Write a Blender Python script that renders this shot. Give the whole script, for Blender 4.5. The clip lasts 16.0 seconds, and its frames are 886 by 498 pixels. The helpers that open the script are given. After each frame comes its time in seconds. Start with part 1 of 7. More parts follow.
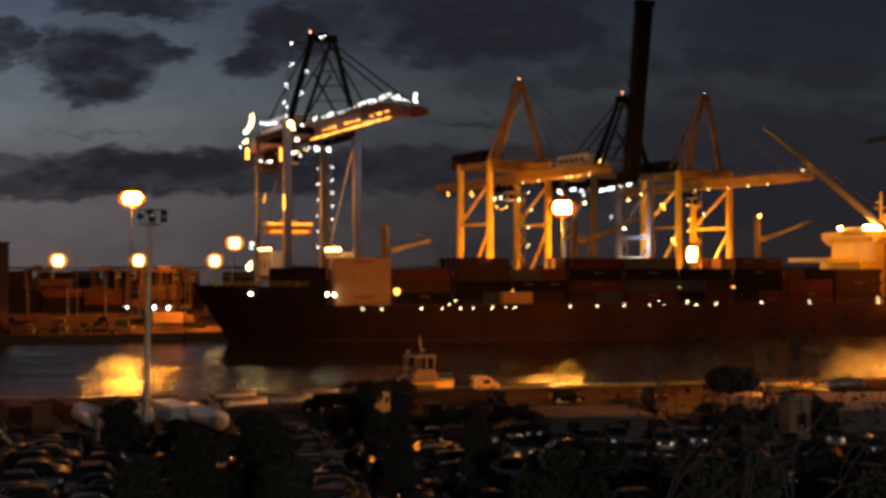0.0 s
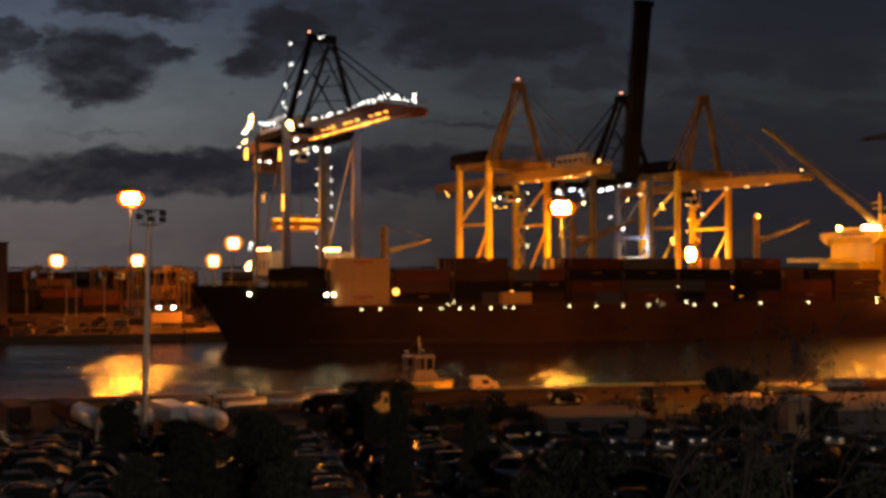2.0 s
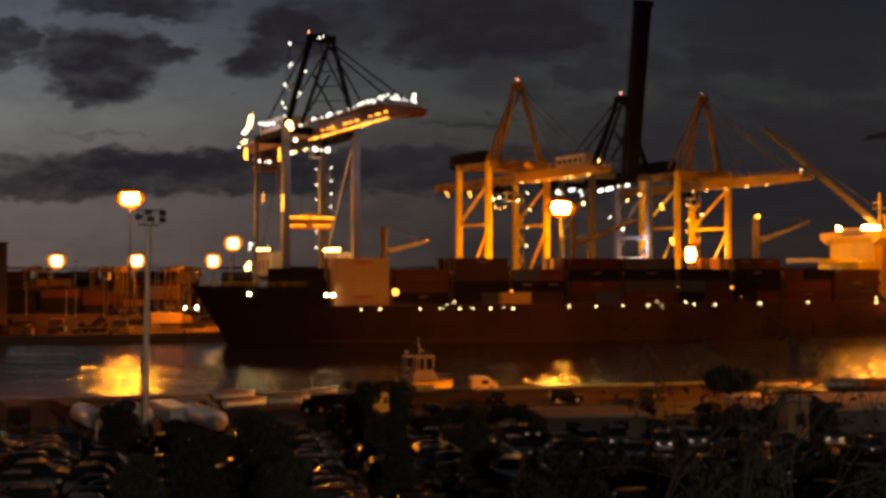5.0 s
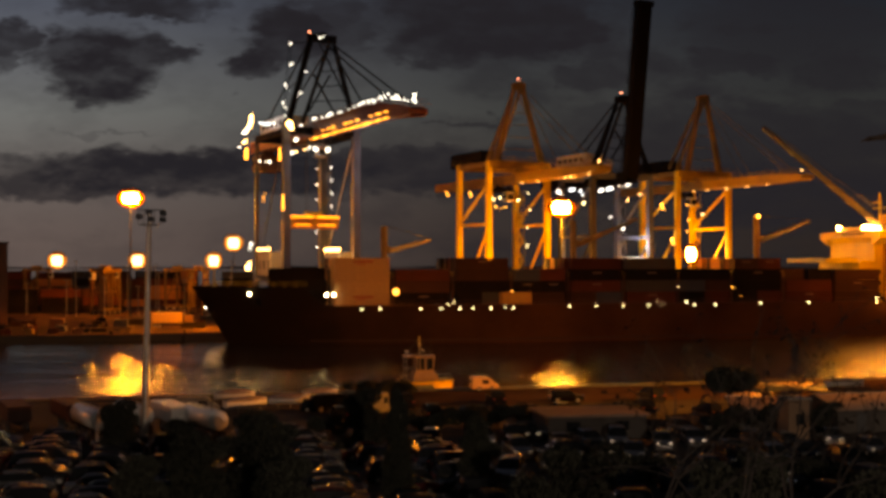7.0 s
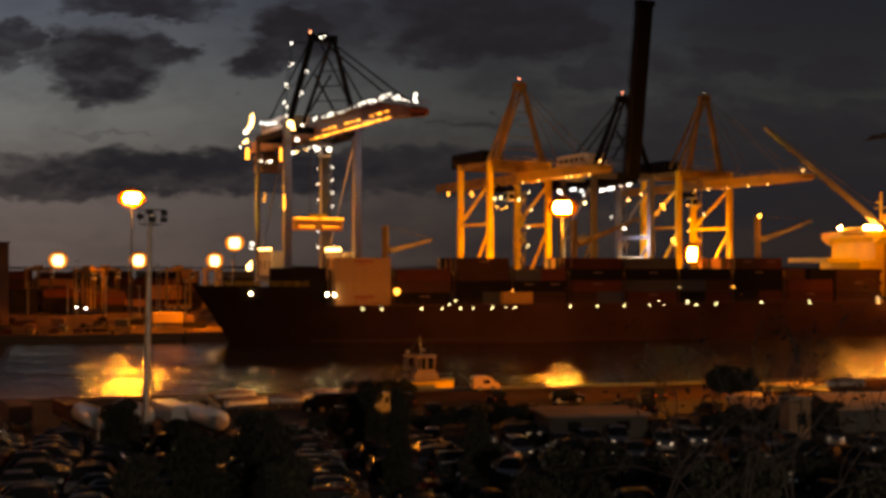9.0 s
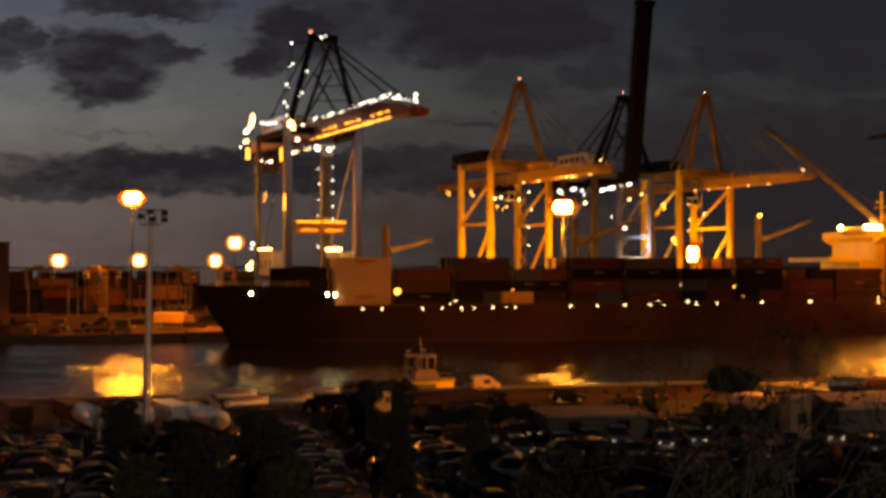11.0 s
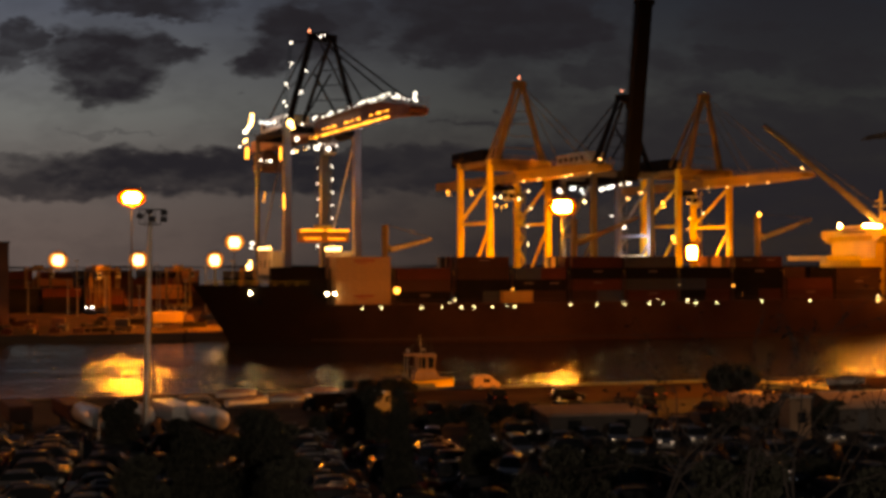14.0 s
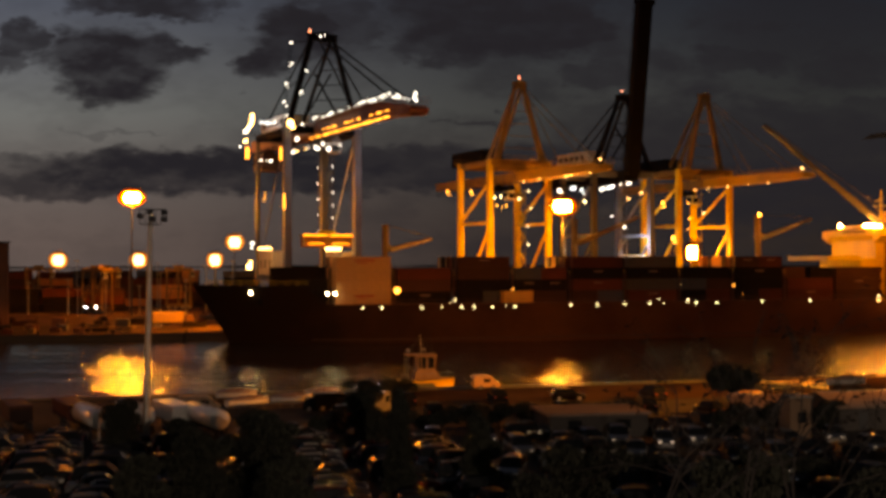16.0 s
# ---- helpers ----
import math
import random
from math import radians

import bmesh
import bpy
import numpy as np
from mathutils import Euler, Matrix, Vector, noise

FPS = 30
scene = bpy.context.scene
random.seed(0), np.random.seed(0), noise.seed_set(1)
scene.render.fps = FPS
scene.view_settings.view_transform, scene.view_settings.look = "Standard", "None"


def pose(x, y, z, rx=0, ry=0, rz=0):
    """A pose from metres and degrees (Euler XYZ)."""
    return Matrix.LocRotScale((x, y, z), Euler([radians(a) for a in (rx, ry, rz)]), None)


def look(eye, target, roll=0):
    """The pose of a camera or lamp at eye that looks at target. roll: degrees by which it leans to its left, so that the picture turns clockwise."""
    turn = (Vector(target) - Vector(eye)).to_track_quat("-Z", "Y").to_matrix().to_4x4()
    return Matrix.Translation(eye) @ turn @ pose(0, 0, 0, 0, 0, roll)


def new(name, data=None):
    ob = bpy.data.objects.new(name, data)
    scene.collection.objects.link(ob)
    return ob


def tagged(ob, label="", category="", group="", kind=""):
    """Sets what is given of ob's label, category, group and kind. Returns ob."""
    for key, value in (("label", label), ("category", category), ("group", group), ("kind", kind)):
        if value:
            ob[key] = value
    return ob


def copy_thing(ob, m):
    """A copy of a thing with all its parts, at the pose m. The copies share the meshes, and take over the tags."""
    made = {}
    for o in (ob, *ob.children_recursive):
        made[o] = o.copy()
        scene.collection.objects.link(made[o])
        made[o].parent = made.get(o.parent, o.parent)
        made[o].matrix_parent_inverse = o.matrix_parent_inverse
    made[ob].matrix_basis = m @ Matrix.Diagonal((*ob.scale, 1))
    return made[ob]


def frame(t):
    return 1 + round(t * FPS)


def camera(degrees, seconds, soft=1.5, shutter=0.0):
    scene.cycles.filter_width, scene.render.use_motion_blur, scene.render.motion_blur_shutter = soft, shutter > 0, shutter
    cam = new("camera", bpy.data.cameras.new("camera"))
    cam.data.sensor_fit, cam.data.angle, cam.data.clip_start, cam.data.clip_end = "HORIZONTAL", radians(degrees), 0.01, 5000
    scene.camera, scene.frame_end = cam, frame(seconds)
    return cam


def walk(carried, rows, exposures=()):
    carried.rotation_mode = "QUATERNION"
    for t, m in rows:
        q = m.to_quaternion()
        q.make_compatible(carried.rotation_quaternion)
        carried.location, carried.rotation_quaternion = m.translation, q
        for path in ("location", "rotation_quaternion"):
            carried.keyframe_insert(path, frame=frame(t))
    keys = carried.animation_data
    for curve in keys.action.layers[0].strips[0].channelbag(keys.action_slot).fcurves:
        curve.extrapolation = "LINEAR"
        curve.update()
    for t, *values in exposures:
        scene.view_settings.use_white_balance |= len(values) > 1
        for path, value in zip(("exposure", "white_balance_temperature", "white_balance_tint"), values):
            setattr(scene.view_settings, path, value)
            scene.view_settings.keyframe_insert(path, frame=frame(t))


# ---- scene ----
# ---------- camera: held almost still on a height over the harbour ----------
EYE = (0.0, 0.0, 18.0)
cam = camera(43.2, 16.0, soft=3.7)


def aim(dx, dy, roll=0.0):
    return look(EYE, (-0.0505 * dx, 100.0, 19.21 + 0.0505 * dy), roll)


walk(cam, [
    (0.0, aim(0, 0)), (0.5, aim(-1.2, 0)), (1.0, aim(-2.0, 0.2)), (2.0, aim(-1.8, 0.3)), (3.0, aim(-2.0, 0.2)),
    (4.0, aim(-2.4, 0.5)), (6.5, aim(-2.3, 0.6)), (7.0, aim(-1.7, 0.3)), (8.0, aim(-1.5, 0.2)), (8.5, aim(-0.2, 0.1)),
    (9.0, aim(0.1, 0)), (11.5, aim(1.6, -0.7, -0.06)), (12.0, aim(2.3, -2.2, -0.12)), (12.5, aim(3.1, -2.0, -0.12)),
    (13.0, aim(3.0, -2.0, -0.12)), (13.5, aim(1.1, -1.9, -0.12)), (14.0, aim(0.0, -1.8, -0.12)),
    (14.5, aim(-0.8, -1.7, -0.12)), (15.0, aim(-0.2, -1.7, -0.12)), (15.5, aim(-0.1, -1.9, -0.12)),
    (16.0, aim(0.4, -1.9, -0.12))],
    exposures=[(0.0, 0.27, 6800, 16), (2.0, 0.27, 7050, 17), (3.5, 0.27, 7600, 18.5), (7.0, 0.27, 8500, 20.5), (16.0, 0.27, 8600, 20.5)])

# ---------- dusk light ----------
world = bpy.data.worlds.new("dusk_sky")
scene.world = world
world.use_nodes = True
wn = world.node_tree.nodes
sky = wn.new("ShaderNodeTexSky")
sky.sky_type, sky.sun_disc = "NISHITA", False
sky.sun_elevation, sky.sun_rotation = radians(-1.0), radians(-65)
world.node_tree.links.new(sky.outputs[0], wn["Background"].inputs[0])
wn["Background"].inputs[1].default_value = 0.15

SODIUM = (1.0, 0.29, 0.02)
WARM = (1.0, 0.5, 0.14)
COOL = (0.85, 0.93, 1.0)


def glow_lamp(x, y, z, watts, colour=SODIUM, radius=0.5):
    data = bpy.data.lights.new("lamp", "POINT")
    data.energy, data.color, data.shadow_soft_size = watts, colour, radius
    ob = new("lamp_light", data)
    ob.location = (x, y, z)
    return ob


# floodlight masts of the terminal, work lights on the cranes, and added lamps
glow_lamp(32.4, 301.5, 27.0, 18000, (1.0, 0.35, 0.03))
glow_lamp(77.6, 351.0, 23.2, 16000, (1.0, 0.4, 0.06))
glow_lamp(-97.4, 352.5, 35.5, 17000)
# two unseen floods added low to light the yellow legs; no fixtures
glow_lamp(9.0, 296.0, 13.5, 26000, (1.0, 0.36, 0.03))
glow_lamp(84.0, 320.0, 13.5, 26000, (1.0, 0.36, 0.03))
glow_lamp(-45.5, 276.0, 20.5, 800, WARM)
glow_lamp(-27.5, 284.5, 20.5, 1000, WARM)
glow_lamp(-51.0, 296.0, 60.0, 2400, COOL)
glow_lamp(-19.0, 268.0, 43.5, 4500, COOL)
glow_lamp(55.5, 331.0, 23.5, 6500, COOL)
# added off the ship to brighten the bridge; no fixture there
glow_lamp(102.5, 262.0, 28.5, 15000)
# unseen lamps added beside and behind the viewpoint to brighten the near shore
glow_lamp(-75.0, 121.0, 15.0, 7000)
glow_lamp(58.0, 97.0, 14.0, 3500, (1.0, 0.8, 0.6))
glow_lamp(20.0, -24.0, 23.0, 76000, (1.0, 0.86, 0.74))
# warm light added high at the girder's landward end, for the service cabin
glow_lamp(-58.0, 312.0, 46.0, 1200, WARM)


def basin_flood(x, y, z, target, watts, colour=SODIUM):
    data = bpy.data.lights.new("flood", "SPOT")
    data.energy, data.color, data.shadow_soft_size = watts, colour, 0.4
    data.spot_size, data.spot_blend = radians(70), 0.5
    ob = new("flood_light", data)
    ob.matrix_world = look((x, y, z), target)
    return ob


# assumed out-of-view lamp for the low sheds, its cone kept off the cars
basin_flood(64.0, 127.0, 15.0, (44, 126, 1.5), 125000)
# unseen spot added to light the wharf apron and the moored boat
basin_flood(64.0, 127.3, 15.2, (4, 146, 1.5), 150000, (1.0, 0.36, 0.03))
# spot added to light the apron beside the bow; no crane fixture
basin_flood(-45.5, 281.0, 19.0, (-67, 279, 1.5), 260000)
# unseen floods added at the near wharf to light the ship's side
basin_flood(64.0, 127.6, 15.6, (45, 258, 12), 250000)
basin_flood(-75.0, 121.0, 15.6, (8, 248, 14), 170000)

# ---------- materials ----------
def bump_in(nt, bsdf, height, strength, dist=0.05):
    b = nt.nodes.new("ShaderNodeBump")
    b.inputs["Strength"].default_value, b.inputs["Distance"].default_value = strength, dist
    nt.links.new(height, b.inputs["Height"])
    nt.links.new(b.outputs[0], bsdf.inputs["Normal"])


def surface(name, colour, rough=0.6, metal=0.0, grain=8.0, vary=0.35, dirt=None, bump=0.15, per_object=0.0, coat=0.0, spec=0.5, ior=1.45):
    """Painted, worn or mineral surface: fine grain, larger stains, slight relief."""
    m = bpy.data.materials.new(name)
    m.use_nodes = True
    nt = m.node_tree
    p = nt.nodes["Principled BSDF"]
    p.inputs["Metallic"].default_value = metal
    p.inputs["Coat Weight"].default_value = coat
    p.inputs["Specular IOR Level"].default_value = spec
    p.inputs["IOR"].default_value = ior
    tc = nt.nodes.new("ShaderNodeTexCoord")
    fine = nt.nodes.new("ShaderNodeTexNoise")
    fine.inputs["Scale"].default_value, fine.inputs["Detail"].default_value = grain, 5
    big = nt.nodes.new("ShaderNodeTexNoise")
    big.inputs["Scale"].default_value, big.inputs["Detail"].default_value = grain * 0.07, 4
    for n in (fine, big):
        nt.links.new(tc.outputs["Object"], n.inputs["Vector"])
    ramp = nt.nodes.new("ShaderNodeValToRGB")
    d = dirt or tuple(c * 0.55 for c in colour)
    ramp.color_ramp.elements[0].position, ramp.color_ramp.elements[1].position = 0.34, 0.62
    ramp.color_ramp.elements[0].color = (*[c + (e - c) * vary * 2 if vary < 0.5 else e for c, e in zip(colour, d)], 1)
    ramp.color_ramp.elements[1].color = (*colour, 1)
    nt.links.new(big.outputs[0], ramp.inputs[0])
    mix = nt.nodes.new("ShaderNodeMix")
    mix.data_type, mix.blend_type = "RGBA", "MULTIPLY"
    mix.inputs[0].default_value = 0.35
    nt.links.new(ramp.outputs[0], mix.inputs[6])
    nt.links.new(fine.outputs[0], mix.inputs[7])
    out = mix.outputs[2]
    if per_object:
        oi = nt.nodes.new("ShaderNodeObjectInfo")
        hsv = nt.nodes.new("ShaderNodeHueSaturation")
        mr = nt.nodes.new("ShaderNodeMapRange")
        mr.inputs[3].default_value, mr.inputs[4].default_value = 1 - per_object, 1 + per_object
        nt.links.new(oi.outputs["Random"], mr.inputs[0])
        nt.links.new(mr.outputs[0], hsv.inputs["Value"])
        nt.links.new(out, hsv.inputs["Color"])
        out = hsv.outputs[0]
    nt.links.new(out, p.inputs["Base Color"])
    rr = nt.nodes.new("ShaderNodeMapRange")
    rr.inputs[3].default_value, rr.inputs[4].default_value = max(0.02, rough - 0.1), min(1, rough + 0.12)
    nt.links.new(fine.outputs[0], rr.inputs[0])
    nt.links.new(rr.outputs[0], p.inputs["Roughness"])
    if bump:
        bump_in(nt, p, fine.outputs[0], bump, 0.03)
    return m


def glow(name, colour, strength):
    m = bpy.data.materials.new(name)
    m.use_nodes = True
    nt = m.node_tree
    nt.nodes.remove(nt.nodes["Principled BSDF"])
    e = nt.nodes.new("ShaderNodeEmission")
    e.inputs[0].default_value, e.inputs[1].default_value = (*colour, 1), strength
    nt.links.new(e.outputs[0], nt.nodes["Material Output"].inputs[0])
    return m


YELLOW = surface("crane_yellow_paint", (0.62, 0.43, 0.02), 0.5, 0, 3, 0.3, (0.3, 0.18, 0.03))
# darker yellow: carriers, and crane tops whose shade is put into the paint
DIM_YELLOW = surface("grimy_yellow_carrier_paint", (0.2, 0.12, 0.03), 0.6, 0, 3, 0.4)
DULL_ORANGE = surface("faded_orange_paint", (0.2, 0.13, 0.04), 0.6, 0, 3, 0.4)
DARK_STEEL = surface("dark_grey_steel_paint", (0.045, 0.048, 0.055), 0.55, 0.1, 3, 0.3)
BLACK_STEEL = surface("near_black_steel_paint", (0.006, 0.006, 0.007), 0.7, 0, 3, 0.3, spec=0.06)
GREY_BLUE = surface("grey_blue_crane_paint", (0.04, 0.065, 0.12), 0.5, 0, 3, 0.3)
CRANE_WHITE = surface("off_white_steel_paint", (0.6, 0.6, 0.58), 0.5, 0, 3, 0.3)
PALE_LEG = surface("pale_grey_blue_crane_paint", (0.08, 0.1, 0.15), 0.5, 0, 3, 0.3)
CRANE_RED = surface("orange_red_boom_paint", (0.2, 0.055, 0.025), 0.5, 0, 3, 0.3)
HULL = surface("weathered_dark_red_hull_paint", (0.08, 0.034, 0.018), 0.7, 0, 1.2, 0.45, (0.045, 0.018, 0.012), spec=0.12)
DECK = surface("worn_brown_deck_paint", (0.09, 0.045, 0.03), 0.8, 0, 2, 0.4)
# cream house paint with the orange of the bridge lamps mixed in
HOUSE = surface("cream_ship_house_paint", (0.6, 0.46, 0.06), 0.5, 0, 2, 0.2)
CONCRETE = surface("stained_quay_concrete", (0.11, 0.1, 0.085), 0.85, 0, 1.5, 0.45, (0.05, 0.045, 0.04), 0.3)
QUAYWALL = surface("wet_dark_quay_wall", (0.05, 0.042, 0.036), 0.7, 0, 1.5, 0.45, (0.04, 0.04, 0.04), 0.4)
ASPHALT = surface("worn_asphalt", (0.04, 0.036, 0.033), 0.9, 0, 4, 0.4, (0.02, 0.018, 0.017), 0.4, spec=0.06)
QUAYTOP = surface("dark_oily_quay_paving", (0.06, 0.036, 0.024), 0.95, 0, 2.6, 0.7, (0.012, 0.008, 0.006), 0.3, spec=0.02)
JIB_GREY = surface("pale_grey_jib_paint", (0.06, 0.07, 0.1), 0.5, 0, 3, 0.3)
GALV = surface("galvanised_steel", (0.36, 0.35, 0.33), 0.45, 0.7, 6, 0.3)
RUBBER = surface("black_tyre_rubber", (0.02, 0.02, 0.02), 0.85, 0, 20, 0.3)
WHITE_VAN = surface("white_vehicle_paint", (0.68, 0.67, 0.64), 0.3, 0, 2, 0.15, None, 0.02, 0.12, 0.4)
# white tarpaulin; the lamps' warm tint is put into the colour
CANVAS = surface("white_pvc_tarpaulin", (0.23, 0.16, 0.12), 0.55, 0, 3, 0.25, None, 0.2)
BARK = surface("dark_bark", (0.018, 0.014, 0.012), 0.9, 0, 9, 0.4, None, 0.5)
ROOFING = surface("grey_flat_roof_felt", (0.24, 0.18, 0.14), 0.9, 0, 2, 0.45, None, 0.3, spec=0.05)
RENDERED = surface("grey_rendered_wall", (0.05, 0.045, 0.042), 0.85, 0, 3, 0.35, None, 0.2)
RUSTY = surface("rusty_brown_cladding", (0.13, 0.06, 0.04), 0.7, 0.1, 2, 0.4)
BAR = surface("dull_red_lettering", (0.3, 0.04, 0.03), 0.5, 0, 4, 0.2)
CABIN_BROWN = surface("dark_brown_cabin_paint", (0.05, 0.024, 0.018), 0.7, 0, 2, 0.4)
ROPE = surface("wire_rope", (0.06, 0.06, 0.06), 0.6, 0.6, 9, 0.2, None, 0)
# colours of the dishes that stand in for the lamps' halo
AMBER_HALO = surface("amber_lacquered_reflector", (0.85, 0.38, 0.06), 0.9, 0, 4, 0.2, spec=0)
DIM_HALO = surface("sooted_amber_reflector", (0.016, 0.006, 0.0005), 1.0, 0, 4, 0.2, spec=0)
# dimmer yellow: weak light on the booms put into their paint
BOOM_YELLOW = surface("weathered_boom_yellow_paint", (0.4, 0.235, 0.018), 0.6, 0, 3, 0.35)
CHROME = surface("bright_lamp_reflector", (0.75, 0.72, 0.66), 0.24, 0.95, 6, 0.1, None, 0)
GLASSY = surface("dark_window_glass", (0.012, 0.014, 0.016), 0.22, 0, 2, 0.1, None, 0, ior=1.09)
LEAF = surface("dark_green_leaf", (0.036, 0.038, 0.03), 0.75, 0, 2, 0.45, (0.022, 0.024, 0.018), 0.1, 0.25, 0, 0.06)
DRYLEAF = surface("brown_dry_leaf", (0.016, 0.012, 0.01), 0.8, 0, 2, 0.45, None, 0.1, 0, 0, 0.05)
LIVERY = {
    # white boxes: the lamps' orange and dimness are in this base colour
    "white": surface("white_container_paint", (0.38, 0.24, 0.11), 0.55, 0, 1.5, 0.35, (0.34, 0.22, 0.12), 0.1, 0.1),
    "red": surface("oxide_red_container_paint", (0.11, 0.03, 0.02), 0.7, 0, 1.5, 0.4, None, 0.1, 0.25, 0, 0.15),
    "brown": surface("brown_container_paint", (0.06, 0.028, 0.02), 0.7, 0, 1.5, 0.4, None, 0.1, 0.25, 0, 0.15),
    "blue": surface("dark_blue_container_paint", (0.025, 0.045, 0.09), 0.55, 0, 1.5, 0.4, None, 0.1, 0.25),
    "grey": surface("grey_container_paint", (0.05, 0.048, 0.046), 0.55, 0, 1.5, 0.4, None, 0.1, 0.25),
    # near-black also keeps boxes dark where the lamps would light them
    "black": surface("sooty_dark_container_paint", (0.014, 0.011, 0.01), 0.7, 0, 1.5, 0.4, None, 0.1, 0.25, 0, 0.08),
    "ochre": surface("ochre_container_paint", (0.7, 0.4, 0.1), 0.6, 0, 1.5, 0.3, None, 0.1, 0.1),
    "orange": surface("orange_container_paint", (0.66, 0.24, 0.05), 0.55, 0, 1.5, 0.35, None, 0.1, 0.2),
}
CARPAINT = [surface("car_paint_" + n, tuple(0.4 * q for q in c), 0.46, 0.0, 2, 0.1, None, 0.0, 0.15, 0.0, 0.5, 1.13) for n, c in (
    ("black", (0.012, 0.012, 0.014)), ("graphite", (0.03, 0.03, 0.033)), ("silver", (0.2, 0.2, 0.21)),
    ("dark_red", (0.1, 0.012, 0.012)), ("dark_blue", (0.015, 0.025, 0.06)), ("white", (0.3, 0.3, 0.29)))]
CARPAINT.append(surface("polished_silver_car_paint", (0.06, 0.06, 0.062), 0.35, 0.25, 2, 0.1, None, 0.0, 0.15, 0.6))

def dimmed_fore(m, x0, x1, dark):
    """Puts the weak light at the bow into the colour: a darker fore part of a hull, with a ragged edge."""
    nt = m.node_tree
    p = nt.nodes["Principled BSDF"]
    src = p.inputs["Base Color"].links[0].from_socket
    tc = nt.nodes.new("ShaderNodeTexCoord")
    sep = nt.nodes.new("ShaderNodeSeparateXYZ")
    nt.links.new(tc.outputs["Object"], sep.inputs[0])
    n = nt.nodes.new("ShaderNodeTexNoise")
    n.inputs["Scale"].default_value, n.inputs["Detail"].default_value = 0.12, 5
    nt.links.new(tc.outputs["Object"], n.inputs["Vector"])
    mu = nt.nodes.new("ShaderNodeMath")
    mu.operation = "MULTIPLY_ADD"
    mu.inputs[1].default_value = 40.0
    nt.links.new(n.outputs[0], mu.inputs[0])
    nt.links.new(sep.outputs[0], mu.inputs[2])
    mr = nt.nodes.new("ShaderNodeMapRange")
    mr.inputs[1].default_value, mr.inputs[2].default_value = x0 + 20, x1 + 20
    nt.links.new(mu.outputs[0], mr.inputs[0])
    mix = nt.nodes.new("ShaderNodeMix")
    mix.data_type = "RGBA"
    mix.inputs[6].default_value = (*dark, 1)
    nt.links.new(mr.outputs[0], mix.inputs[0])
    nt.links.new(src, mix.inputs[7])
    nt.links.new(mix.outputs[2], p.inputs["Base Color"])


# less light reaches the bow: this is put into the hull colour
dimmed_fore(HULL, 25, 80, (0.009, 0.006, 0.0055))
SODIUM_GLOW = glow("sodium_lamp_glass", (1.0, 0.36, 0.045), 420)
SODIUM_MAIN = glow("main_mast_lamp_glass", (1.0, 0.3, 0.024), 720)
SODIUM_DIM = glow("yard_sodium_lamp_glass", (1.0, 0.62, 0.28), 6.5)
SODIUM_SMALL = glow("amber_lamp_glass", (1.0, 0.42, 0.06), 6)
WHITE_GLOW = glow("cool_white_lamp_glass", (0.9, 0.98, 0.92), 4.2)
WHITE_BRIGHT = glow("cool_white_headlamp_glass", (0.86, 0.95, 1.0), 20)
GREEN_GLOW = glow("pale_green_deck_lamp_glass", (1.0, 0.95, 0.48), 7)
BOW_GLOW = glow("bow_flood_glass", (1.0, 0.9, 0.5), 30)
BRIDGE_GLOW = glow("bridge_flood_glass", (1.0, 0.36, 0.05), 520)
WARM_GLOW = glow("warm_white_lamp_glass", (1.0, 0.37, 0.045), 20)
AMBER_STRIP = glow("amber_strip_glass", (1.0, 0.38, 0.045), 5.5)
SPREADER_STRIP = glow("deep_amber_strip_glass", (1.0, 0.3, 0.02), 5)
WARM_WHITE = glow("warm_white_flood_glass", (1.0, 0.6, 0.2), 10)
COOL_GLOW = glow("cold_blue_white_glass", (0.72, 0.9, 1.0), 3)
RED_GLOW = glow("red_beacon_glass", (1.0, 0.3, 0.16), 7)


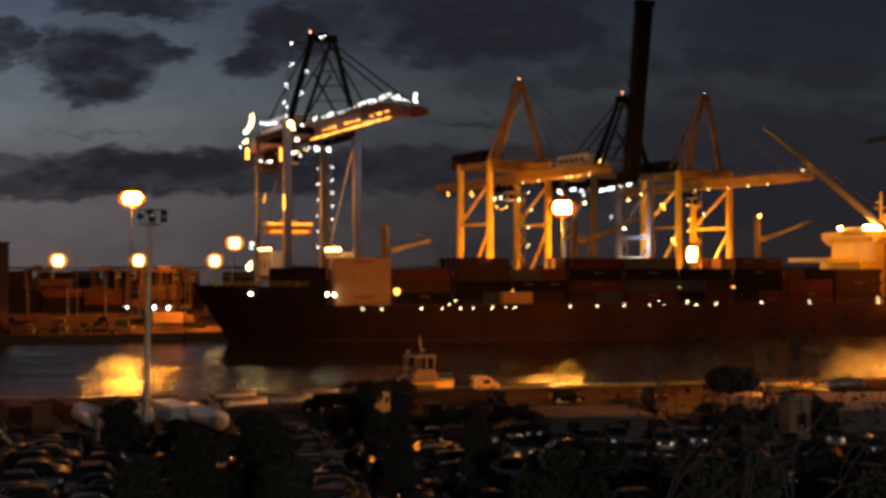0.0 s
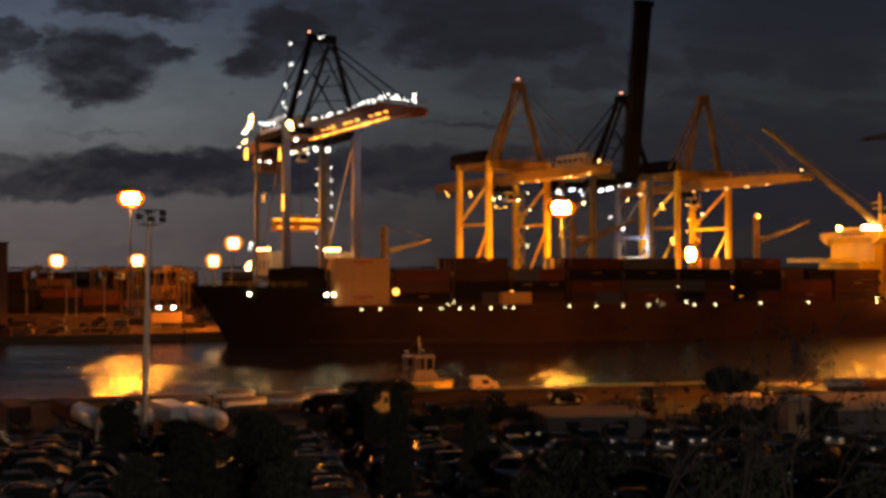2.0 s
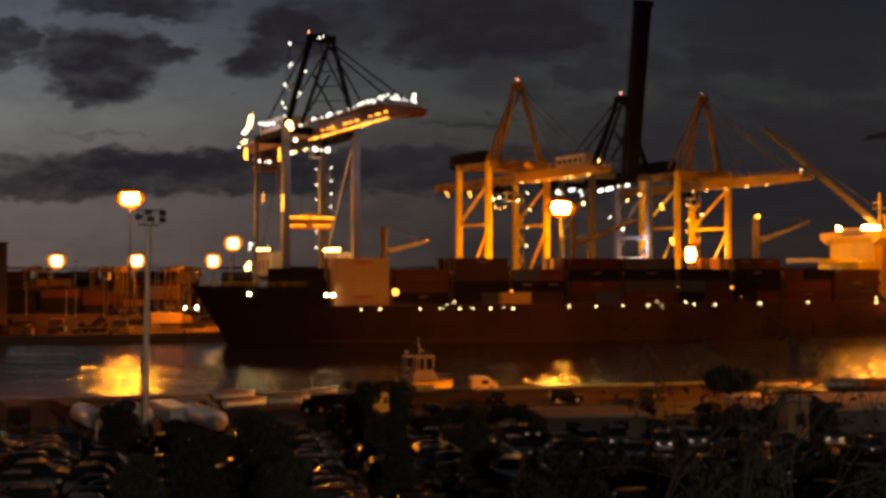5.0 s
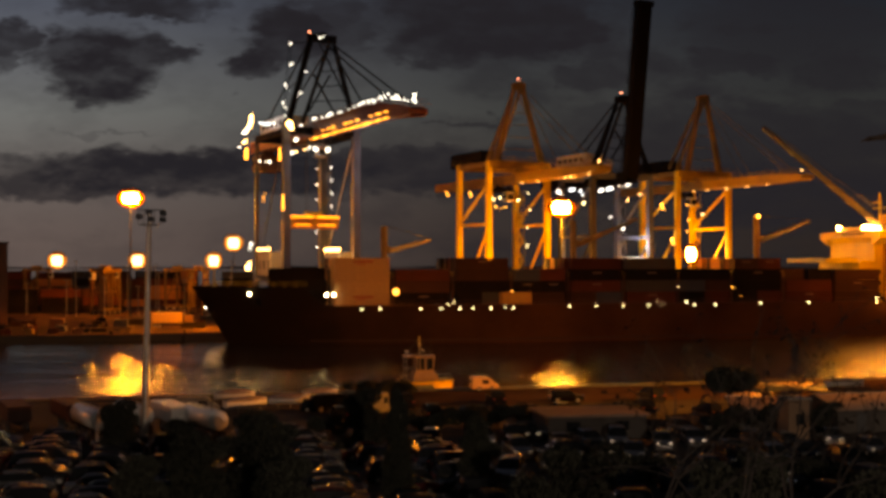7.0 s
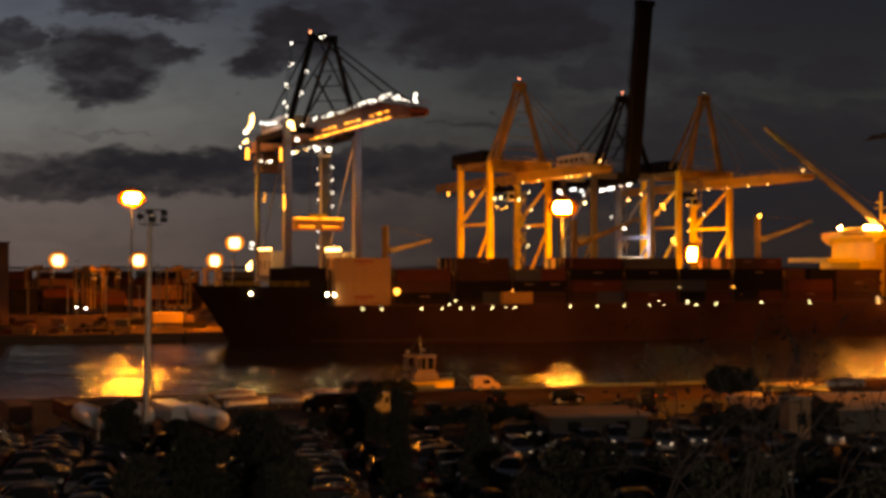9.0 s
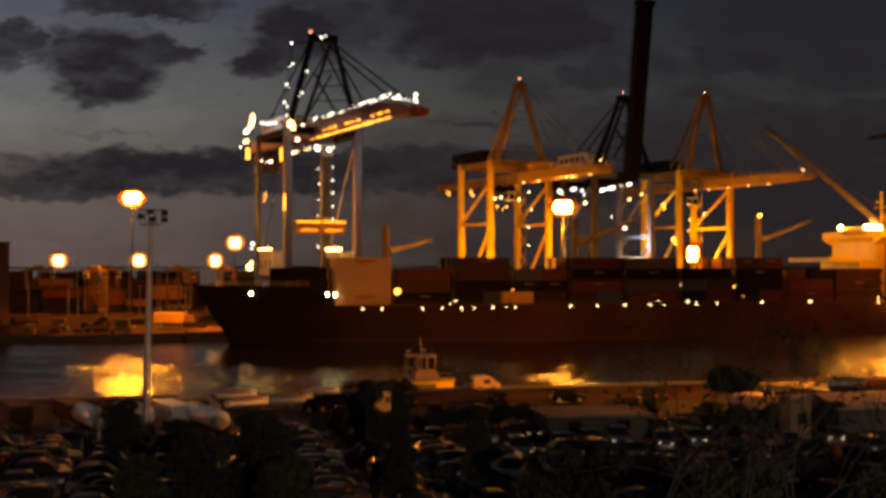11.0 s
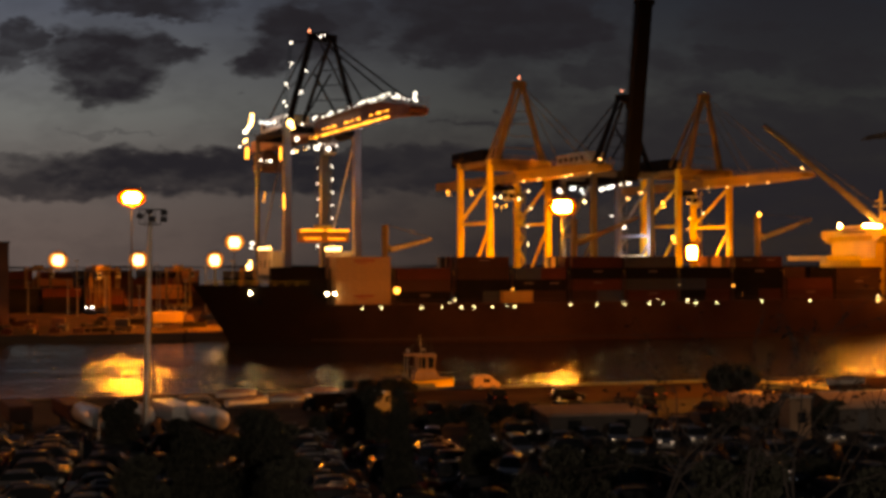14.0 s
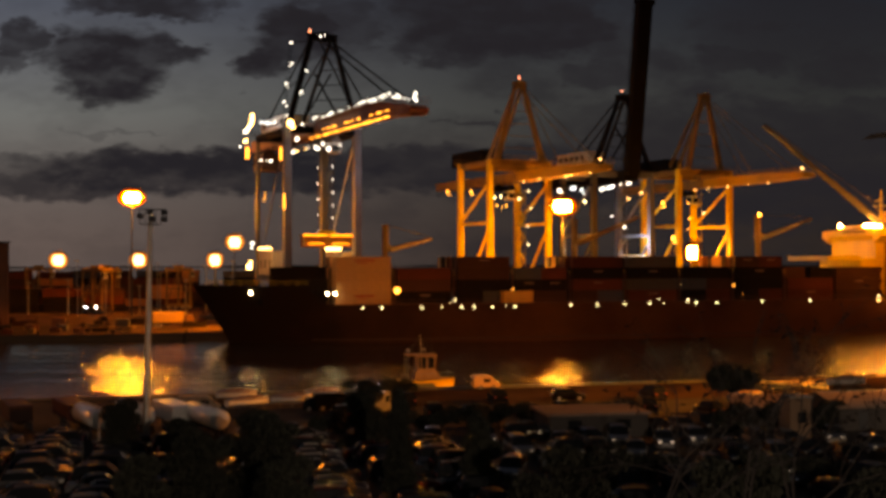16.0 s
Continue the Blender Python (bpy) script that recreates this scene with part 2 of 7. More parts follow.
def water_material():
    m = bpy.data.materials.new("dark_harbour_water")
    m.use_nodes = True
    nt = m.node_tree
    p = nt.nodes["Principled BSDF"]
    p.inputs["Base Color"].default_value = (0.034, 0.026, 0.02, 1)
    p.inputs["IOR"].default_value = 1.33
    p.inputs["Specular IOR Level"].default_value = 0.42
    tc = nt.nodes.new("ShaderNodeTexCoord")
    total = None
    for scale, stretch, amount in ((0.2, (1.4, 0.8, 1), 0.8), (0.6, (1.7, 0.9, 1), 0.6), (1.4, (1.5, 1.1, 1), 0.34)):
        mp = nt.nodes.new("ShaderNodeMapping")
        mp.inputs["Scale"].default_value = stretch
        mp.inputs["Rotation"].default_value = (0, 0, 0.12)
        nt.links.new(tc.outputs["Object"], mp.inputs[0])
        n = nt.nodes.new("ShaderNodeTexNoise")
        n.inputs["Scale"].default_value, n.inputs["Detail"].default_value = scale, 1.9
        nt.links.new(mp.outputs[0], n.inputs["Vector"])
        mu = nt.nodes.new("ShaderNodeMath")
        mu.operation = "MULTIPLY_ADD"
        mu.inputs[1].default_value = amount
        nt.links.new(n.outputs[0], mu.inputs[0])
        if total is not None:
            nt.links.new(total, mu.inputs[2])
        else:
            mu.inputs[2].default_value = 0
        total = mu.outputs[0]
    # calm and ruffled patches drawn out along the shore
    mp = nt.nodes.new("ShaderNodeMapping")
    mp.inputs["Scale"].default_value = (0.018, 0.07, 1)
    nt.links.new(tc.outputs["Object"], mp.inputs[0])
    n = nt.nodes.new("ShaderNodeTexNoise")
    n.inputs["Scale"].default_value, n.inputs["Detail"].default_value = 1.0, 3
    nt.links.new(mp.outputs[0], n.inputs["Vector"])
    mr = nt.nodes.new("ShaderNodeMapRange")
    for i, q in enumerate((0.36, 0.62, 0.55, 1.25)):
        mr.inputs[i + 1].default_value = q
    nt.links.new(n.outputs[0], mr.inputs[0])
    # stronger ripples to the east, fitted to the reflections in the camera's view
    sep = nt.nodes.new("ShaderNodeSeparateXYZ")
    nt.links.new(tc.outputs["Object"], sep.inputs[0])
    east_gain = nt.nodes.new("ShaderNodeMapRange")
    for i, q in enumerate((26.0, 42.0, 1.0, 1.7)):
        east_gain.inputs[i + 1].default_value = q
    nt.links.new(sep.outputs[0], east_gain.inputs[0])
    # a ruffled strip along the near wharf, with an uneven edge
    edge = nt.nodes.new("ShaderNodeMath")
    edge.operation = "MULTIPLY_ADD"
    edge.inputs[1].default_value = 0.33
    nt.links.new(sep.outputs[0], edge.inputs[0])
    nt.links.new(sep.outputs[1], edge.inputs[2])
    uneven = nt.nodes.new("ShaderNodeMath")
    uneven.operation = "MULTIPLY_ADD"
    uneven.inputs[1].default_value = 24.0
    nt.links.new(n.outputs[0], uneven.inputs[0])
    nt.links.new(edge.outputs[0], uneven.inputs[2])
    near = nt.nodes.new("ShaderNodeMapRange")
    for i, q in enumerate((190.0, 202.0, 1.45, 0.6)):
        near.inputs[i + 1].default_value = q
    nt.links.new(uneven.outputs[0], near.inputs[0])
    for factor in (mr.outputs[0], east_gain.outputs[0], near.outputs[0]):
        mu = nt.nodes.new("ShaderNodeMath")
        mu.operation = "MULTIPLY"
        nt.links.new(total, mu.inputs[0])
        nt.links.new(factor, mu.inputs[1])
        total = mu.outputs[0]
    # rougher to the east, fitted to the reflections in the camera's view
    dull = nt.nodes.new("ShaderNodeMapRange")
    for i, q in enumerate((22.0, 44.0, 0.06, 0.24)):
        dull.inputs[i + 1].default_value = q
    nt.links.new(sep.outputs[0], dull.inputs[0])
    nt.links.new(dull.outputs[0], p.inputs["Roughness"])
    bump_in(nt, p, total, 1.0, 0.26)
    return m


WATER = water_material()


def sky_material():
    """Dusk sky: pale opening low in the west, drifting dark clouds, a cloud bank over the sea."""
    m = bpy.data.materials.new("dusk_sky_with_clouds")
    m.use_nodes = True
    nt = m.node_tree
    nt.nodes.remove(nt.nodes["Principled BSDF"])
    L = nt.links.new

    def mth(op, a, b=None, c=None):
        n = nt.nodes.new("ShaderNodeMath")
        n.operation = op
        for i, v in enumerate((a, b, c)):
            if v is None:
                continue
            if isinstance(v, (int, float)):
                n.inputs[i].default_value = v
            else:
                L(v, n.inputs[i])
        return n.outputs[0]

    def ramp(v, a, b, lo, hi):
        n = nt.nodes.new("ShaderNodeMapRange")
        n.interpolation_type = "SMOOTHSTEP"
        for i, x in enumerate((a, b, lo, hi)):
            n.inputs[i + 1].default_value = x
        L(v, n.inputs[0])
        return n.outputs[0]

    tc = nt.nodes.new("ShaderNodeTexCoord")
    sep = nt.nodes.new("ShaderNodeSeparateXYZ")
    L(tc.outputs["Object"], sep.inputs[0])
    u = mth("DIVIDE", sep.outputs[0], sep.outputs[1])
    v = mth("DIVIDE", sep.outputs[2], sep.outputs[1])
    com = nt.nodes.new("ShaderNodeCombineXYZ")
    L(u, com.inputs[0])
    L(mth("MULTIPLY", v, 2.2), com.inputs[1])

    def cloud_noise(scale, detail, seed):
        n = nt.nodes.new("ShaderNodeTexNoise")
        n.inputs["Scale"].default_value, n.inputs["Detail"].default_value = scale, detail
        n.inputs["Roughness"].default_value = 0.58
        mp = nt.nodes.new("ShaderNodeMapping")
        mp.inputs["Location"].default_value = (seed, seed * 0.7, 0)
        L(com.outputs[0], mp.inputs[0])
        L(mp.outputs[0], n.inputs["Vector"])
        return n.outputs[0]

    w1, w2, w3, w4 = cloud_noise(9, 6, 3.1), cloud_noise(9, 6, 8.4), cloud_noise(22, 6, 1.7), cloud_noise(13, 7, 5.3)
    w5, w6 = cloud_noise(34, 8, 2.2), cloud_noise(34, 8, 6.9)
    uu = mth("MULTIPLY_ADD", mth("SUBTRACT", w1, 0.5), 0.10, mth("MULTIPLY_ADD", mth("SUBTRACT", w5, 0.5), 0.06, u))
    vv = mth("MULTIPLY_ADD", mth("SUBTRACT", w2, 0.5), 0.045, mth("MULTIPLY_ADD", mth("SUBTRACT", w6, 0.5), 0.035, v))
    cover = None
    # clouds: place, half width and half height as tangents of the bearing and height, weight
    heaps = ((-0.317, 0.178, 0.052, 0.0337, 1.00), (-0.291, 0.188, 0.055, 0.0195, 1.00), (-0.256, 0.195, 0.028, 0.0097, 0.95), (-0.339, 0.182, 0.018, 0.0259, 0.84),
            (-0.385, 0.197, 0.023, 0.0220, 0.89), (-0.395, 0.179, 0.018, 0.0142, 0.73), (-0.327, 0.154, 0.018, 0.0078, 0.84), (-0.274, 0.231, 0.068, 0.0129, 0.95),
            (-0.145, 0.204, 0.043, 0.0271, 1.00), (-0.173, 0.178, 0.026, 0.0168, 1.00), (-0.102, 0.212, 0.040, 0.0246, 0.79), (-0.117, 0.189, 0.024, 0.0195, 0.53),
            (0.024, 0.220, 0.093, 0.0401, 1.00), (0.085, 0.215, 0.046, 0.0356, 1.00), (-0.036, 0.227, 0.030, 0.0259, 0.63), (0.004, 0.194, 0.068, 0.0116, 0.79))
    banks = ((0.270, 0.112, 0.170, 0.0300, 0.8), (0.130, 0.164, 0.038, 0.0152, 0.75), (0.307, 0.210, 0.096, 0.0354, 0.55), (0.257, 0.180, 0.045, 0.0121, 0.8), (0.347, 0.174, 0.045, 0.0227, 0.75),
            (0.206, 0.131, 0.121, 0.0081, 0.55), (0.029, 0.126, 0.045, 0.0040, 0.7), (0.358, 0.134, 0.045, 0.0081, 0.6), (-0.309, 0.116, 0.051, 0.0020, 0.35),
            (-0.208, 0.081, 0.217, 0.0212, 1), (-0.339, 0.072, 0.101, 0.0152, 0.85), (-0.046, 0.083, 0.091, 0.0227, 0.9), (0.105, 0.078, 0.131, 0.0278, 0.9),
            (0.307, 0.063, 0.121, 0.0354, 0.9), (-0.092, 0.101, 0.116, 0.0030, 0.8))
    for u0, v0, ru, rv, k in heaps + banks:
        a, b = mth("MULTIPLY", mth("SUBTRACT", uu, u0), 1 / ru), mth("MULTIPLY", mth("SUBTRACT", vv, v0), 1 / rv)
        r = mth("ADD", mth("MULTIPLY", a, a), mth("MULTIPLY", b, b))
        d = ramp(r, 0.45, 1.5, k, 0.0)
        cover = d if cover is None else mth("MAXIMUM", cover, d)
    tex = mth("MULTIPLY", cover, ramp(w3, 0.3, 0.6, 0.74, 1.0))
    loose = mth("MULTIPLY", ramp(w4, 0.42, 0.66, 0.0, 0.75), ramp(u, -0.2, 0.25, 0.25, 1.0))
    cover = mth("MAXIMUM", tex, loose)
    clear = nt.nodes.new("ShaderNodeValToRGB")
    ce = clear.color_ramp
    ce.elements[0].position, ce.elements[0].color = 0.0, (0.084, 0.073, 0.075, 1)
    ce.elements[1].position, ce.elements[1].color = 1.0, (0.042, 0.061, 0.105, 1)
    e = ce.elements.new(0.42)
    e.color = (0.104, 0.128, 0.143, 1)
    L(ramp(v, 0.0, 0.30, 0.0, 1.0), clear.inputs[0])
    side = ramp(u, -0.45, 0.12, 1.06, 0.3)
    side = mth("MULTIPLY", side, ramp(u, 0.1, 0.36, 1.0, 0.68))
    mulc = nt.nodes.new("ShaderNodeVectorMath")
    mulc.operation = "SCALE"
    L(clear.outputs[0], mulc.inputs[0])
    L(side, mulc.inputs[3])
    mix = nt.nodes.new("ShaderNodeMix")
    mix.data_type = "RGBA"
    L(cover, mix.inputs[0])
    L(mulc.outputs[0], mix.inputs[6])
    mix.inputs[7].default_value = (0.0125, 0.0135, 0.019, 1)
    em = nt.nodes.new("ShaderNodeEmission")
    L(mix.outputs[2], em.inputs[0])
    L(em.outputs[0], nt.nodes["Material Output"].inputs[0])
    m.cycles.emission_sampling = "NONE"
    return m


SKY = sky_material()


# ---------- mesh tools ----------
def finish(name, bm, mats, parent=None, label="", smooth=False):
    me = bpy.data.meshes.new(name)
    bmesh.ops.recalc_face_normals(bm, faces=bm.faces[:])
    bm.to_mesh(me)
    bm.free()
    for m in mats if isinstance(mats, (list, tuple)) else [mats]:
        me.materials.append(m)
    if smooth:
        for p in me.polygons:
            p.use_smooth = True
    ob = new(name, me)
    if parent:
        ob.parent = parent
    if label:
        tagged(ob, label)
    return ob


def part(name, bm, material, parent, label="", smooth=False):
    return finish(name, bm, material, parent, label, smooth)


def again(ob, parent, m):
    """One more part on the same mesh."""
    o = new(ob.name.split(".")[0], ob.data)
    o.parent = parent
    o.matrix_basis = m
    if "label" in ob:
        o["label"] = ob["label"]
    return o


def thing(name, m, label, category, group="", kind=""):
    o = new(name)
    o.empty_display_size = 0.2
    o.matrix_basis = m
    return tagged(o, label, category, group, kind)


def mesh():
    return bmesh.new()


def box(bm, c, s, rz=0.0, mi=0, bevel=0.0):
    r = bmesh.ops.create_cube(bm, size=1, matrix=Matrix.Translation(c) @ Matrix.Rotation(radians(rz), 4, "Z") @ Matrix.Diagonal((*s, 1)))
    fs = {f for v in r["verts"] for f in v.link_faces}
    for f in fs:
        f.material_index = mi
    if bevel:
        es = list({e for f in fs for e in f.edges})
        bmesh.ops.bevel(bm, geom=es, offset=bevel, segments=1, affect="EDGES", profile=0.5)
    return bm


def axis(p, q, up=Vector((0, 0, 1))):
    p, q = Vector(p), Vector(q)
    d = (q - p).normalized()
    if abs(d.z) > 0.98:
        up = Vector((0, 1, 0))
    x = d.cross(up).normalized()
    y = x.cross(d).normalized()
    return p, q, x, y


def beam(bm, p, q, w, h, w2=None, h2=None, mi=0):
    """A box girder from p to q, w wide and h high, tapering to w2, h2."""
    p, q, x, y = axis(p, q)
    vs = []
    for o, a, b in ((p, w, h), (q, w2 or w, h2 or h)):
        for i, j in ((-1, -1), (1, -1), (1, 1), (-1, 1)):
            vs.append(bm.verts.new(o + x * (i * a / 2) + y * (j * b / 2)))
    for f in ((0, 1, 2, 3), (7, 6, 5, 4), (0, 4, 5, 1), (1, 5, 6, 2), (2, 6, 7, 3), (3, 7, 4, 0)):
        bm.faces.new([vs[i] for i in f]).material_index = mi
    return bm


def tube(bm, p, q, r, r2=None, n=8, mi=0):
    p, q, x, y = axis(p, q)
    a, b = [], []
    for i in range(n):
        t = 2 * math.pi * i / n
        d = x * math.cos(t) + y * math.sin(t)
        a.append(bm.verts.new(p + d * r))
        b.append(bm.verts.new(q + d * (r if r2 is None else r2)))
    for i in range(n):
        bm.faces.new((a[i], a[(i + 1) % n], b[(i + 1) % n], b[i])).material_index = mi
    bm.faces.new(a[::-1]).material_index = mi
    bm.faces.new(b).material_index = mi
    return bm


def rope(bm, pts, r, n=5):
    """One continuous round line through the points."""
    rings = []
    for i, p in enumerate(pts):
        _, _, x, y = axis(pts[max(0, i - 1)], pts[min(len(pts) - 1, i + 1)])
        rings.append([bm.verts.new(Vector(p) + x * (r * math.cos(2 * math.pi * k / n)) + y * (r * math.sin(2 * math.pi * k / n))) for k in range(n)])
    for a, b in zip(rings, rings[1:]):
        for k in range(n):
            bm.faces.new((a[k - 1], a[k], b[k], b[k - 1]))
    bm.faces.new(rings[0])
    bm.faces.new(rings[-1][::-1])
    return bm


def ball(bm, c, r, mi=0, seg=8):
    rr = bmesh.ops.create_uvsphere(bm, u_segments=seg, v_segments=max(4, seg // 2 + 1), radius=r, matrix=Matrix.Translation(c))
    for f in {f for v in rr["verts"] for f in v.link_faces}:
        f.material_index = mi
    return bm


def prism(bm, pts, y0, y1, mi=0):
    """A side profile of (x, z) points drawn out from y0 to y1."""
    a = [bm.verts.new((x, y0, z)) for x, z in pts]
    b = [bm.verts.new((x, y1, z)) for x, z in pts]
    n = len(pts)
    for i in range(n):
        bm.faces.new((a[i], a[(i + 1) % n], b[(i + 1) % n], b[i])).material_index = mi
    bm.faces.new(a[::-1]).material_index = mi
    bm.faces.new(b).material_index = mi
    return bm


def slab(name, pts, z0, z1, mats, label, kind="structure"):
    bm = mesh()
    a = [bm.verts.new((x, y, z0)) for x, y in pts]
    b = [bm.verts.new((x, y, z1)) for x, y in pts]
    n = len(pts)
    for i in range(n):
        bm.faces.new((a[i], a[(i + 1) % n], b[(i + 1) % n], b[i])).material_index = 1
    bm.faces.new(a[::-1]).material_index = 1
    bm.faces.new(b).material_index = 0
    ob = finish(name, bm, mats)
    return tagged(ob, label, name.replace("_", " "), kind=kind)


_lamps = {}


def floodlight(parent, x, y, z, glass, size=0.35, name="floodlight"):
    """Small work light: a shallow dark housing with a glowing lens towards the water."""
    size = round(size * 0.8, 3)
    key = (glass.name, size)
    if key not in _lamps:
        bm = mesh()
        ball(bm, (0, 0, 0), size, 1, 8)
        box(bm, (0, size * 0.8, size * 0.3), (size * 1.5, size * 0.7, size * 1.1), mi=0)
        _lamps[key] = finish(name, bm, [BLACK_STEEL, glass], parent)
        _lamps[key].location = (x, y, z)
        return _lamps[key]
    return again(_lamps[key], parent, Matrix.Translation((x, y, z)))

# ---------- the large setting: sky, sea, quays ----------
def sky_dome():
    bm = mesh()
    R, rows = 4600.0, []
    for j in range(15):
        el = radians(-0.6 + 72 * j / 14)
        rows.append([bm.verts.new((R * math.cos(el) * math.sin(radians(a)), R * math.cos(el) * math.cos(radians(a)), R * math.sin(el)))
                     for a in range(-78, 79, 6)])
    for p, q in zip(rows, rows[1:]):
        for i in range(len(p) - 1):
            bm.faces.new((p[i], p[i + 1], q[i + 1], q[i]))
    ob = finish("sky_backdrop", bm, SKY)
    ob.location = (0, 0, 18)
    return tagged(ob, "dusk sky with drifting dark grey clouds", "sky", kind="structure")


sky_dome_ob = sky_dome()
SHORE = math.tan(radians(13))


def shore(x, y0):
    return y0 + x * SHORE


bm = mesh()
for f in ([(-4300, -300), (4300, -300), (4300, 4400), (-4300, 4400)],):
    bm.faces.new([bm.verts.new((x, y, 0)) for x, y in f])
tagged(finish("water", bm, WATER), "dark rippled harbour water reflecting orange lamps", "water", kind="structure")

# far quay of the container terminal, its edge parallel to the ship
Q0 = 274.0
slab("quay", [(-320, shore(-320, Q0)), (420, shore(420, Q0)), (420, 640), (-320, 640)], -4, 1.5, [QUAYTOP, QUAYWALL],
     "wide dark paved container quay lit by sodium lamps")
for k in range(18):
    x = -300 + 40 * k
    bm = mesh()
    box(bm, (0, 0, 0), (0.9, 0.5, 2.4), bevel=0.1)
    fd = finish("quay_fender", bm, RUBBER)
    fd.matrix_basis = pose(x, shore(x, Q0) - 0.3, 0.1, rz=13)
    tagged(fd, "black rubber fender on the quay wall", "fender", "quay fenders")

# near ground: parking and wharf
N0 = 145.0
slab("ground", [(-260, shore(-260, N0)), (-260, -140), (300, -140), (300, shore(300, N0))], -4, 1.5, [ASPHALT, QUAYWALL],
     "dark worn asphalt yard along the near wharf")
bm = mesh()
beam(bm, (-250, shore(-250, N0) - 0.5, 1.66), (280, shore(280, N0) - 0.5, 1.66), 0.7, 0.32)
tagged(finish("kerb", bm, CONCRETE), "pale concrete kerb on the wharf edge", "kerb", kind="structure")
bm = mesh()
bm.faces.new([bm.verts.new(p) for p in ((-5, shore(-5, N0) - 0.9, 1.504), (130, shore(130, N0) - 0.9, 1.504), (130, shore(130, 128), 1.504), (-5, shore(-5, 128), 1.504))])
tagged(finish("pavement", bm, surface("brown_wharf_paving", (0.06, 0.032, 0.02), 0.95, 0, 2, 0.6, (0.03, 0.016, 0.011), 0.3, spec=0.02)), "brownish paved strip along the near wharf", "pavement", kind="structure")

# unseen terrace added under the viewpoint; its parapet blocks the lamp behind
slab("terrace", [(-70, -70), (70, -70), (70, 2.0), (-70, 2.0)], 1.4, 16.3, [CONCRETE, CONCRETE], "unseen grey concrete terrace, added to shade the slope below")
bm = mesh()
box(bm, (0, 1.8, 16.8), (140, 0.3, 1.0), bevel=0.04)
tagged(finish("parapet", bm, CONCRETE), "unseen plain concrete parapet, added to block the lamp behind", "parapet", kind="structure")

# dim coast behind the terminal
bm = mesh()
pts = []
for i in range(61):
    a = radians(-30 + i)
    h = 4 + 7 * noise.noise((i * 0.21, 2.0, 0)) + 4 * noise.noise((i * 0.7, 5.0, 0))
    pts.append((3900 * math.sin(a), 3900 * math.cos(a), max(2, h)))
for p, q in zip(pts, pts[1:]):
    v = [bm.verts.new(c) for c in ((p[0], p[1], -1), (q[0], q[1], -1), q, p)]
    w = [bm.verts.new((c[0] * 1.05, c[1] * 1.05, c[2] * 0.4)) for c in (q, p)]
    bm.faces.new(v)
    bm.faces.new((v[3], v[2], w[0], w[1]))
tagged(finish("coast_backdrop", bm, surface("far_dark_coast", (0.03, 0.03, 0.035), 0.95)), "low dark coastline across the sea", "coast", kind="structure")


# ---------- ship-to-shore cranes ----------
CRANE_TURN = 27.0
QZ = 1.5


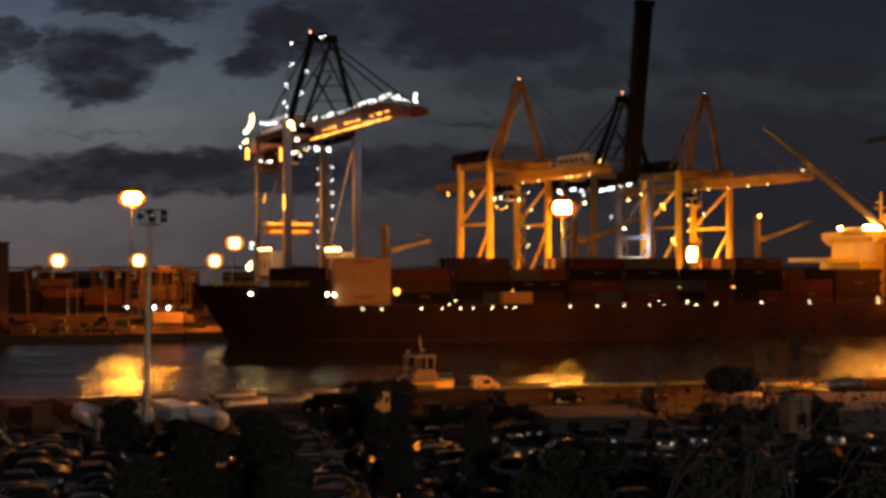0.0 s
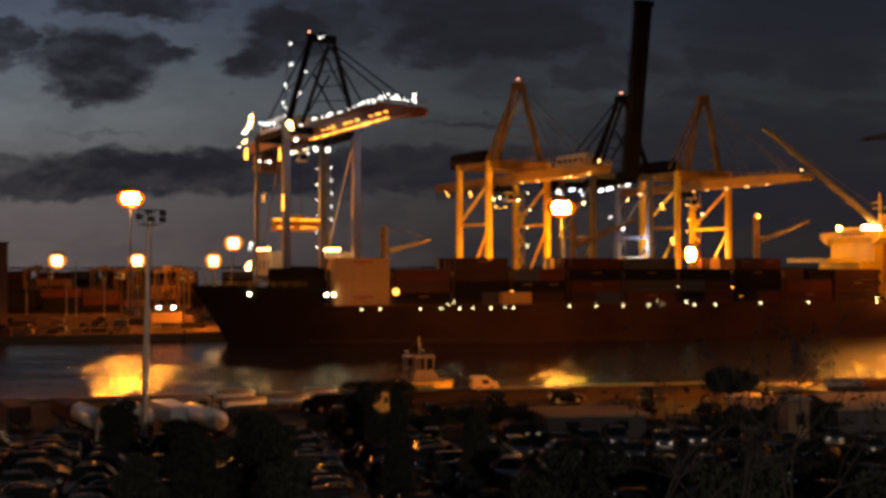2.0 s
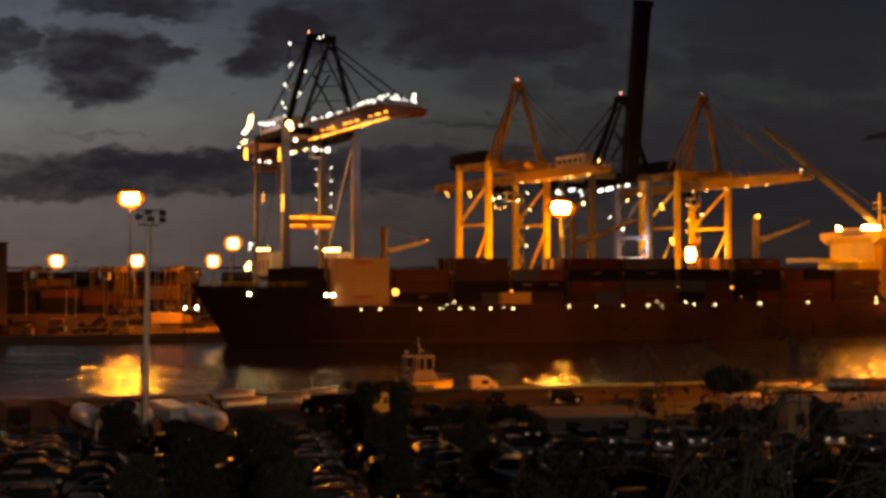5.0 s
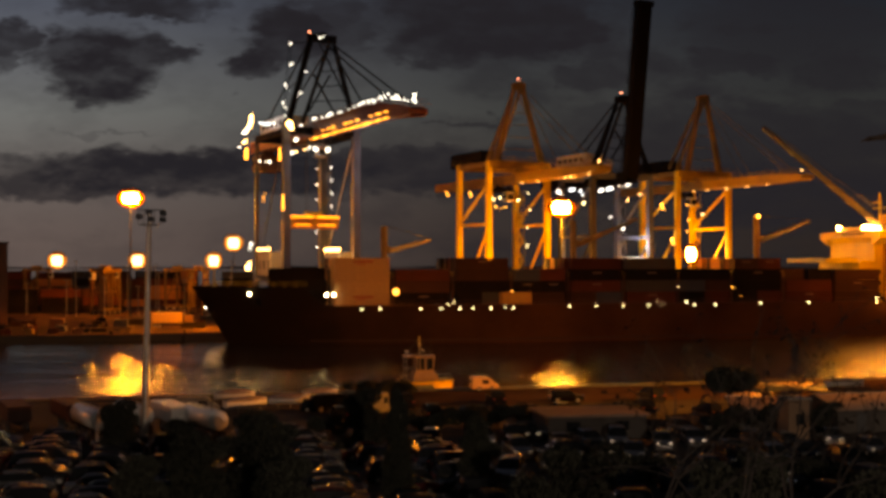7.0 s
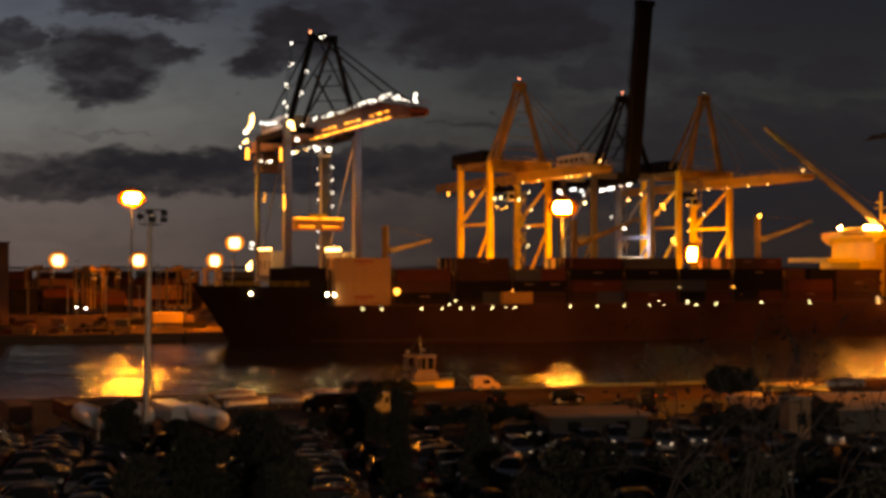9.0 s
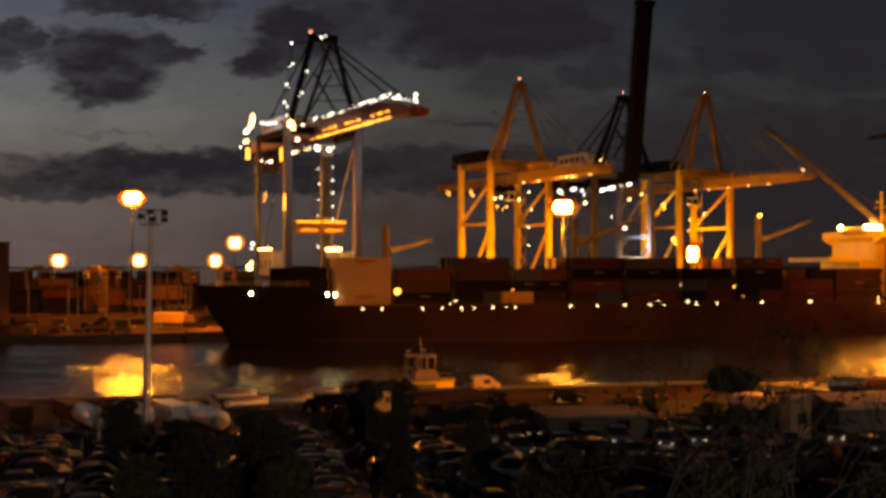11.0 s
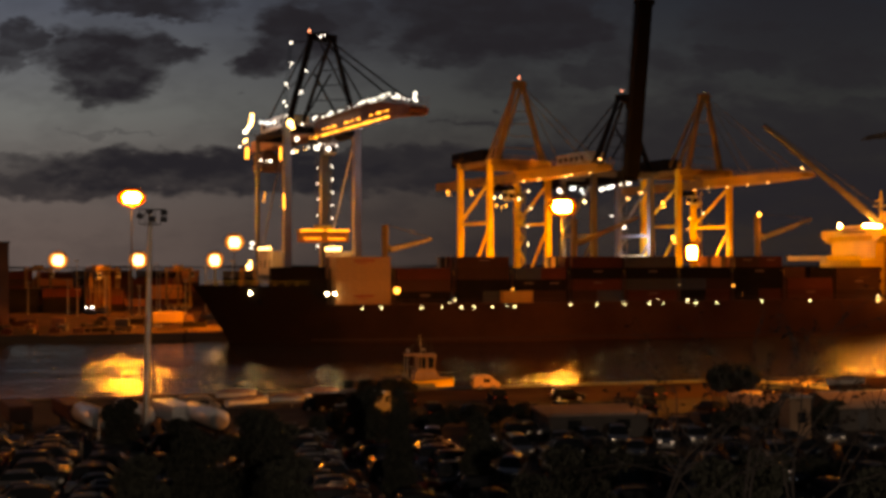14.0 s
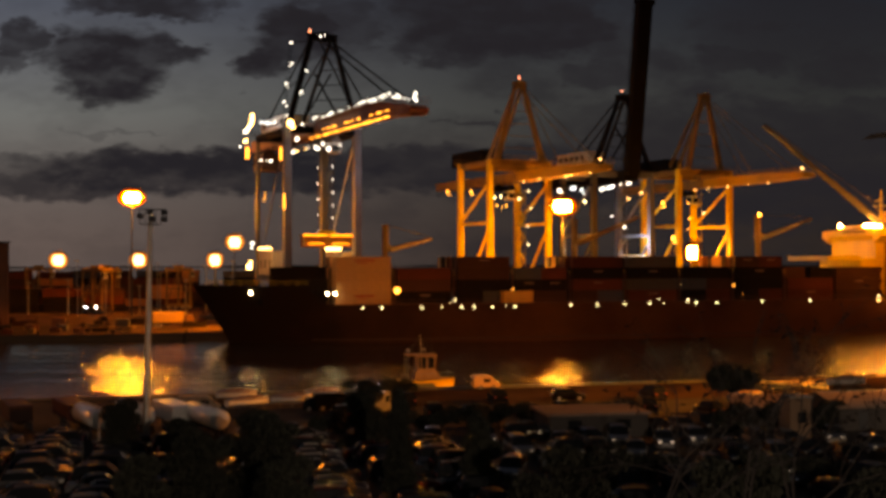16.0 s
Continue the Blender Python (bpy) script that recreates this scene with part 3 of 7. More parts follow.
def crane(X, Y, S, G, zb, zp, za, tip, rear, leg, upper, boom_mat, house_mat, label, raised=False, top=None, lw=1.7, bd=2.6, boom_z=None, brace_z=None, head=1.2, stay=False, lift=0.0, kink=None, long_brace=False, hinge=2.5, girder_mat=None, crown_mat=None, foot=1.0, mast=1.15, stay_r=0.3, unlit_side=False):
    """A portal crane. S: leg spacing along the quay, G: rail gauge, zb: boom underside over the quay, zp: leg tops,
    za: apex, tip: reach of the boom beyond the middle, rear: reach of the girder landwards. Heights over the quay."""
    th = thing("container_crane", pose(X, Y, QZ, rz=CRANE_TURN), label, "crane", "container cranes")
    top = top or zp
    bz = brace_z or 0.6 * zb

    def one(name, mat, lab, *beams):
        bm = mesh()
        for b in beams:
            beam(bm, *b)
        return part(name, bm, mat, th, lab)

    for a in (-1, 1):
        x = a * S / 2
        for b in (-1, 1):
            w = lw * (0.5 if long_brace and a < 0 < b else 1)
            # legs on the unlit side get darker paint in place of shade
            one("leg", DARK_STEEL if w != lw or unlit_side and a < 0 else leg, "", ((x, b * G / 2, 1.8), (x, b * G / 2, zp if b < 0 else top), w * 1.1, w * 1.25, w, w))
            bm = mesh()
            for k in range(4):
                cy = x + (k - 1.5) * 1.3
                tube(bm, (cy, b * G / 2 - 0.3, 0.45), (cy, b * G / 2 + 0.3, 0.45), 0.43, n=12)
            box(bm, (x, b * G / 2, 1.25), (5.4, 0.9, 1.2))
            part("bogie", bm, BLACK_STEEL, th, "dark rail bogie with steel wheels")
        if long_brace:
            # lit brace white, unlit one dark: the light is put into paint
            one("brace", CRANE_WHITE if a > 0 else GREY_BLUE, "", ((x, G / 2 - 1.0, 15.0), (x, -G / 2 + 2.2, zb - 1.5), 0.24, 0.24))
        else:
            one("side_beam", leg, "", ((x, -G / 2, bz), (x, G / 2, bz), lw * 0.5, lw * 0.62))
            one("brace", leg, "", ((x, G / 2, 3.5), (x, -G / 2, bz - 0.6), lw * 0.42, lw * 0.42))
            one("brace", leg, "", ((x, G / 2, bz + 0.4), (x, -G / 2, zb + 0.5), lw * 0.42, lw * 0.42))
        # crown_mat, girder_mat: darker paint in place of the shade above the lamps
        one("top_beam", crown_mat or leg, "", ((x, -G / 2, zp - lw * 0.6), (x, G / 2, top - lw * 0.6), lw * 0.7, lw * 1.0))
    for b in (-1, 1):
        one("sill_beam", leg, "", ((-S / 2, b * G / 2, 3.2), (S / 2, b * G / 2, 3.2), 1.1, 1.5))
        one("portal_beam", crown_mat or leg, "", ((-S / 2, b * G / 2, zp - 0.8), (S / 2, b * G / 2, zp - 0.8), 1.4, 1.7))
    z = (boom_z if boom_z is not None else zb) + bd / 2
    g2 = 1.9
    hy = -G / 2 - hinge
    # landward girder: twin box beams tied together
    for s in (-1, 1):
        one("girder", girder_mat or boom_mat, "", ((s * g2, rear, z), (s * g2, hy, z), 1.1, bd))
    for k in range(7):
        y = rear + (hy - rear) * k / 6
        one("girder_tie", girder_mat or boom_mat, "", ((-g2, y, z + bd * 0.3), (g2, y, z + bd * 0.3), 0.5, 0.6))
    # boom, lowered or raised; kink: the share of its length after which it droops, and by how much
    length = tip + hy
    d = Vector((0, -math.cos(radians(82.5)), math.sin(radians(82.5)))) if raised else Vector((0, -1, 0))
    h = Vector((0, hy, z))

    def along(f):
        p = h + d * (length * f)
        if kink and f > kink[0]:
            p.z -= kink[1] * (f - kink[0]) / (1 - kink[0])
        return p

    knee = kink[0] if kink else 0.6
    for s in (-1, 1) if not raised else ():
        o = Vector((s * g2, 0, 0))
        one("boom", boom_mat, "", (along(0) + o, along(knee) + o, 1.1, bd), (along(knee) + o, along(0.95) + o, 1.1, bd, 1.0, bd * 0.7),
            (along(0.95) + o, along(1) + o, 1.0, bd * 0.7, 0.6, bd * 0.35))
    if raised:
        one("boom", boom_mat, "", (along(0), along(0.97), 4.1, bd * 0.8, 4.3, bd * 0.8))
        one("boom_head", boom_mat, "", (along(0.97), along(1), 5.2, bd, 5.0, bd))
    for k in range(9):
        q = along(0.04 + 0.95 * k / 8)
        one("boom_tie", boom_mat, "", (q + Vector((-g2, 0, 0)), q + Vector((g2, 0, 0)), 0.5, 0.7))
    n = Vector((0, 0, 1)) if not raised else Vector((0, 1, 0))
    bm = mesh()
    for s in (-1, 1):
        side = Vector((s * (g2 + (1.1 if not raised else 0.2)), 0, 0)) + n * (bd / 2)
        for f0, f1 in ((0.0, knee), (knee, 0.98)):
            p, q = along(f0) + side, along(f1) + side
            tube(bm, p + n * 1.1, q + n * 1.1, 0.05, n=5)
            tube(bm, p + n * 0.55, q + n * 0.55, 0.04, n=5)
            beam(bm, p, q, 0.8 if not raised else 0.2, 0.08)
        for k in range(int(length / 3)):
            p = along(k * 3.0 / length) + side
            tube(bm, p, p + n * 1.1, 0.05, n=5)
    part("boom_walkway", bm, boom_mat, th, "railed walkway along the boom")
    # apex mast over the waterside legs, with backstays
    ap = Vector((0, -G / 2, za))
    for s in (-1, 1):
        one("mast_leg", upper, "", ((s * foot * S / 2, -G / 2, zp), ap + Vector((s * head, 0, 0)), mast, mast, mast * 0.7, mast * 0.7))
        one("mast_back_leg", upper, "", ((s * 1.6, G / 2 - 1, zp), ap + Vector((s * head * 0.8, 0.4, -0.4)), 0.8, 0.8, 0.6, 0.6))
        if stay:
            one("backstay", upper, "", (ap + Vector((s * head, 0, 0)), (s * g2, rear - 6, z + bd / 2), 0.32, 0.32))
    one("mast_head", upper, "", (ap + Vector((-head - 0.7, 0, 0)), ap + Vector((head + 0.7, 0, 0)), 1.6, 1.8), (ap + Vector((0, -1.4, 0.9)), ap + Vector((0, 1.4, 0.9)), 1.8, 0.5))
    for s in (-1, 1) if stay else ():
        one("mast_tie", upper, "", ((s * 2.2, -G / 2, za - 9), (-s * 3.5, -G / 2, zp + 4), 0.4, 0.4))
    if not raised:
        for f in (0.42, 0.86):
            for s in (-1, 1):
                one("forestay", upper, "", (ap + Vector((s * 1.2, 0, 0)), along(f) + Vector((s * g2, 0, bd / 2)), stay_r, stay_r))
    else:
        for s in (-1, 1):
            one("forestay", upper, "", (ap + Vector((s * 1.2, 0, 0)), along(0.45) + Vector((s * g2, 0, 0)), 0.3, 0.3))
    # platforms with rails round the leg tops, lattice in the mast, knee braces
    for b in (-1, 1):
        bm = mesh()
        yy, zz = b * G / 2 + b * 1.5, (zp if b < 0 else top) + 0.1
        box(bm, (0, yy, zz), (S + 3, 1.2, 0.12))
        for k in range(9):
            tube(bm, (-S / 2 - 1.4 + (S + 2.8) * k / 8, yy + b * 0.5, zz), (-S / 2 - 1.4 + (S + 2.8) * k / 8, yy + b * 0.5, zz + 1.15), 0.06, n=5)
        for q in (0.6, 1.15):
            tube(bm, (-S / 2 - 1.4, yy + b * 0.5, zz + q), (S / 2 + 1.4, yy + b * 0.5, zz + q), 0.05, n=5)
        part("platform", bm, upper, th, "railed walkway at the leg tops")
    ladder = [(Vector((s * foot * S / 2, -G / 2, zp)).lerp(ap + Vector((s * head, 0, 0)), k / 6), Vector((s * 1.6, G / 2 - 1, zp)).lerp(ap + Vector((s * head * 0.8, 0.4, -0.4)), (k + 0.6) / 6.6)) for s in (-1, 1) for k in range(1, 5)]
    for p, q in ladder:
        one("mast_lattice", upper, "", (p, q, 0.22, 0.22))
    # festoon cable hung in loops under the girder
    bm = mesh()
    yf, step = rear - 2, 3.2
    line = [(-3.0, yf, z - bd / 2 - 0.1)]
    while yf - step > hy:
        for q, dz in ((0.25, 1.4), (0.5, 2.0), (0.75, 1.4), (1.0, 0.1)):
            line.append((-3.0, yf - step * q, z - bd / 2 - dz))
        yf -= step
    rope(bm, line, 0.09)
    part("festoon_cable", bm, BLACK_STEEL, th)
    # machinery house on the girder
    bm = mesh()
    hz = max(z + bd / 2 + 2.2, zp + 2.4) + lift
    box(bm, (0, rear * 0.42, hz), (7, rear * 0.5, 4.2), bevel=0.15)
    if lift:
        for a in (-2.8, 2.8):
            for b in (0.22, 0.62):
                box(bm, (a, rear * b, hz - 2.1 - lift / 2), (0.5, 0.5, lift))
    ho = part("machinery_house", bm, house_mat, th)
    bm = mesh()
    for k in range(5):
        box(bm, (-3.53, rear * (0.24 + 0.09 * k), hz + 0.3), (0.08, rear * 0.05, 1.3))
    part("vent_panel", bm, BLACK_STEEL, ho)
    # stair tower on the landside leg
    bm = mesh()
    x, y = S / 2 + 1.4, G / 2
    nz = int(zb / 3)
    for k in range(nz):
        e = 1 if k % 2 else -1
        beam(bm, (x, y - e * 1.6, 2 + 3 * k), (x, y + e * 1.6, 5 + 3 * k), 0.8, 0.12)
        box(bm, (x, y + e * 1.9, 5 + 3 * k), (1.1, 0.8, 0.1))
        tube(bm, (x + 0.4, y - e * 1.6, 3 + 3 * k), (x + 0.4, y + e * 1.6, 6 + 3 * k), 0.04, n=5)
    for q in (-2.2, 2.2):
        tube(bm, (x, y + q, 0), (x, y + q, zb), 0.09, n=5)
    part("stair_tower", bm, leg, th, "zigzag access stair")
    return th, z


def trolley(th, y, z, mat, lit):
    """Trolley with the driver's cab under the girder."""
    bm = mesh()
    box(bm, (0, 0, 0), (5.4, 6.5, 1.2), bevel=0.1)
    for a in (-1, 1):
        for b in (-1, 1):
            tube(bm, (a * 2.2, b * 2.2, 0.9), (a * 1.5, b * 2.2, 0.9), 0.5, n=10)
    tr = part("trolley", bm, mat, th, "travelling hoist trolley under the girder")
    tr.location = (0, y, z)
    bm = mesh()
    box(bm, (0, -5.0, -2.0), (2.4, 2.6, 2.6), bevel=0.2)
    cab = part("operator_cab", bm, CRANE_WHITE, tr)
    bm = mesh()
    box(bm, (0, -6.33, -2.1), (2.0, 0.06, 1.7))
    box(bm, (1.23, -5.0, -1.9), (0.06, 1.9, 1.3))
    box(bm, (-1.23, -5.0, -1.9), (0.06, 1.9, 1.3))
    part("cab_window", bm, GLASSY, cab)
    for k in range(lit):
        floodlight(tr, -2.2 + 4.4 * k / max(1, lit - 1), -3.4, -0.9, WHITE_GLOW, 0.42)
    return tr


# brightly lit grey crane at the bow
c1, z1 = crane(-35.46, 290, 18.56, 23.41, 48.1, 50.0, 72.6, 67.4, 40, PALE_LEG, BLACK_STEEL, CRANE_RED, CRANE_WHITE,
                            "tall grey container crane lined with white and amber lamps, boom lowered", lw=1.7, bd=3.2, head=3.0, stay=True,
                            kink=(0.70, 2.0), long_brace=True, crown_mat=BLACK_STEEL)
# lamps on the railing of the boom, closer together towards the tip
rnd = random.Random(17)
for y in (-6.0, -7.4, -12.5, -14.8, -16.6, -17.4, -18.2, -19.6, -23.5, -25.2, -29.6, -30.6, -33.0, -36.0, -37.4, -38.6, -41.2, -42.2, -43.6, -44.6, -47.0, -48.2, -49.0, -50.1, -51.2, -52.4):
    floodlight(c1, -0.6, y - 1.2, z1 + 3.0 + rnd.uniform(-0.3, 0.4), WHITE_GLOW, rnd.choice((0.2, 0.25, 0.3, 0.36)))
for y, z, r in ((-55.4, 51.6, 0.3), (-57.0, 51.2, 0.42), (-58.2, 51.6, 0.42), (-59.2, 50.9, 0.36), (-61.8, 50.4, 0.26), (-64.0, 49.8, 0.2), (-66.7, 49.9, 0.45), (-67.3, 50.7, 0.45), (-67.6, 49.2, 0.36)):
    floodlight(c1, 0.0, y * 0.975, z + 0.6, WHITE_GLOW, r * 0.9)


def strip_lamp(parent, p, q, glass, r=0.16):
    """Long lamp: a glowing tube under a folded steel hood."""
    bm = mesh()
    tube(bm, p, q, r, n=8, mi=1)
    up = Vector((0, 0.12, r + 0.06))
    beam(bm, Vector(p) + up, Vector(q) + up, 0.34, 0.08, mi=0)
    return part("strip_lamp", bm, [BLACK_STEEL, glass], parent)


# amber strips under and along the boom
for k in range(13):
    y = -4.5 - 3.75 * k + rnd.uniform(-0.4, 0.4)
    strip_lamp(c1, (-1.3, y - 2.6, 47.7), (-1.3, y - 2.6 - rnd.uniform(2.2, 3.5), 47.7), AMBER_STRIP, rnd.choice((0.09, 0.13, 0.2, 0.15)))
    if k % 4 != 1:
        strip_lamp(c1, (-2.6, y - 6.2, 48.7), (-2.6, y - rnd.uniform(7.4, 9.4), 48.7), AMBER_STRIP, rnd.choice((0.07, 0.1, 0.15)))
# ladder with lamps beside the mast, lamps on the mast itself
bm = mesh()
for dx in (-0.35, 0.35):
    tube(bm, (-6.4 + dx, 0, 50), (-4.1 + dx, 0, 73.4), 0.07, n=5)
for k in range(24):
    tube(bm, (-6.75 + 0.096 * k, 0, 50.5 + 0.975 * k), (-6.05 + 0.096 * k, 0, 50.5 + 0.975 * k), 0.04, n=4)
beam(bm, (-4.1, 0, 73.2), (-2.6, -11.4, 71.6), 0.2, 0.2)
beam(bm, (-5.3, 0, 61), (-5.6, -11.4, 62), 0.2, 0.2)
part("mast_ladder", bm, BLACK_STEEL, c1)
for x, z, r in ((-4.2, 73.0, 0.34), (-4.0, 67.7, 0.3), (-4.6, 67.0, 0.16), (-5.6, 62.3, 0.33), (-5.2, 61.4, 0.2), (-6.2, 57.6, 0.32), (-5.5, 56.5, 0.26)):
    floodlight(c1, x, -0.4, z, WHITE_GLOW, r)
for x, y, z, g, r in ((-4.5, -12.6, 63.9, WHITE_GLOW, 0.28), (-5.9, -12.6, 58.5, WHITE_GLOW, 0.3), (-6.4, -12.6, 57.8, WHITE_GLOW, 0.16), (-3.6, -12.4, 73.8, RED_GLOW, 0.28),
                      (-0.9, -12.8, 72.6, WHITE_GLOW, 0.32), (0.2, -12.8, 73.1, WHITE_GLOW, 0.22), (0.7, -12.8, 73.6, WHITE_GLOW, 0.18)):
    floodlight(c1, x, y, z, g, r)
# landward end of the girder: warm floods at the corner, cool ones along the machinery house
for y, z, g, r in ((33.0, 58.0, WARM_WHITE, 0.75), (33.4, 56.7, WARM_WHITE, 0.85), (34.6, 55.6, WARM_WHITE, 0.8), (39.6, 54.2, WHITE_GLOW, 0.7), (38.0, 54.5, WARM_WHITE, 0.6), (36.6, 54.9, WHITE_GLOW, 0.5),
                   (44.6, 50.3, WHITE_GLOW, 0.36), (40.5, 51.4, WARM_WHITE, 0.5), (38.6, 51.6, WARM_WHITE, 0.55), (25.0, 55.3, COOL_GLOW, 0.45), (22.0, 54.8, COOL_GLOW, 0.4), (19.1, 54.3, COOL_GLOW, 0.5), (16.5, 54.1, COOL_GLOW, 0.45),
                   (12.9, 53.9, WHITE_GLOW, 0.45)):
    floodlight(c1, -4.2, y, z, g, r)
for y, z, g, r in ((-9.5, 50.8, WHITE_GLOW, 0.45), (-8.6, 49.8, WHITE_GLOW, 0.26), (-5.8, 47.6, WHITE_GLOW, 0.6), (0.6, 54.5, WHITE_GLOW, 0.5), (2.2, 54.6, WHITE_GLOW, 0.3)):
    floodlight(c1, -4.6, y, z, g, r)
for y, z, g, r in ((-17.2, 44.3, WHITE_GLOW, 0.7), (-15.8, 44.6, WHITE_GLOW, 0.5), (-24.8, 43.4, WHITE_GLOW, 0.65), (0.6, 44.9, WHITE_GLOW, 0.5), (-2.2, 44.9, WARM_WHITE, 0.3), (-9.0, 44.9, WARM_WHITE, 0.36), (-11.2, 44.9, WHITE_GLOW, 0.4),
                   (27.5, 45.0, WHITE_GLOW, 0.42), (19.0, 44.1, WHITE_GLOW, 0.5), (22.6, 44.4, WHITE_GLOW, 0.24)):
    floodlight(c1, -3.4, y, z, g, r)
floodlight(c1, -9.3, -14.2, 50.4, WARM_WHITE, 1.1)
floodlight(c1, -8.7, -14.2, 49.4, WARM_WHITE, 0.6)
# service gantry that carries the lamps under the girder
bm = mesh()
beam(bm, (-3.4, 2.0, 45.6), (-3.4, -26.0, 44.0), 0.5, 0.3)
for y in (1.0, -8.5, -17.0, -25.5):
    beam(bm, (-3.4, y, 45.5 - 0.055 * (2 - y)), (-1.9, y, 48.4), 0.16, 0.16)
part("lamp_gantry", bm, DARK_STEEL, c1)
# lit strips on the legs and on the stair
strip_lamp(c1, (-11.2, -12.6, 44.6), (-11.2, -12.6, 41.4), AMBER_STRIP, 0.2)
strip_lamp(c1, (-4.2, 37.6, 49.4), (-4.2, 37.9, 46.3), AMBER_STRIP, 0.45)
# two glowing tubes added in place of lamplit streaks on leg and brace
strip_lamp(c1, (-10.4, -12.8, 33.2), (-10.4, -12.8, 29.4), AMBER_STRIP, 0.17)
strip_lamp(c1, (-9.6, 4.4, 34.6), (-9.6, 5.6, 32.2), AMBER_STRIP, 0.06)
for k in range(6):
    floodlight(c1, 7.1, 10.4, 41.9 - 4.25 * k, WHITE_GLOW, (0.2, 0.26, 0.22, 0.2, 0.24, 0.28)[k])
for k in range(5):
    floodlight(c1, 11.55, 11.2, 42.5 - 3.55 * k, WHITE_GLOW, (0.3, 0.34, 0.36, 0.3, 0.32)[k])
# electrical houses hung in the side portals, under strips of lamps
for s in (-1, 1):
    bm = mesh()
    beam(bm, (s * 9.28, -11.7, 12.4), (s * 9.28, 11.7, 12.4), 1.0, 1.4)
    part("lower_side_beam", bm, GREY_BLUE, c1)
    bm = mesh()
    box(bm, (s * 9.28, 0, 16.2), (3.6, 11.0, 6.0), bevel=0.15)
    eh = part("electrical_house", bm, CRANE_WHITE, c1, "white electrical house lit by warm lamps")
    for k in range(3):
        bm = mesh()
        box(bm, (s * 9.28 - 1.83, -3.6 + 3.6 * k, 16.0), (0.06, 1.1, 2.2))
        part("house_door", bm, DARK_STEEL, eh)
    for k in range(6):
        floodlight(c1, s * 9.28 - 1.9, -4.5 + 1.8 * k, 19.9, WARM_WHITE, 0.62 if s > 0 else 0.36, "strip_lamp")
    bm = mesh()
    beam(bm, (s * 9.28 - 1.9, -5, 19.35), (s * 9.28 - 1.9, 5, 19.35), 0.25, 0.3)
    part("lamp_rail", bm, GALV, c1)
bm = mesh()
box(bm, (0, 31, z1 - 5.2), (6.5, 8.0, 4.6), bevel=0.15)
box(bm, (0, 31, z1 - 2.4), (2.4, 3.0, 1.6))
mp = part("service_cabin", bm, CABIN_BROWN, c1, "dark brown service cabin hung under the girder")
bm = mesh()
for k in range(4):
    box(bm, (-3.28, 28.2 + 1.9 * k, z1 - 4.8), (0.06, 1.2, 1.5))
part("cabin_window", bm, GLASSY, mp)
floodlight(c1, -11.4, 12.6, 15.2, WARM_WHITE, 1.0)
floodlight(c1, -11.4, 11.2, 16.4, WARM_WHITE, 0.5)
floodlight(c1, -11.2, 10.5, 21.4, WHITE_GLOW, 0.5)
floodlight(c1, -11.2, 11.4, 20.2, WHITE_GLOW, 0.3)
trolley_ob = trolley(c1, 14.4, 46.2, DARK_STEEL, 4)

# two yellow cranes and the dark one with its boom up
c2, z2 = crane(17.24, 316.7, 18.73, 17.04, 37.8, 44.3, 65.2, 49.6, 38, YELLOW, DULL_ORANGE, BOOM_YELLOW, BLACK_STEEL,
                            "yellow container crane with its boom lowered over the ship", lw=1.35, bd=2.4, boom_z=38.4, brace_z=27, girder_mat=DIM_YELLOW, crown_mat=DIM_YELLOW, foot=0.8, mast=1.3, stay_r=0.16)
c4, z4 = crane(75.43, 347, 19.67, 17.04, 38.6, 44.0, 66.2, 51.2, 34, YELLOW, DULL_ORANGE, BOOM_YELLOW, BLACK_STEEL,
                            "yellow container crane with its boom lowered beyond the bridge", lw=1.35, bd=2.3, brace_z=27, girder_mat=DIM_YELLOW, crown_mat=DIM_YELLOW, foot=0.64, mast=1.4, stay_r=0.12)
# white machinery house: brighter paint in place of warm lamplight
c3, _ = crane(48.66, 333, 20.31, 16.03, 39.5, 42.5, 64.0, 62.5, 32, PALE_LEG, BLACK_STEEL, BLACK_STEEL, CRANE_WHITE,
                            "dark container crane with its boom raised almost upright", raised=True, lw=1.5, bd=3.0, brace_z=24, lift=2.6, hinge=4.3, unlit_side=True, stay=True)
bm = mesh()
beam(bm, (10.1, -8.0, 17.6), (10.1, 8.0, 17.6), 0.9, 1.1)
part("lower_side_beam", bm, CRANE_WHITE, c3)
for c, z, spots, at_tip in ((c2, z2, (-15.1, -22.9, -35.9, -38.4, -46.4), -50.2), (c4, z4, (-0.4, -7.3, -13.5, -21.9, -30.5, -38.4), -51.0)):
    for y in spots:
        floodlight(c, -2.6, y, z - 1.5, WARM_WHITE, 0.2)
    floodlight(c, -2.2, at_tip, z + 1.6, WARM_WHITE, 0.24)
    trolley(c, 2.0, z - 2.6, BLACK_STEEL, 0)
for y, z, g, r in ((30.4, 37.9, WARM_GLOW, 0.3), (29.6, 36.9, SODIUM_SMALL, 0.34), (22.4, 37.5, WARM_GLOW, 0.34), (21.8, 36.6, SODIUM_SMALL, 0.4), (15.6, 37.2, WARM_GLOW, 0.36), (15.0, 36.2, SODIUM_SMALL, 0.36)):
    floodlight(c2, -2.2, y, z, g, r)
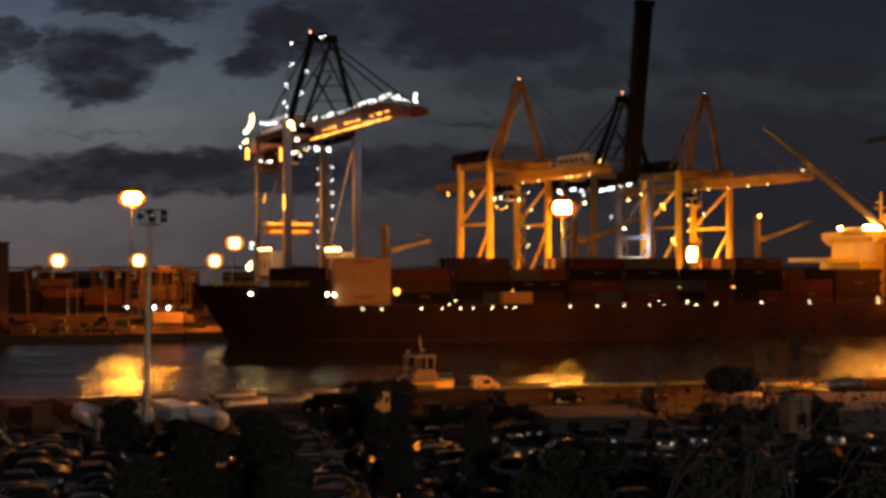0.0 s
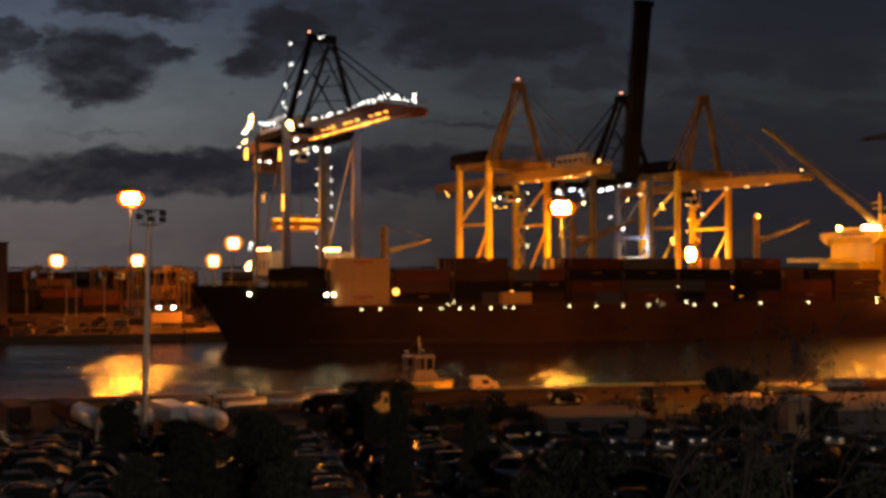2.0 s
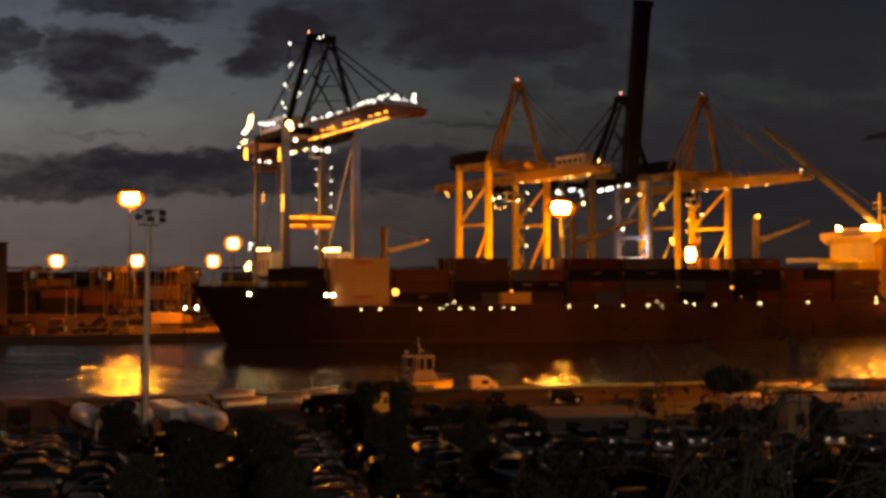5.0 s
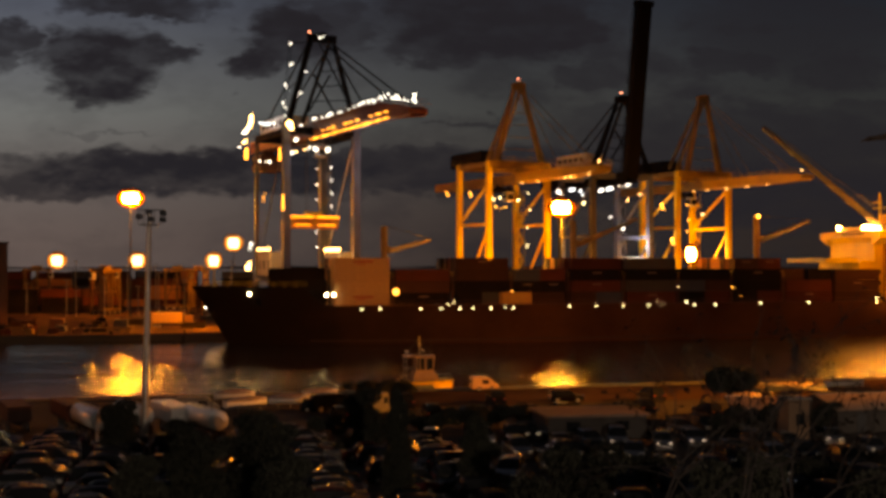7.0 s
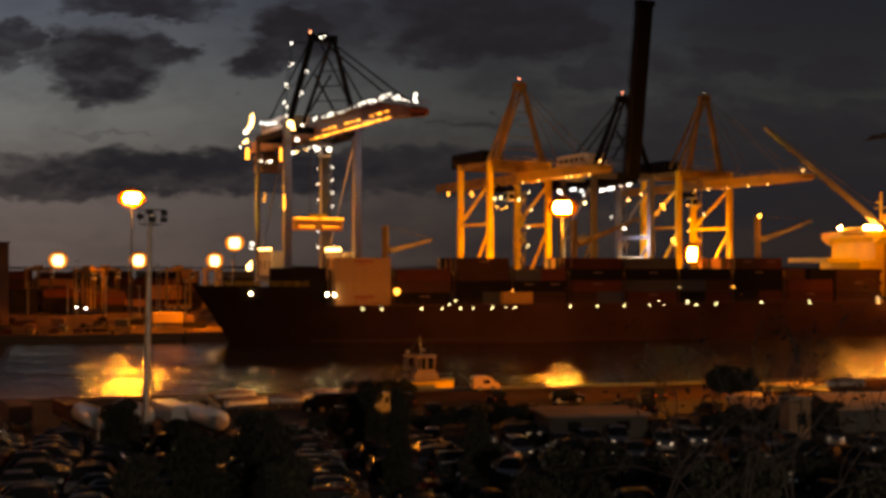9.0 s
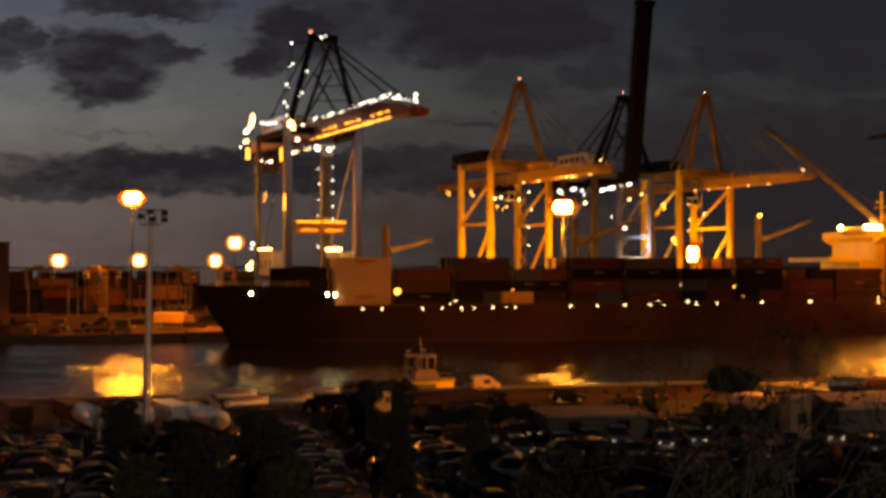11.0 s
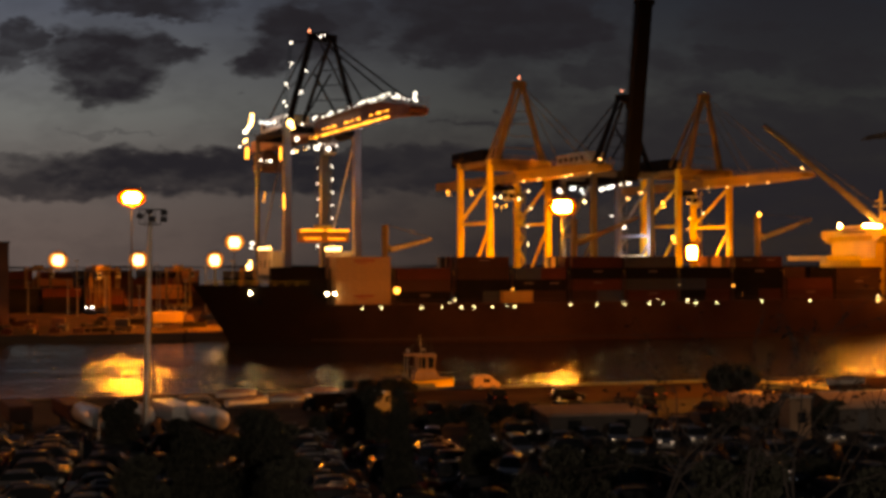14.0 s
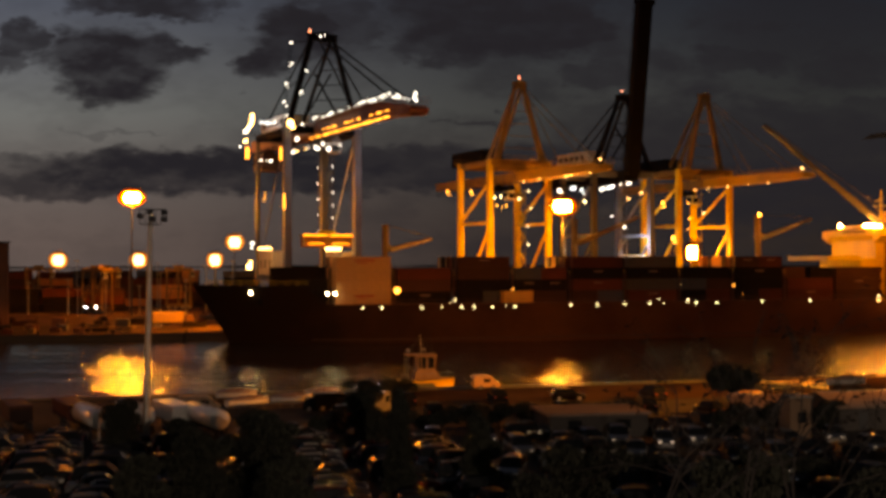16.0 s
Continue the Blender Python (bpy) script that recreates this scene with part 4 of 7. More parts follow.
for x, z, g, r in ((-3.6, 34.4, GREEN_GLOW, 0.36), (-1.6, 34.8, GREEN_GLOW, 0.36), (2.2, 34.2, GREEN_GLOW, 0.36), (4.4, 34.3, GREEN_GLOW, 0.38), (-2.9, 32.2, SODIUM_SMALL, 0.34), (0.2, 32.2, SODIUM_SMALL, 0.34), (-1.2, 31.6, SODIUM_SMALL, 0.2)):
    floodlight(c2, x, -1.0, z, g, r)
bm = mesh()
beam(bm, (-5.0, -0.8, 34.9), (5.6, -0.8, 34.9), 0.4, 0.3)
for x in (-4.0, 4.4):
    beam(bm, (x, -0.8, 35.0), (x * 0.6, -0.8, 38.0), 0.2, 0.2)
part("lamp_gantry", bm, BLACK_STEEL, c2)
for y, z in ((1.3, 36.7), (0.0, 31.6), (1.6, 26.6), (1.6, 21.4)):
    floodlight(c2, 9.0, y, z, GREEN_GLOW, 0.27)
floodlight(c2, 0, -8.5, 67.3, RED_GLOW, 0.26)
floodlight(c3, 0, -8.0, 66.1, RED_GLOW, 0.26)
floodlight(c4, 0, -8.5, 68.0, GREEN_GLOW, 0.12)
floodlight(c3, 0.3, -18.9, 90.6, WARM_WHITE, 0.26)
# work lights of the dark crane: cool floods on its portal, a few on its bracing
for x, z, g, r in ((-22.4, 36.5, WHITE_GLOW, 0.6), (-21.6, 35.9, WHITE_GLOW, 0.35), (-18.2, 37.1, COOL_GLOW, 0.6), (-17.2, 37.3, COOL_GLOW, 0.55), (-14.9, 36.9, COOL_GLOW, 0.5), (-14.2, 35.8, COOL_GLOW, 0.4), (-13.8, 33.5, GREEN_GLOW, 0.45),
                   (-8.2, 37.1, WHITE_GLOW, 0.5), (-7.4, 37.4, WHITE_GLOW, 0.55), (-5.6, 37.7, COOL_GLOW, 0.65), (-4.6, 38.0, COOL_GLOW, 0.65), (-3.8, 38.1, WHITE_GLOW, 0.4), (-1.4, 38.7, WHITE_GLOW, 0.36), (1.3, 39.1, WHITE_GLOW, 0.48), (2.2, 39.3, WHITE_GLOW, 0.36),
                   (0.0, 26.4, WHITE_GLOW, 0.5), (-4.6, 29.6, WHITE_GLOW, 0.28), (1.5, 34.7, WARM_WHITE, 0.34), (6.1, 36.5, WARM_WHITE, 0.3)):
    floodlight(c3, x, -8.9, z, g, r)
bm = mesh()
beam(bm, (-23.2, -8.4, 37.6), (-10.0, -8.4, 38.4), 0.5, 0.4)
beam(bm, (-23.2, -8.4, 37.6), (-10.0, -8.0, 33.0), 0.2, 0.2)
part("lamp_gantry", bm, BLACK_STEEL, c3)
for x, z, g, r in ((-16.0, 33.7, WARM_GLOW, 0.36), (-15.6, 32.6, SODIUM_SMALL, 0.4), (-12.2, 23.3, WARM_GLOW, 0.5), (-11.6, 22.2, SODIUM_SMALL, 0.45), (-6.6, 33.9, SODIUM_SMALL, 0.3), (-0.6, 31.1, GREEN_GLOW, 0.3), (-6.0, 29.3, SODIUM_SMALL, 0.4), (-6.4, 26.0, SODIUM_SMALL, 0.3)):
    floodlight(c4, x, -8.9, z, g, r)

# container on the spreader of the lit crane
bm = mesh()
box(bm, (0, 0, 0.25), (13.3, 1.0, 0.5))
for a in (-6.5, -2.6, 2.6, 6.5):
    box(bm, (a, 0, 0.25), (0.35, 2.5, 0.45))
box(bm, (0, 0, 1.1), (4.5, 1.6, 0.9), bevel=0.1)
spreader = finish("spreader", bm, YELLOW)
tagged(spreader, "yellow telescopic container spreader hanging on wire ropes", "spreader")
bm = mesh()
for a in (-1.8, 1.8):
    for b in (-0.7, 0.7):
        tube(bm, (a, b, 1.4), (a, b, 22.8), 0.05, n=5)
part("wire_rope", bm, ROPE, spreader)
for p, q, zz in ((-6.4, -3.4, 0.3), (-3.2, -0.4, 0.3), (0.5, 3.2, 0.3), (3.5, 6.4, 0.3), (-5.4, -1.2, -1.75), (0.9, 5.4, -1.75)):
    strip_lamp(spreader, (p, -1.5, zz), (q, -1.5, zz), SPREADER_STRIP, 0.16 if zz > 0 else 0.1)
bm = mesh()
for a in (-6.3, -0.4, 0.4, 6.3):
    beam(bm, (a, -1.36, 0.5), (a, -1.36, -2.0), 0.16, 0.1)
beam(bm, (-6.4, -1.36, -1.5), (6.4, -1.36, -1.5), 0.1, 0.14)
part("guide_frame", bm, YELLOW, spreader)


# ---------- containers ----------
_boxes = {}


def container(colour, m, label="", group="", lettering=False, length=12.19):
    """Corrugated steel box, 2.44 wide and 2.59 high: shell, frame, two doors."""
    key = (colour, length, lettering)
    words = {"white": "lamp-tinted white", "red": "oxide red", "brown": "dull brown", "blue": "dark blue", "grey": "weathered grey", "black": "almost black", "orange": "faded orange", "ochre": "faded ochre"}[colour]
    lab = label or words + " corrugated steel shipping container in a stack"
    if key in _boxes:
        o = copy_thing(_boxes[key], m)
        return tagged(o, lab, "container", group)
    mat = LIVERY[colour]
    t = thing("shipping_container", m, lab, "container", group)
    l, w, h = length / 2 - 0.08, 1.14, 2.45
    bm = mesh()
    n = int(length / 0.55)
    outline = []
    for s in (-1, 1):
        for k in range(n):
            for f, d in ((0.0, 0.0), (0.35, 0.0), (0.5, 0.06), (0.85, 0.06)):
                x = -l + 2 * l * (k + f) / n
                outline.append((x * -s, s * (w - d)))
    lo = [bm.verts.new((x, y, 0.12)) for x, y in outline]
    hi = [bm.verts.new((x, y, h)) for x, y in outline]
    for i in range(len(lo)):
        bm.faces.new((lo[i - 1], lo[i], hi[i], hi[i - 1]))
    bm.faces.new(hi)
    bm.faces.new(lo[::-1])
    part("shell", bm, mat, t)
    bm = mesh()
    L = length / 2
    for a in (-1, 1):
        for b in (-1, 1):
            box(bm, (a * (L - 0.08), b * 1.14, 1.295), (0.16, 0.16, 2.59))
        for z in (0.07, 2.52):
            box(bm, (a * (L - 0.08), 0, z), (0.15, 2.1, 0.13))
            box(bm, (0, a * 1.155, z), (length - 0.3, 0.12, 0.13))
    part("frame", bm, mat, t)
    for s in (-1, 1):
        bm = mesh()
        box(bm, (L - 0.02, s * 0.56, 1.3), (0.05, 1.06, 2.3))
        for q in (-0.25, 0.25):
            tube(bm, (L + 0.04, s * 0.56 + q, 0.2), (L + 0.04, s * 0.56 + q, 2.4), 0.03, n=5)
        part("door", bm, mat, t)
    if lettering:
        bm = mesh()
        box(bm, (0.2, -1.16, 1.75), (4.4 if colour == "white" else 2.2, 0.02, 0.42 if colour == "white" else 0.26))
        if colour == "white":
            box(bm, (-0.4, -1.16, 1.15), (2.2, 0.02, 0.2))
        part("lettering", bm, BAR if colour == "white" else CANVAS, t, "faded dark red lettering bars" if colour == "white" else "pale lettering bars")
    _boxes[key] = t
    return t


# orange livery stands in for the spreader lamps' light on the box
container("orange", pose(-40, 278, 26), "shipping container painted amber-lit orange, hanging under the spreader", length=12.6)
hung = _boxes.pop(("orange", 12.6, False))


# ---------- the moored container ship ----------
SHIP = pose(-55.5, 247.5, 0, rz=13)
BEAM = 22.0
LEN = 204.0
DZ = 7.6


def stem(z):
    """How far aft of the bow tip the stem stands at height z."""
    return 10.0 * (1 - max(0.0, min(1.0, (z + 4) / 17)) ** 1.15)


def half_breadth(a, z):
    """Half breadth of the hull a metres aft of the bow at height z."""
    f = max(0.0, min(1.0, (z + 4) / 17))
    start = stem(z)
    run = 46 - 16 * f
    s = max(0.0, min(1.0, (a - start) / run))
    b = BEAM / 2 * (1 - (1 - s) ** 2.2)
    if a > LEN - 26:
        q = (a - LEN + 26) / 26
        b *= 1 - (0.16 + 0.4 * (1 - f)) * q ** 2
    return max(b, 0.05)


def deck_height(a):
    if a < 24:
        return 12.9 - 0.03 * a
    if a < 29:
        return 12.2 - (a - 24) / 5 * (12.2 - DZ - 0.9)
    if a > 176:
        return DZ + 1.2
    return DZ + 0.9


ship = thing("container_ship", SHIP, "dark red container ship moored at the quay, loaded with stacks", "ship")
bm = mesh()
stations = [0, 0.6, 1.5, 3, 5, 7.5, 10, 13, 16, 20, 24, 25.5, 27, 29, 33, 38, 44, 52, 64, 80, 100, 120, 140, 160, 176, 176.5, 184, 192, 198, 202, LEN]
grid = []
for a in stations:
    top = deck_height(a)
    col = []
    for k in range(11):
        z = -2.0 + (top + 2.0) * (k / 10)
        q = max(a, 0) if a >= 24 else stem(z) + a * (24 - stem(z)) / 24
        col.append((q, half_breadth(q, z), z))
    grid.append(col)
for s in (-1, 1):
    V = [[bm.verts.new((q, s * b, z)) for q, b, z in col] for col in grid]
    for i in range(len(V) - 1):
        for k in range(10):
            f = bm.faces.new((V[i][k], V[i + 1][k], V[i + 1][k + 1], V[i][k + 1]))
            f.smooth = True
    if s < 0:
        P = V
    else:
        for k in range(10):
            bm.faces.new((P[-1][k], P[-1][k + 1], V[-1][k + 1], V[-1][k]))
            bm.faces.new((P[0][k], V[0][k], V[0][k + 1], P[0][k + 1]))
part("hull", bm, HULL, ship, "weathered dark red hull, dim light painted almost black at the flared bow")


def deck_piece(name, a0, a1, z, inset=0.25, n=14):
    bm = mesh()
    up, dn = [], []
    A = [a0 + (a1 - a0) * i / n for i in range(n + 1)]
    for s, seq in ((-1, A), (1, A[::-1])):
        for a in seq:
            b = s * max(0.02, half_breadth(a, z) - inset)
            up.append(bm.verts.new((a, b, z)))
            dn.append(bm.verts.new((a, b, z - 0.25)))
    bm.faces.new(up)
    bm.faces.new(dn[::-1])
    for i in range(len(up)):
        bm.faces.new((up[i - 1], dn[i - 1], dn[i], up[i]))
    return part(name, bm, DECK, ship)


deck_piece("forecastle_deck", 1.2, 24.5, 11.6)
deck_piece("main_deck", 25, LEN - 0.6, DZ)
bm = mesh()
box(bm, (24.6, 0, (11.6 + DZ) / 2), (0.3, 17.2, 11.6 - DZ))
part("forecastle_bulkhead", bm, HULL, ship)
# pale boot line along the water
bm = mesh()
lo, hi = ([bm.verts.new((a, -half_breadth(a, z) - 0.03, z)) for a in stations[11:-5]] for z in (0.7, 1.05))
for k in range(len(lo) - 1):
    bm.faces.new((lo[k], lo[k + 1], hi[k + 1], hi[k]))
part("boot_line", bm, surface("dull_red_boot_line", (0.03, 0.012, 0.01), 0.7), ship)
# windlass, bitts and foremast
bm = mesh()
for s in (-1, 1):
    tube(bm, (9, s * 1.2, 12.5), (9, s * 4.0, 12.5), 0.6, n=12)
    box(bm, (9, s * 2.6, 12.0), (2.0, 3.2, 0.7))
part("windlass", bm, BLACK_STEEL, ship)
bm = mesh()
tube(bm, (5, 0, 11.6), (5, 0, 17.6), 0.22, 0.1)
beam(bm, (5, -1.2, 16.2), (5, 1.2, 16.2), 0.15, 0.15)
part("foremast", bm, HOUSE, ship)
for s in (-1, 1):
    for k in range(9):
        a = 3 + 2.4 * k
        b = half_breadth(a, 12.7) - 0.15
        b2 = half_breadth(a + 2.4, 12.7) - 0.15
        bm = mesh()
        tube(bm, (0, 0, 0), (0, 0, 1.2), 0.05, n=5)
        part("rail_post", bm, HOUSE, ship).location = (a, s * b, 12.6)
        for z in (13.2, 13.76):
            bm = mesh()
            tube(bm, (a, s * b, z), (a + 2.4, s * b2, z), 0.04, n=5)
            part("bow_rail", bm, HOUSE, ship)
bm = mesh()
prism(bm, [(13.3, 8.6), (14.7, 8.6), (14.4, 10.0), (13.6, 10.0)], -8.2, -7.6)
tube(bm, (14, -8.4, 8.4), (14, -7.8, 10.4), 0.25)
part("anchor", bm, BLACK_STEEL, ship)
# hatch coamings under the stacks and rail along the deck edge
for k in range(9):
    a = 36.6 + 13.6 * k
    if a < 146:
        bm = mesh()
        box(bm, (a, 0, DZ + 0.55), (12.6, 19.0, 1.1), bevel=0.08)
        part("hatch_cover", bm, DECK, ship)
for s in (-1, 1):
    bm = mesh()
    for k in range(59):
        a = 30 + 2.5 * k
        b = half_breadth(a, DZ + 0.9) - 0.1
        tube(bm, (a, s * b, DZ + 0.8), (a, s * b, DZ + 1.95), 0.04, n=4)
    for z in (DZ + 1.4, DZ + 1.95):
        tube(bm, (34, s * 10.85, z), (176, s * 10.85, z), 0.035, n=4)
    part("deck_rail", bm, DECK, ship)
# deck lamps along the side, each on a short bracket
for a, dz, r in ((36.3, 0, 0.24), (40.5, 0, 0.26), (49.5, 0, 0.26), (54.1, 0, 0.24), (55.8, 0.9, 0.18), (57.2, 1.6, 0.24), (58.5, 0, 0.28), (61.5, 0, 0.24), (65.7, 0, 0.28), (69.0, 0.2, 0.14), (71.0, 0, 0.28), (84.3, 0.2, 0.27),
                 (90.7, 0.2, 0.27), (97.3, 0.3, 0.26), (103.6, 0.3, 0.26), (105.8, 1.3, 0.16), (107.2, 0.3, 0.14), (113.1, 1.0, 0.3), (115.3, 0.4, 0.26), (120.5, 0.4, 0.24), (132.2, 0.6, 0.28), (144.9, 0.7, 0.28), (163.4, 1.6, 0.28)):
    floodlight(ship, a, -11.15, DZ + 0.2 + dz, GREEN_GLOW, r * 0.85, "deck_lamp")
for a, z in ((12.3, 11.2), (28.6, 11.0), (30.2, 11.0)):
    floodlight(ship, a, -half_breadth(a, z) - 0.25, z, BOW_GLOW, 0.42, "deck_lamp")
floodlight(ship, 44.0, -10.9, 11.6, SODIUM_SMALL, 0.85, "deck_lamp")
floodlight(ship, 127.5, -10.2, 10.0, SODIUM_SMALL, 0.4, "deck_lamp")

# superstructure
bm = mesh()
box(bm, (170, 0, 13.0), (20, 18.0, 10.8), bevel=0.15)
house = part("deck_house", bm, HOUSE, ship, "cream deck house lit by orange lamps")
bm = mesh()
box(bm, (155.4, 0, 18.6), (9.2, 18, 1.1), bevel=0.1)
part("forward_house", bm, HOUSE, ship)
bm = mesh()
prism(bm, [(164, 18.4), (183, 18.4), (183, 25.8), (163, 25.8), (163, 24.2), (164, 23.0)], -9.6, 9.6)
br = part("bridge", bm, HOUSE, ship)
for s in (-1, 1):
    bm = mesh()
    vs = [bm.verts.new(p) for p in ((163.1, s * 9.5, 22.4), (170, s * 9.5, 22.4), (170, s * 9.5, 25.7), (163.1, s * 9.5, 25.7), (163.1, s * 13.0, 24.1), (170, s * 13.0, 24.1), (170, s * 13.0, 25.7), (163.1, s * 13.0, 25.7))]
    for f in ((0, 1, 2, 3), (4, 7, 6, 5), (0, 4, 5, 1), (3, 2, 6, 7), (0, 3, 7, 4), (1, 5, 6, 2)):
        bm.faces.new([vs[i] for i in f])
    part("bridge_wing", bm, HOUSE, ship)
bm = mesh()
box(bm, (163.6, -1.5, 26.5), (0.3, 15.0, 0.7), bevel=0.05)
for y in (-8.5, -4.0, 0.5, 5.5):
    box(bm, (163.6, y, 25.95), (0.2, 0.2, 0.5))
part("roof_screen", bm, HOUSE, ship, "low wind screen on the bridge roof")
for z in (10.2, 13.0, 15.8):
    for k in range(6):
        bm = mesh()
        box(bm, (163 + 2.6 * k, -9.02, z), (0.8, 0.08, 0.9))
        part("window", bm, GLASSY, house)
for k in range(7):
    bm = mesh()
    box(bm, (162.97, -6 + 1.4 * k, 25.2), (0.08, 1.0, 0.5))
    part("bridge_window", bm, GLASSY, br)
for k in range(6):
    bm = mesh()
    box(bm, (171.5 + 2.0 * k, -9.64, 24.6), (1.4, 0.08, 0.9))
    part("bridge_window", bm, GLASSY, br)
bm = mesh()
tube(bm, (172, 0, 25.7), (172, 0, 36), 0.4, 0.2)
beam(bm, (172, -3, 32), (172, 3, 32), 0.2, 0.2)
box(bm, (171.4, 0, 33.4), (0.3, 3.0, 0.3))
part("radar_mast", bm, HOUSE, ship)
bm = mesh()
prism(bm, [(182, DZ), (189, DZ), (188.4, 25), (182.6, 25.6)], -3, 3)
part("funnel", bm, HULL, ship, "dark red funnel")
bm = mesh()
for k in range(14):
    tube(bm, (164.2 + 1.4 * k, -9.3, 25.8), (164.2 + 1.4 * k, -9.3, 26.9), 0.04, n=4)
for z in (26.3, 26.9):
    tube(bm, (164, -9.3, z), (182.6, -9.3, z), 0.04, n=4)
part("bridge_rail", bm, HOUSE, ship)
for a, y, z, g, s in ((163.2, 4.6, 26.9, BRIDGE_GLOW, 0.55), (163.2, -6.4, 26.7, BRIDGE_GLOW, 0.55), (163.2, -7.8, 26.7, BRIDGE_GLOW, 0.6), (163.2, -9.4, 26.6, BRIDGE_GLOW, 0.55), (163.2, -11.0, 26.5, BRIDGE_GLOW, 0.5), (163.2, -12.4, 26.4, BRIDGE_GLOW, 0.4), (168.2, -11.2, 8.6, BRIDGE_GLOW, 0.5), (170.6, -11.2, 9.8, BRIDGE_GLOW, 0.5), (163.4, -11.2, 8.3, WARM_WHITE, 0.25)):
    floodlight(ship, a, y, z, g, s, "deck_lamp")


def deck_crane(a, y, top, slew, luff, length, lamp=False, foot=-3.0, paint=JIB_GREY):
    """Ship's own cargo crane: post, slewing cab, lattice jib and its ropes."""
    bm = mesh()
    tube(bm, (0, 0, DZ), (0, 0, top - 4), 0.8, 0.7, 14)
    pst = part("crane_post", bm, DULL_ORANGE, ship)
    pst.location = (a, y, 0)
    bm = mesh()
    box(bm, (0, 0, 0), (1.2, 1.4, 6.0), bevel=0.2)
    box(bm, (1.2, 0, -2.6), (1.2, 1.6, 1.6), bevel=0.15)
    cb = part("crane_house", bm, DIM_YELLOW, pst)
    cb.matrix_basis = pose(0, 0, top - 3, rz=slew)
    bm = mesh()
    r = radians(luff)
    e = Vector((length * math.cos(r), 0, length * math.sin(r) + foot))
    for s in (-1, 1):
        beam(bm, (0.8, s * 0.9, foot), e + Vector((0, s * 0.35, 0)), 0.3, 0.9, 0.25, 0.55)
    for k in range(9):
        q = (k + 0.5) / 9
        p = Vector((0.8, 0, foot)).lerp(e, q)
        w = 0.9 - 0.55 * q
        beam(bm, p + Vector((0, -w, 0)), p + Vector((0.8, w, 0.8 * math.tan(r))), 0.15, 0.15)
    jb = part("jib", bm, paint, pst)
    jb.matrix_basis = pose(0, 0, top - 3, rz=slew)
    bm = mesh()
    for s in (-0.3, 0.3):
        tube(bm, (0.4, s, 3), e + Vector((-0.3, s, 0.4)), 0.05, n=5)
    part("luffing_rope", bm, ROPE, pst).matrix_basis = pose(0, 0, top - 3, rz=slew)
    if lamp:
        floodlight(pst, 0, -1.0, top, WARM_GLOW, 0.45, "deck_lamp")


deck_crane(43.8, 3, 26.6, 48, 8, 21.5, paint=DIM_YELLOW)
deck_crane(90.2, 3, 28.2, 25, 17, 23.5, paint=DIM_YELLOW)
deck_crane(138.9, 3, 29.6, 22, 14, 22, True)
deck_crane(167.0, -9.6, 30.0, 180, 36, 41, foot=-0.6)

# stacks on deck, eight across
def joined_boxes(name, boxes, label):
    """Boxes too many or too hidden to tell apart: one object, each with its rails standing proud."""
    bm = mesh()
    for m, k in boxes:
        for c, s in (((0, 0, 1.295), (12.1, 2.36, 2.5)), ((0, -1.17, 0.07), (12.19, 0.1, 0.13)), ((0, -1.17, 2.52), (12.19, 0.1, 0.13)),
                     ((-6.0, -1.17, 1.3), (0.16, 0.1, 2.3)), ((6.0, -1.17, 1.3), (0.16, 0.1, 2.3))):
            vs = [bm.verts.new(m @ Vector((c[0] + i * s[0] / 2, c[1] + j * s[1] / 2, c[2] + q * s[2] / 2))) for i, j in ((-1, -1), (1, -1), (1, 1), (-1, 1)) for q in (-1, 1)]
            for f in ((0, 2, 4, 6), (7, 5, 3, 1), (0, 1, 3, 2), (2, 3, 5, 4), (4, 5, 7, 6), (6, 7, 1, 0)):
                bm.faces.new([vs[i] for i in f]).material_index = k
    ob = finish(name, bm, [LIVERY[c] for c in ("red", "brown", "orange", "grey", "black", "blue")])
    return tagged(ob, label, "containers", kind="stuff")


inner = []
rnd = random.Random(5)
tiers = [4, 3, 4, 3, 4, 4, 3, 4, 3]
shades = ["red", "brown", "black", "red", "blue", "brown", "grey", "black", "red"]
for bay in range(9):
    a = 36.6 + 13.6 * bay
    for row in range(8):
        n = tiers[bay] - (1 if rnd.random() < 0.25 and row > 0 else 0)
        for t in range(n):
            y = -8.75 + 2.5 * row
            lettered = False
            if bay == 0 and row < 3:
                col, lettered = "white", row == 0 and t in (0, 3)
            else:
                col = shades[rnd.randrange(9)]
            if row == 0 and bay > 0 and rnd.random() < 0.3:
                lettered = True
            if bay == 2 and row == 0:
                col = "black" if t < 2 else "brown"
                if t == 0:
                    container("black", SHIP @ pose(a - 3.06, y - 0.6, DZ + 1.1), "short almost black container in a deck stack", "containers on the ship", False, 6.06)
                    container("ochre", SHIP @ pose(a + 8.1, y - 0.75, DZ + 1.1), "short pale orange container lit on the deck", "containers on the ship", False, 6.9)
                    continue
            if row > 2:
                inner.append((SHIP @ pose(a, y - 0.6, DZ + 1.1 + 2.6 * t), rnd.randrange(6)))
                continue
            spot = SHIP @ pose(a, y - 0.6, DZ + 1.1 + 2.6 * t)
            if bay > 2 and row == 0 and rnd.random() < 0.55:
                for s in (-3.06, 3.06):
                    if t == n - 1 and rnd.random() < 0.2:
                        continue
                    container(rnd.choice(["red", "brown", "black", "black", "brown", "black", "blue"]), spot @ pose(s, 0, 0), "short corrugated steel container in a deck stack", "containers on the ship", rnd.random() < 0.3, 6.06)
                continue
            container(col, spot, group="containers on the ship", lettering=lettered)
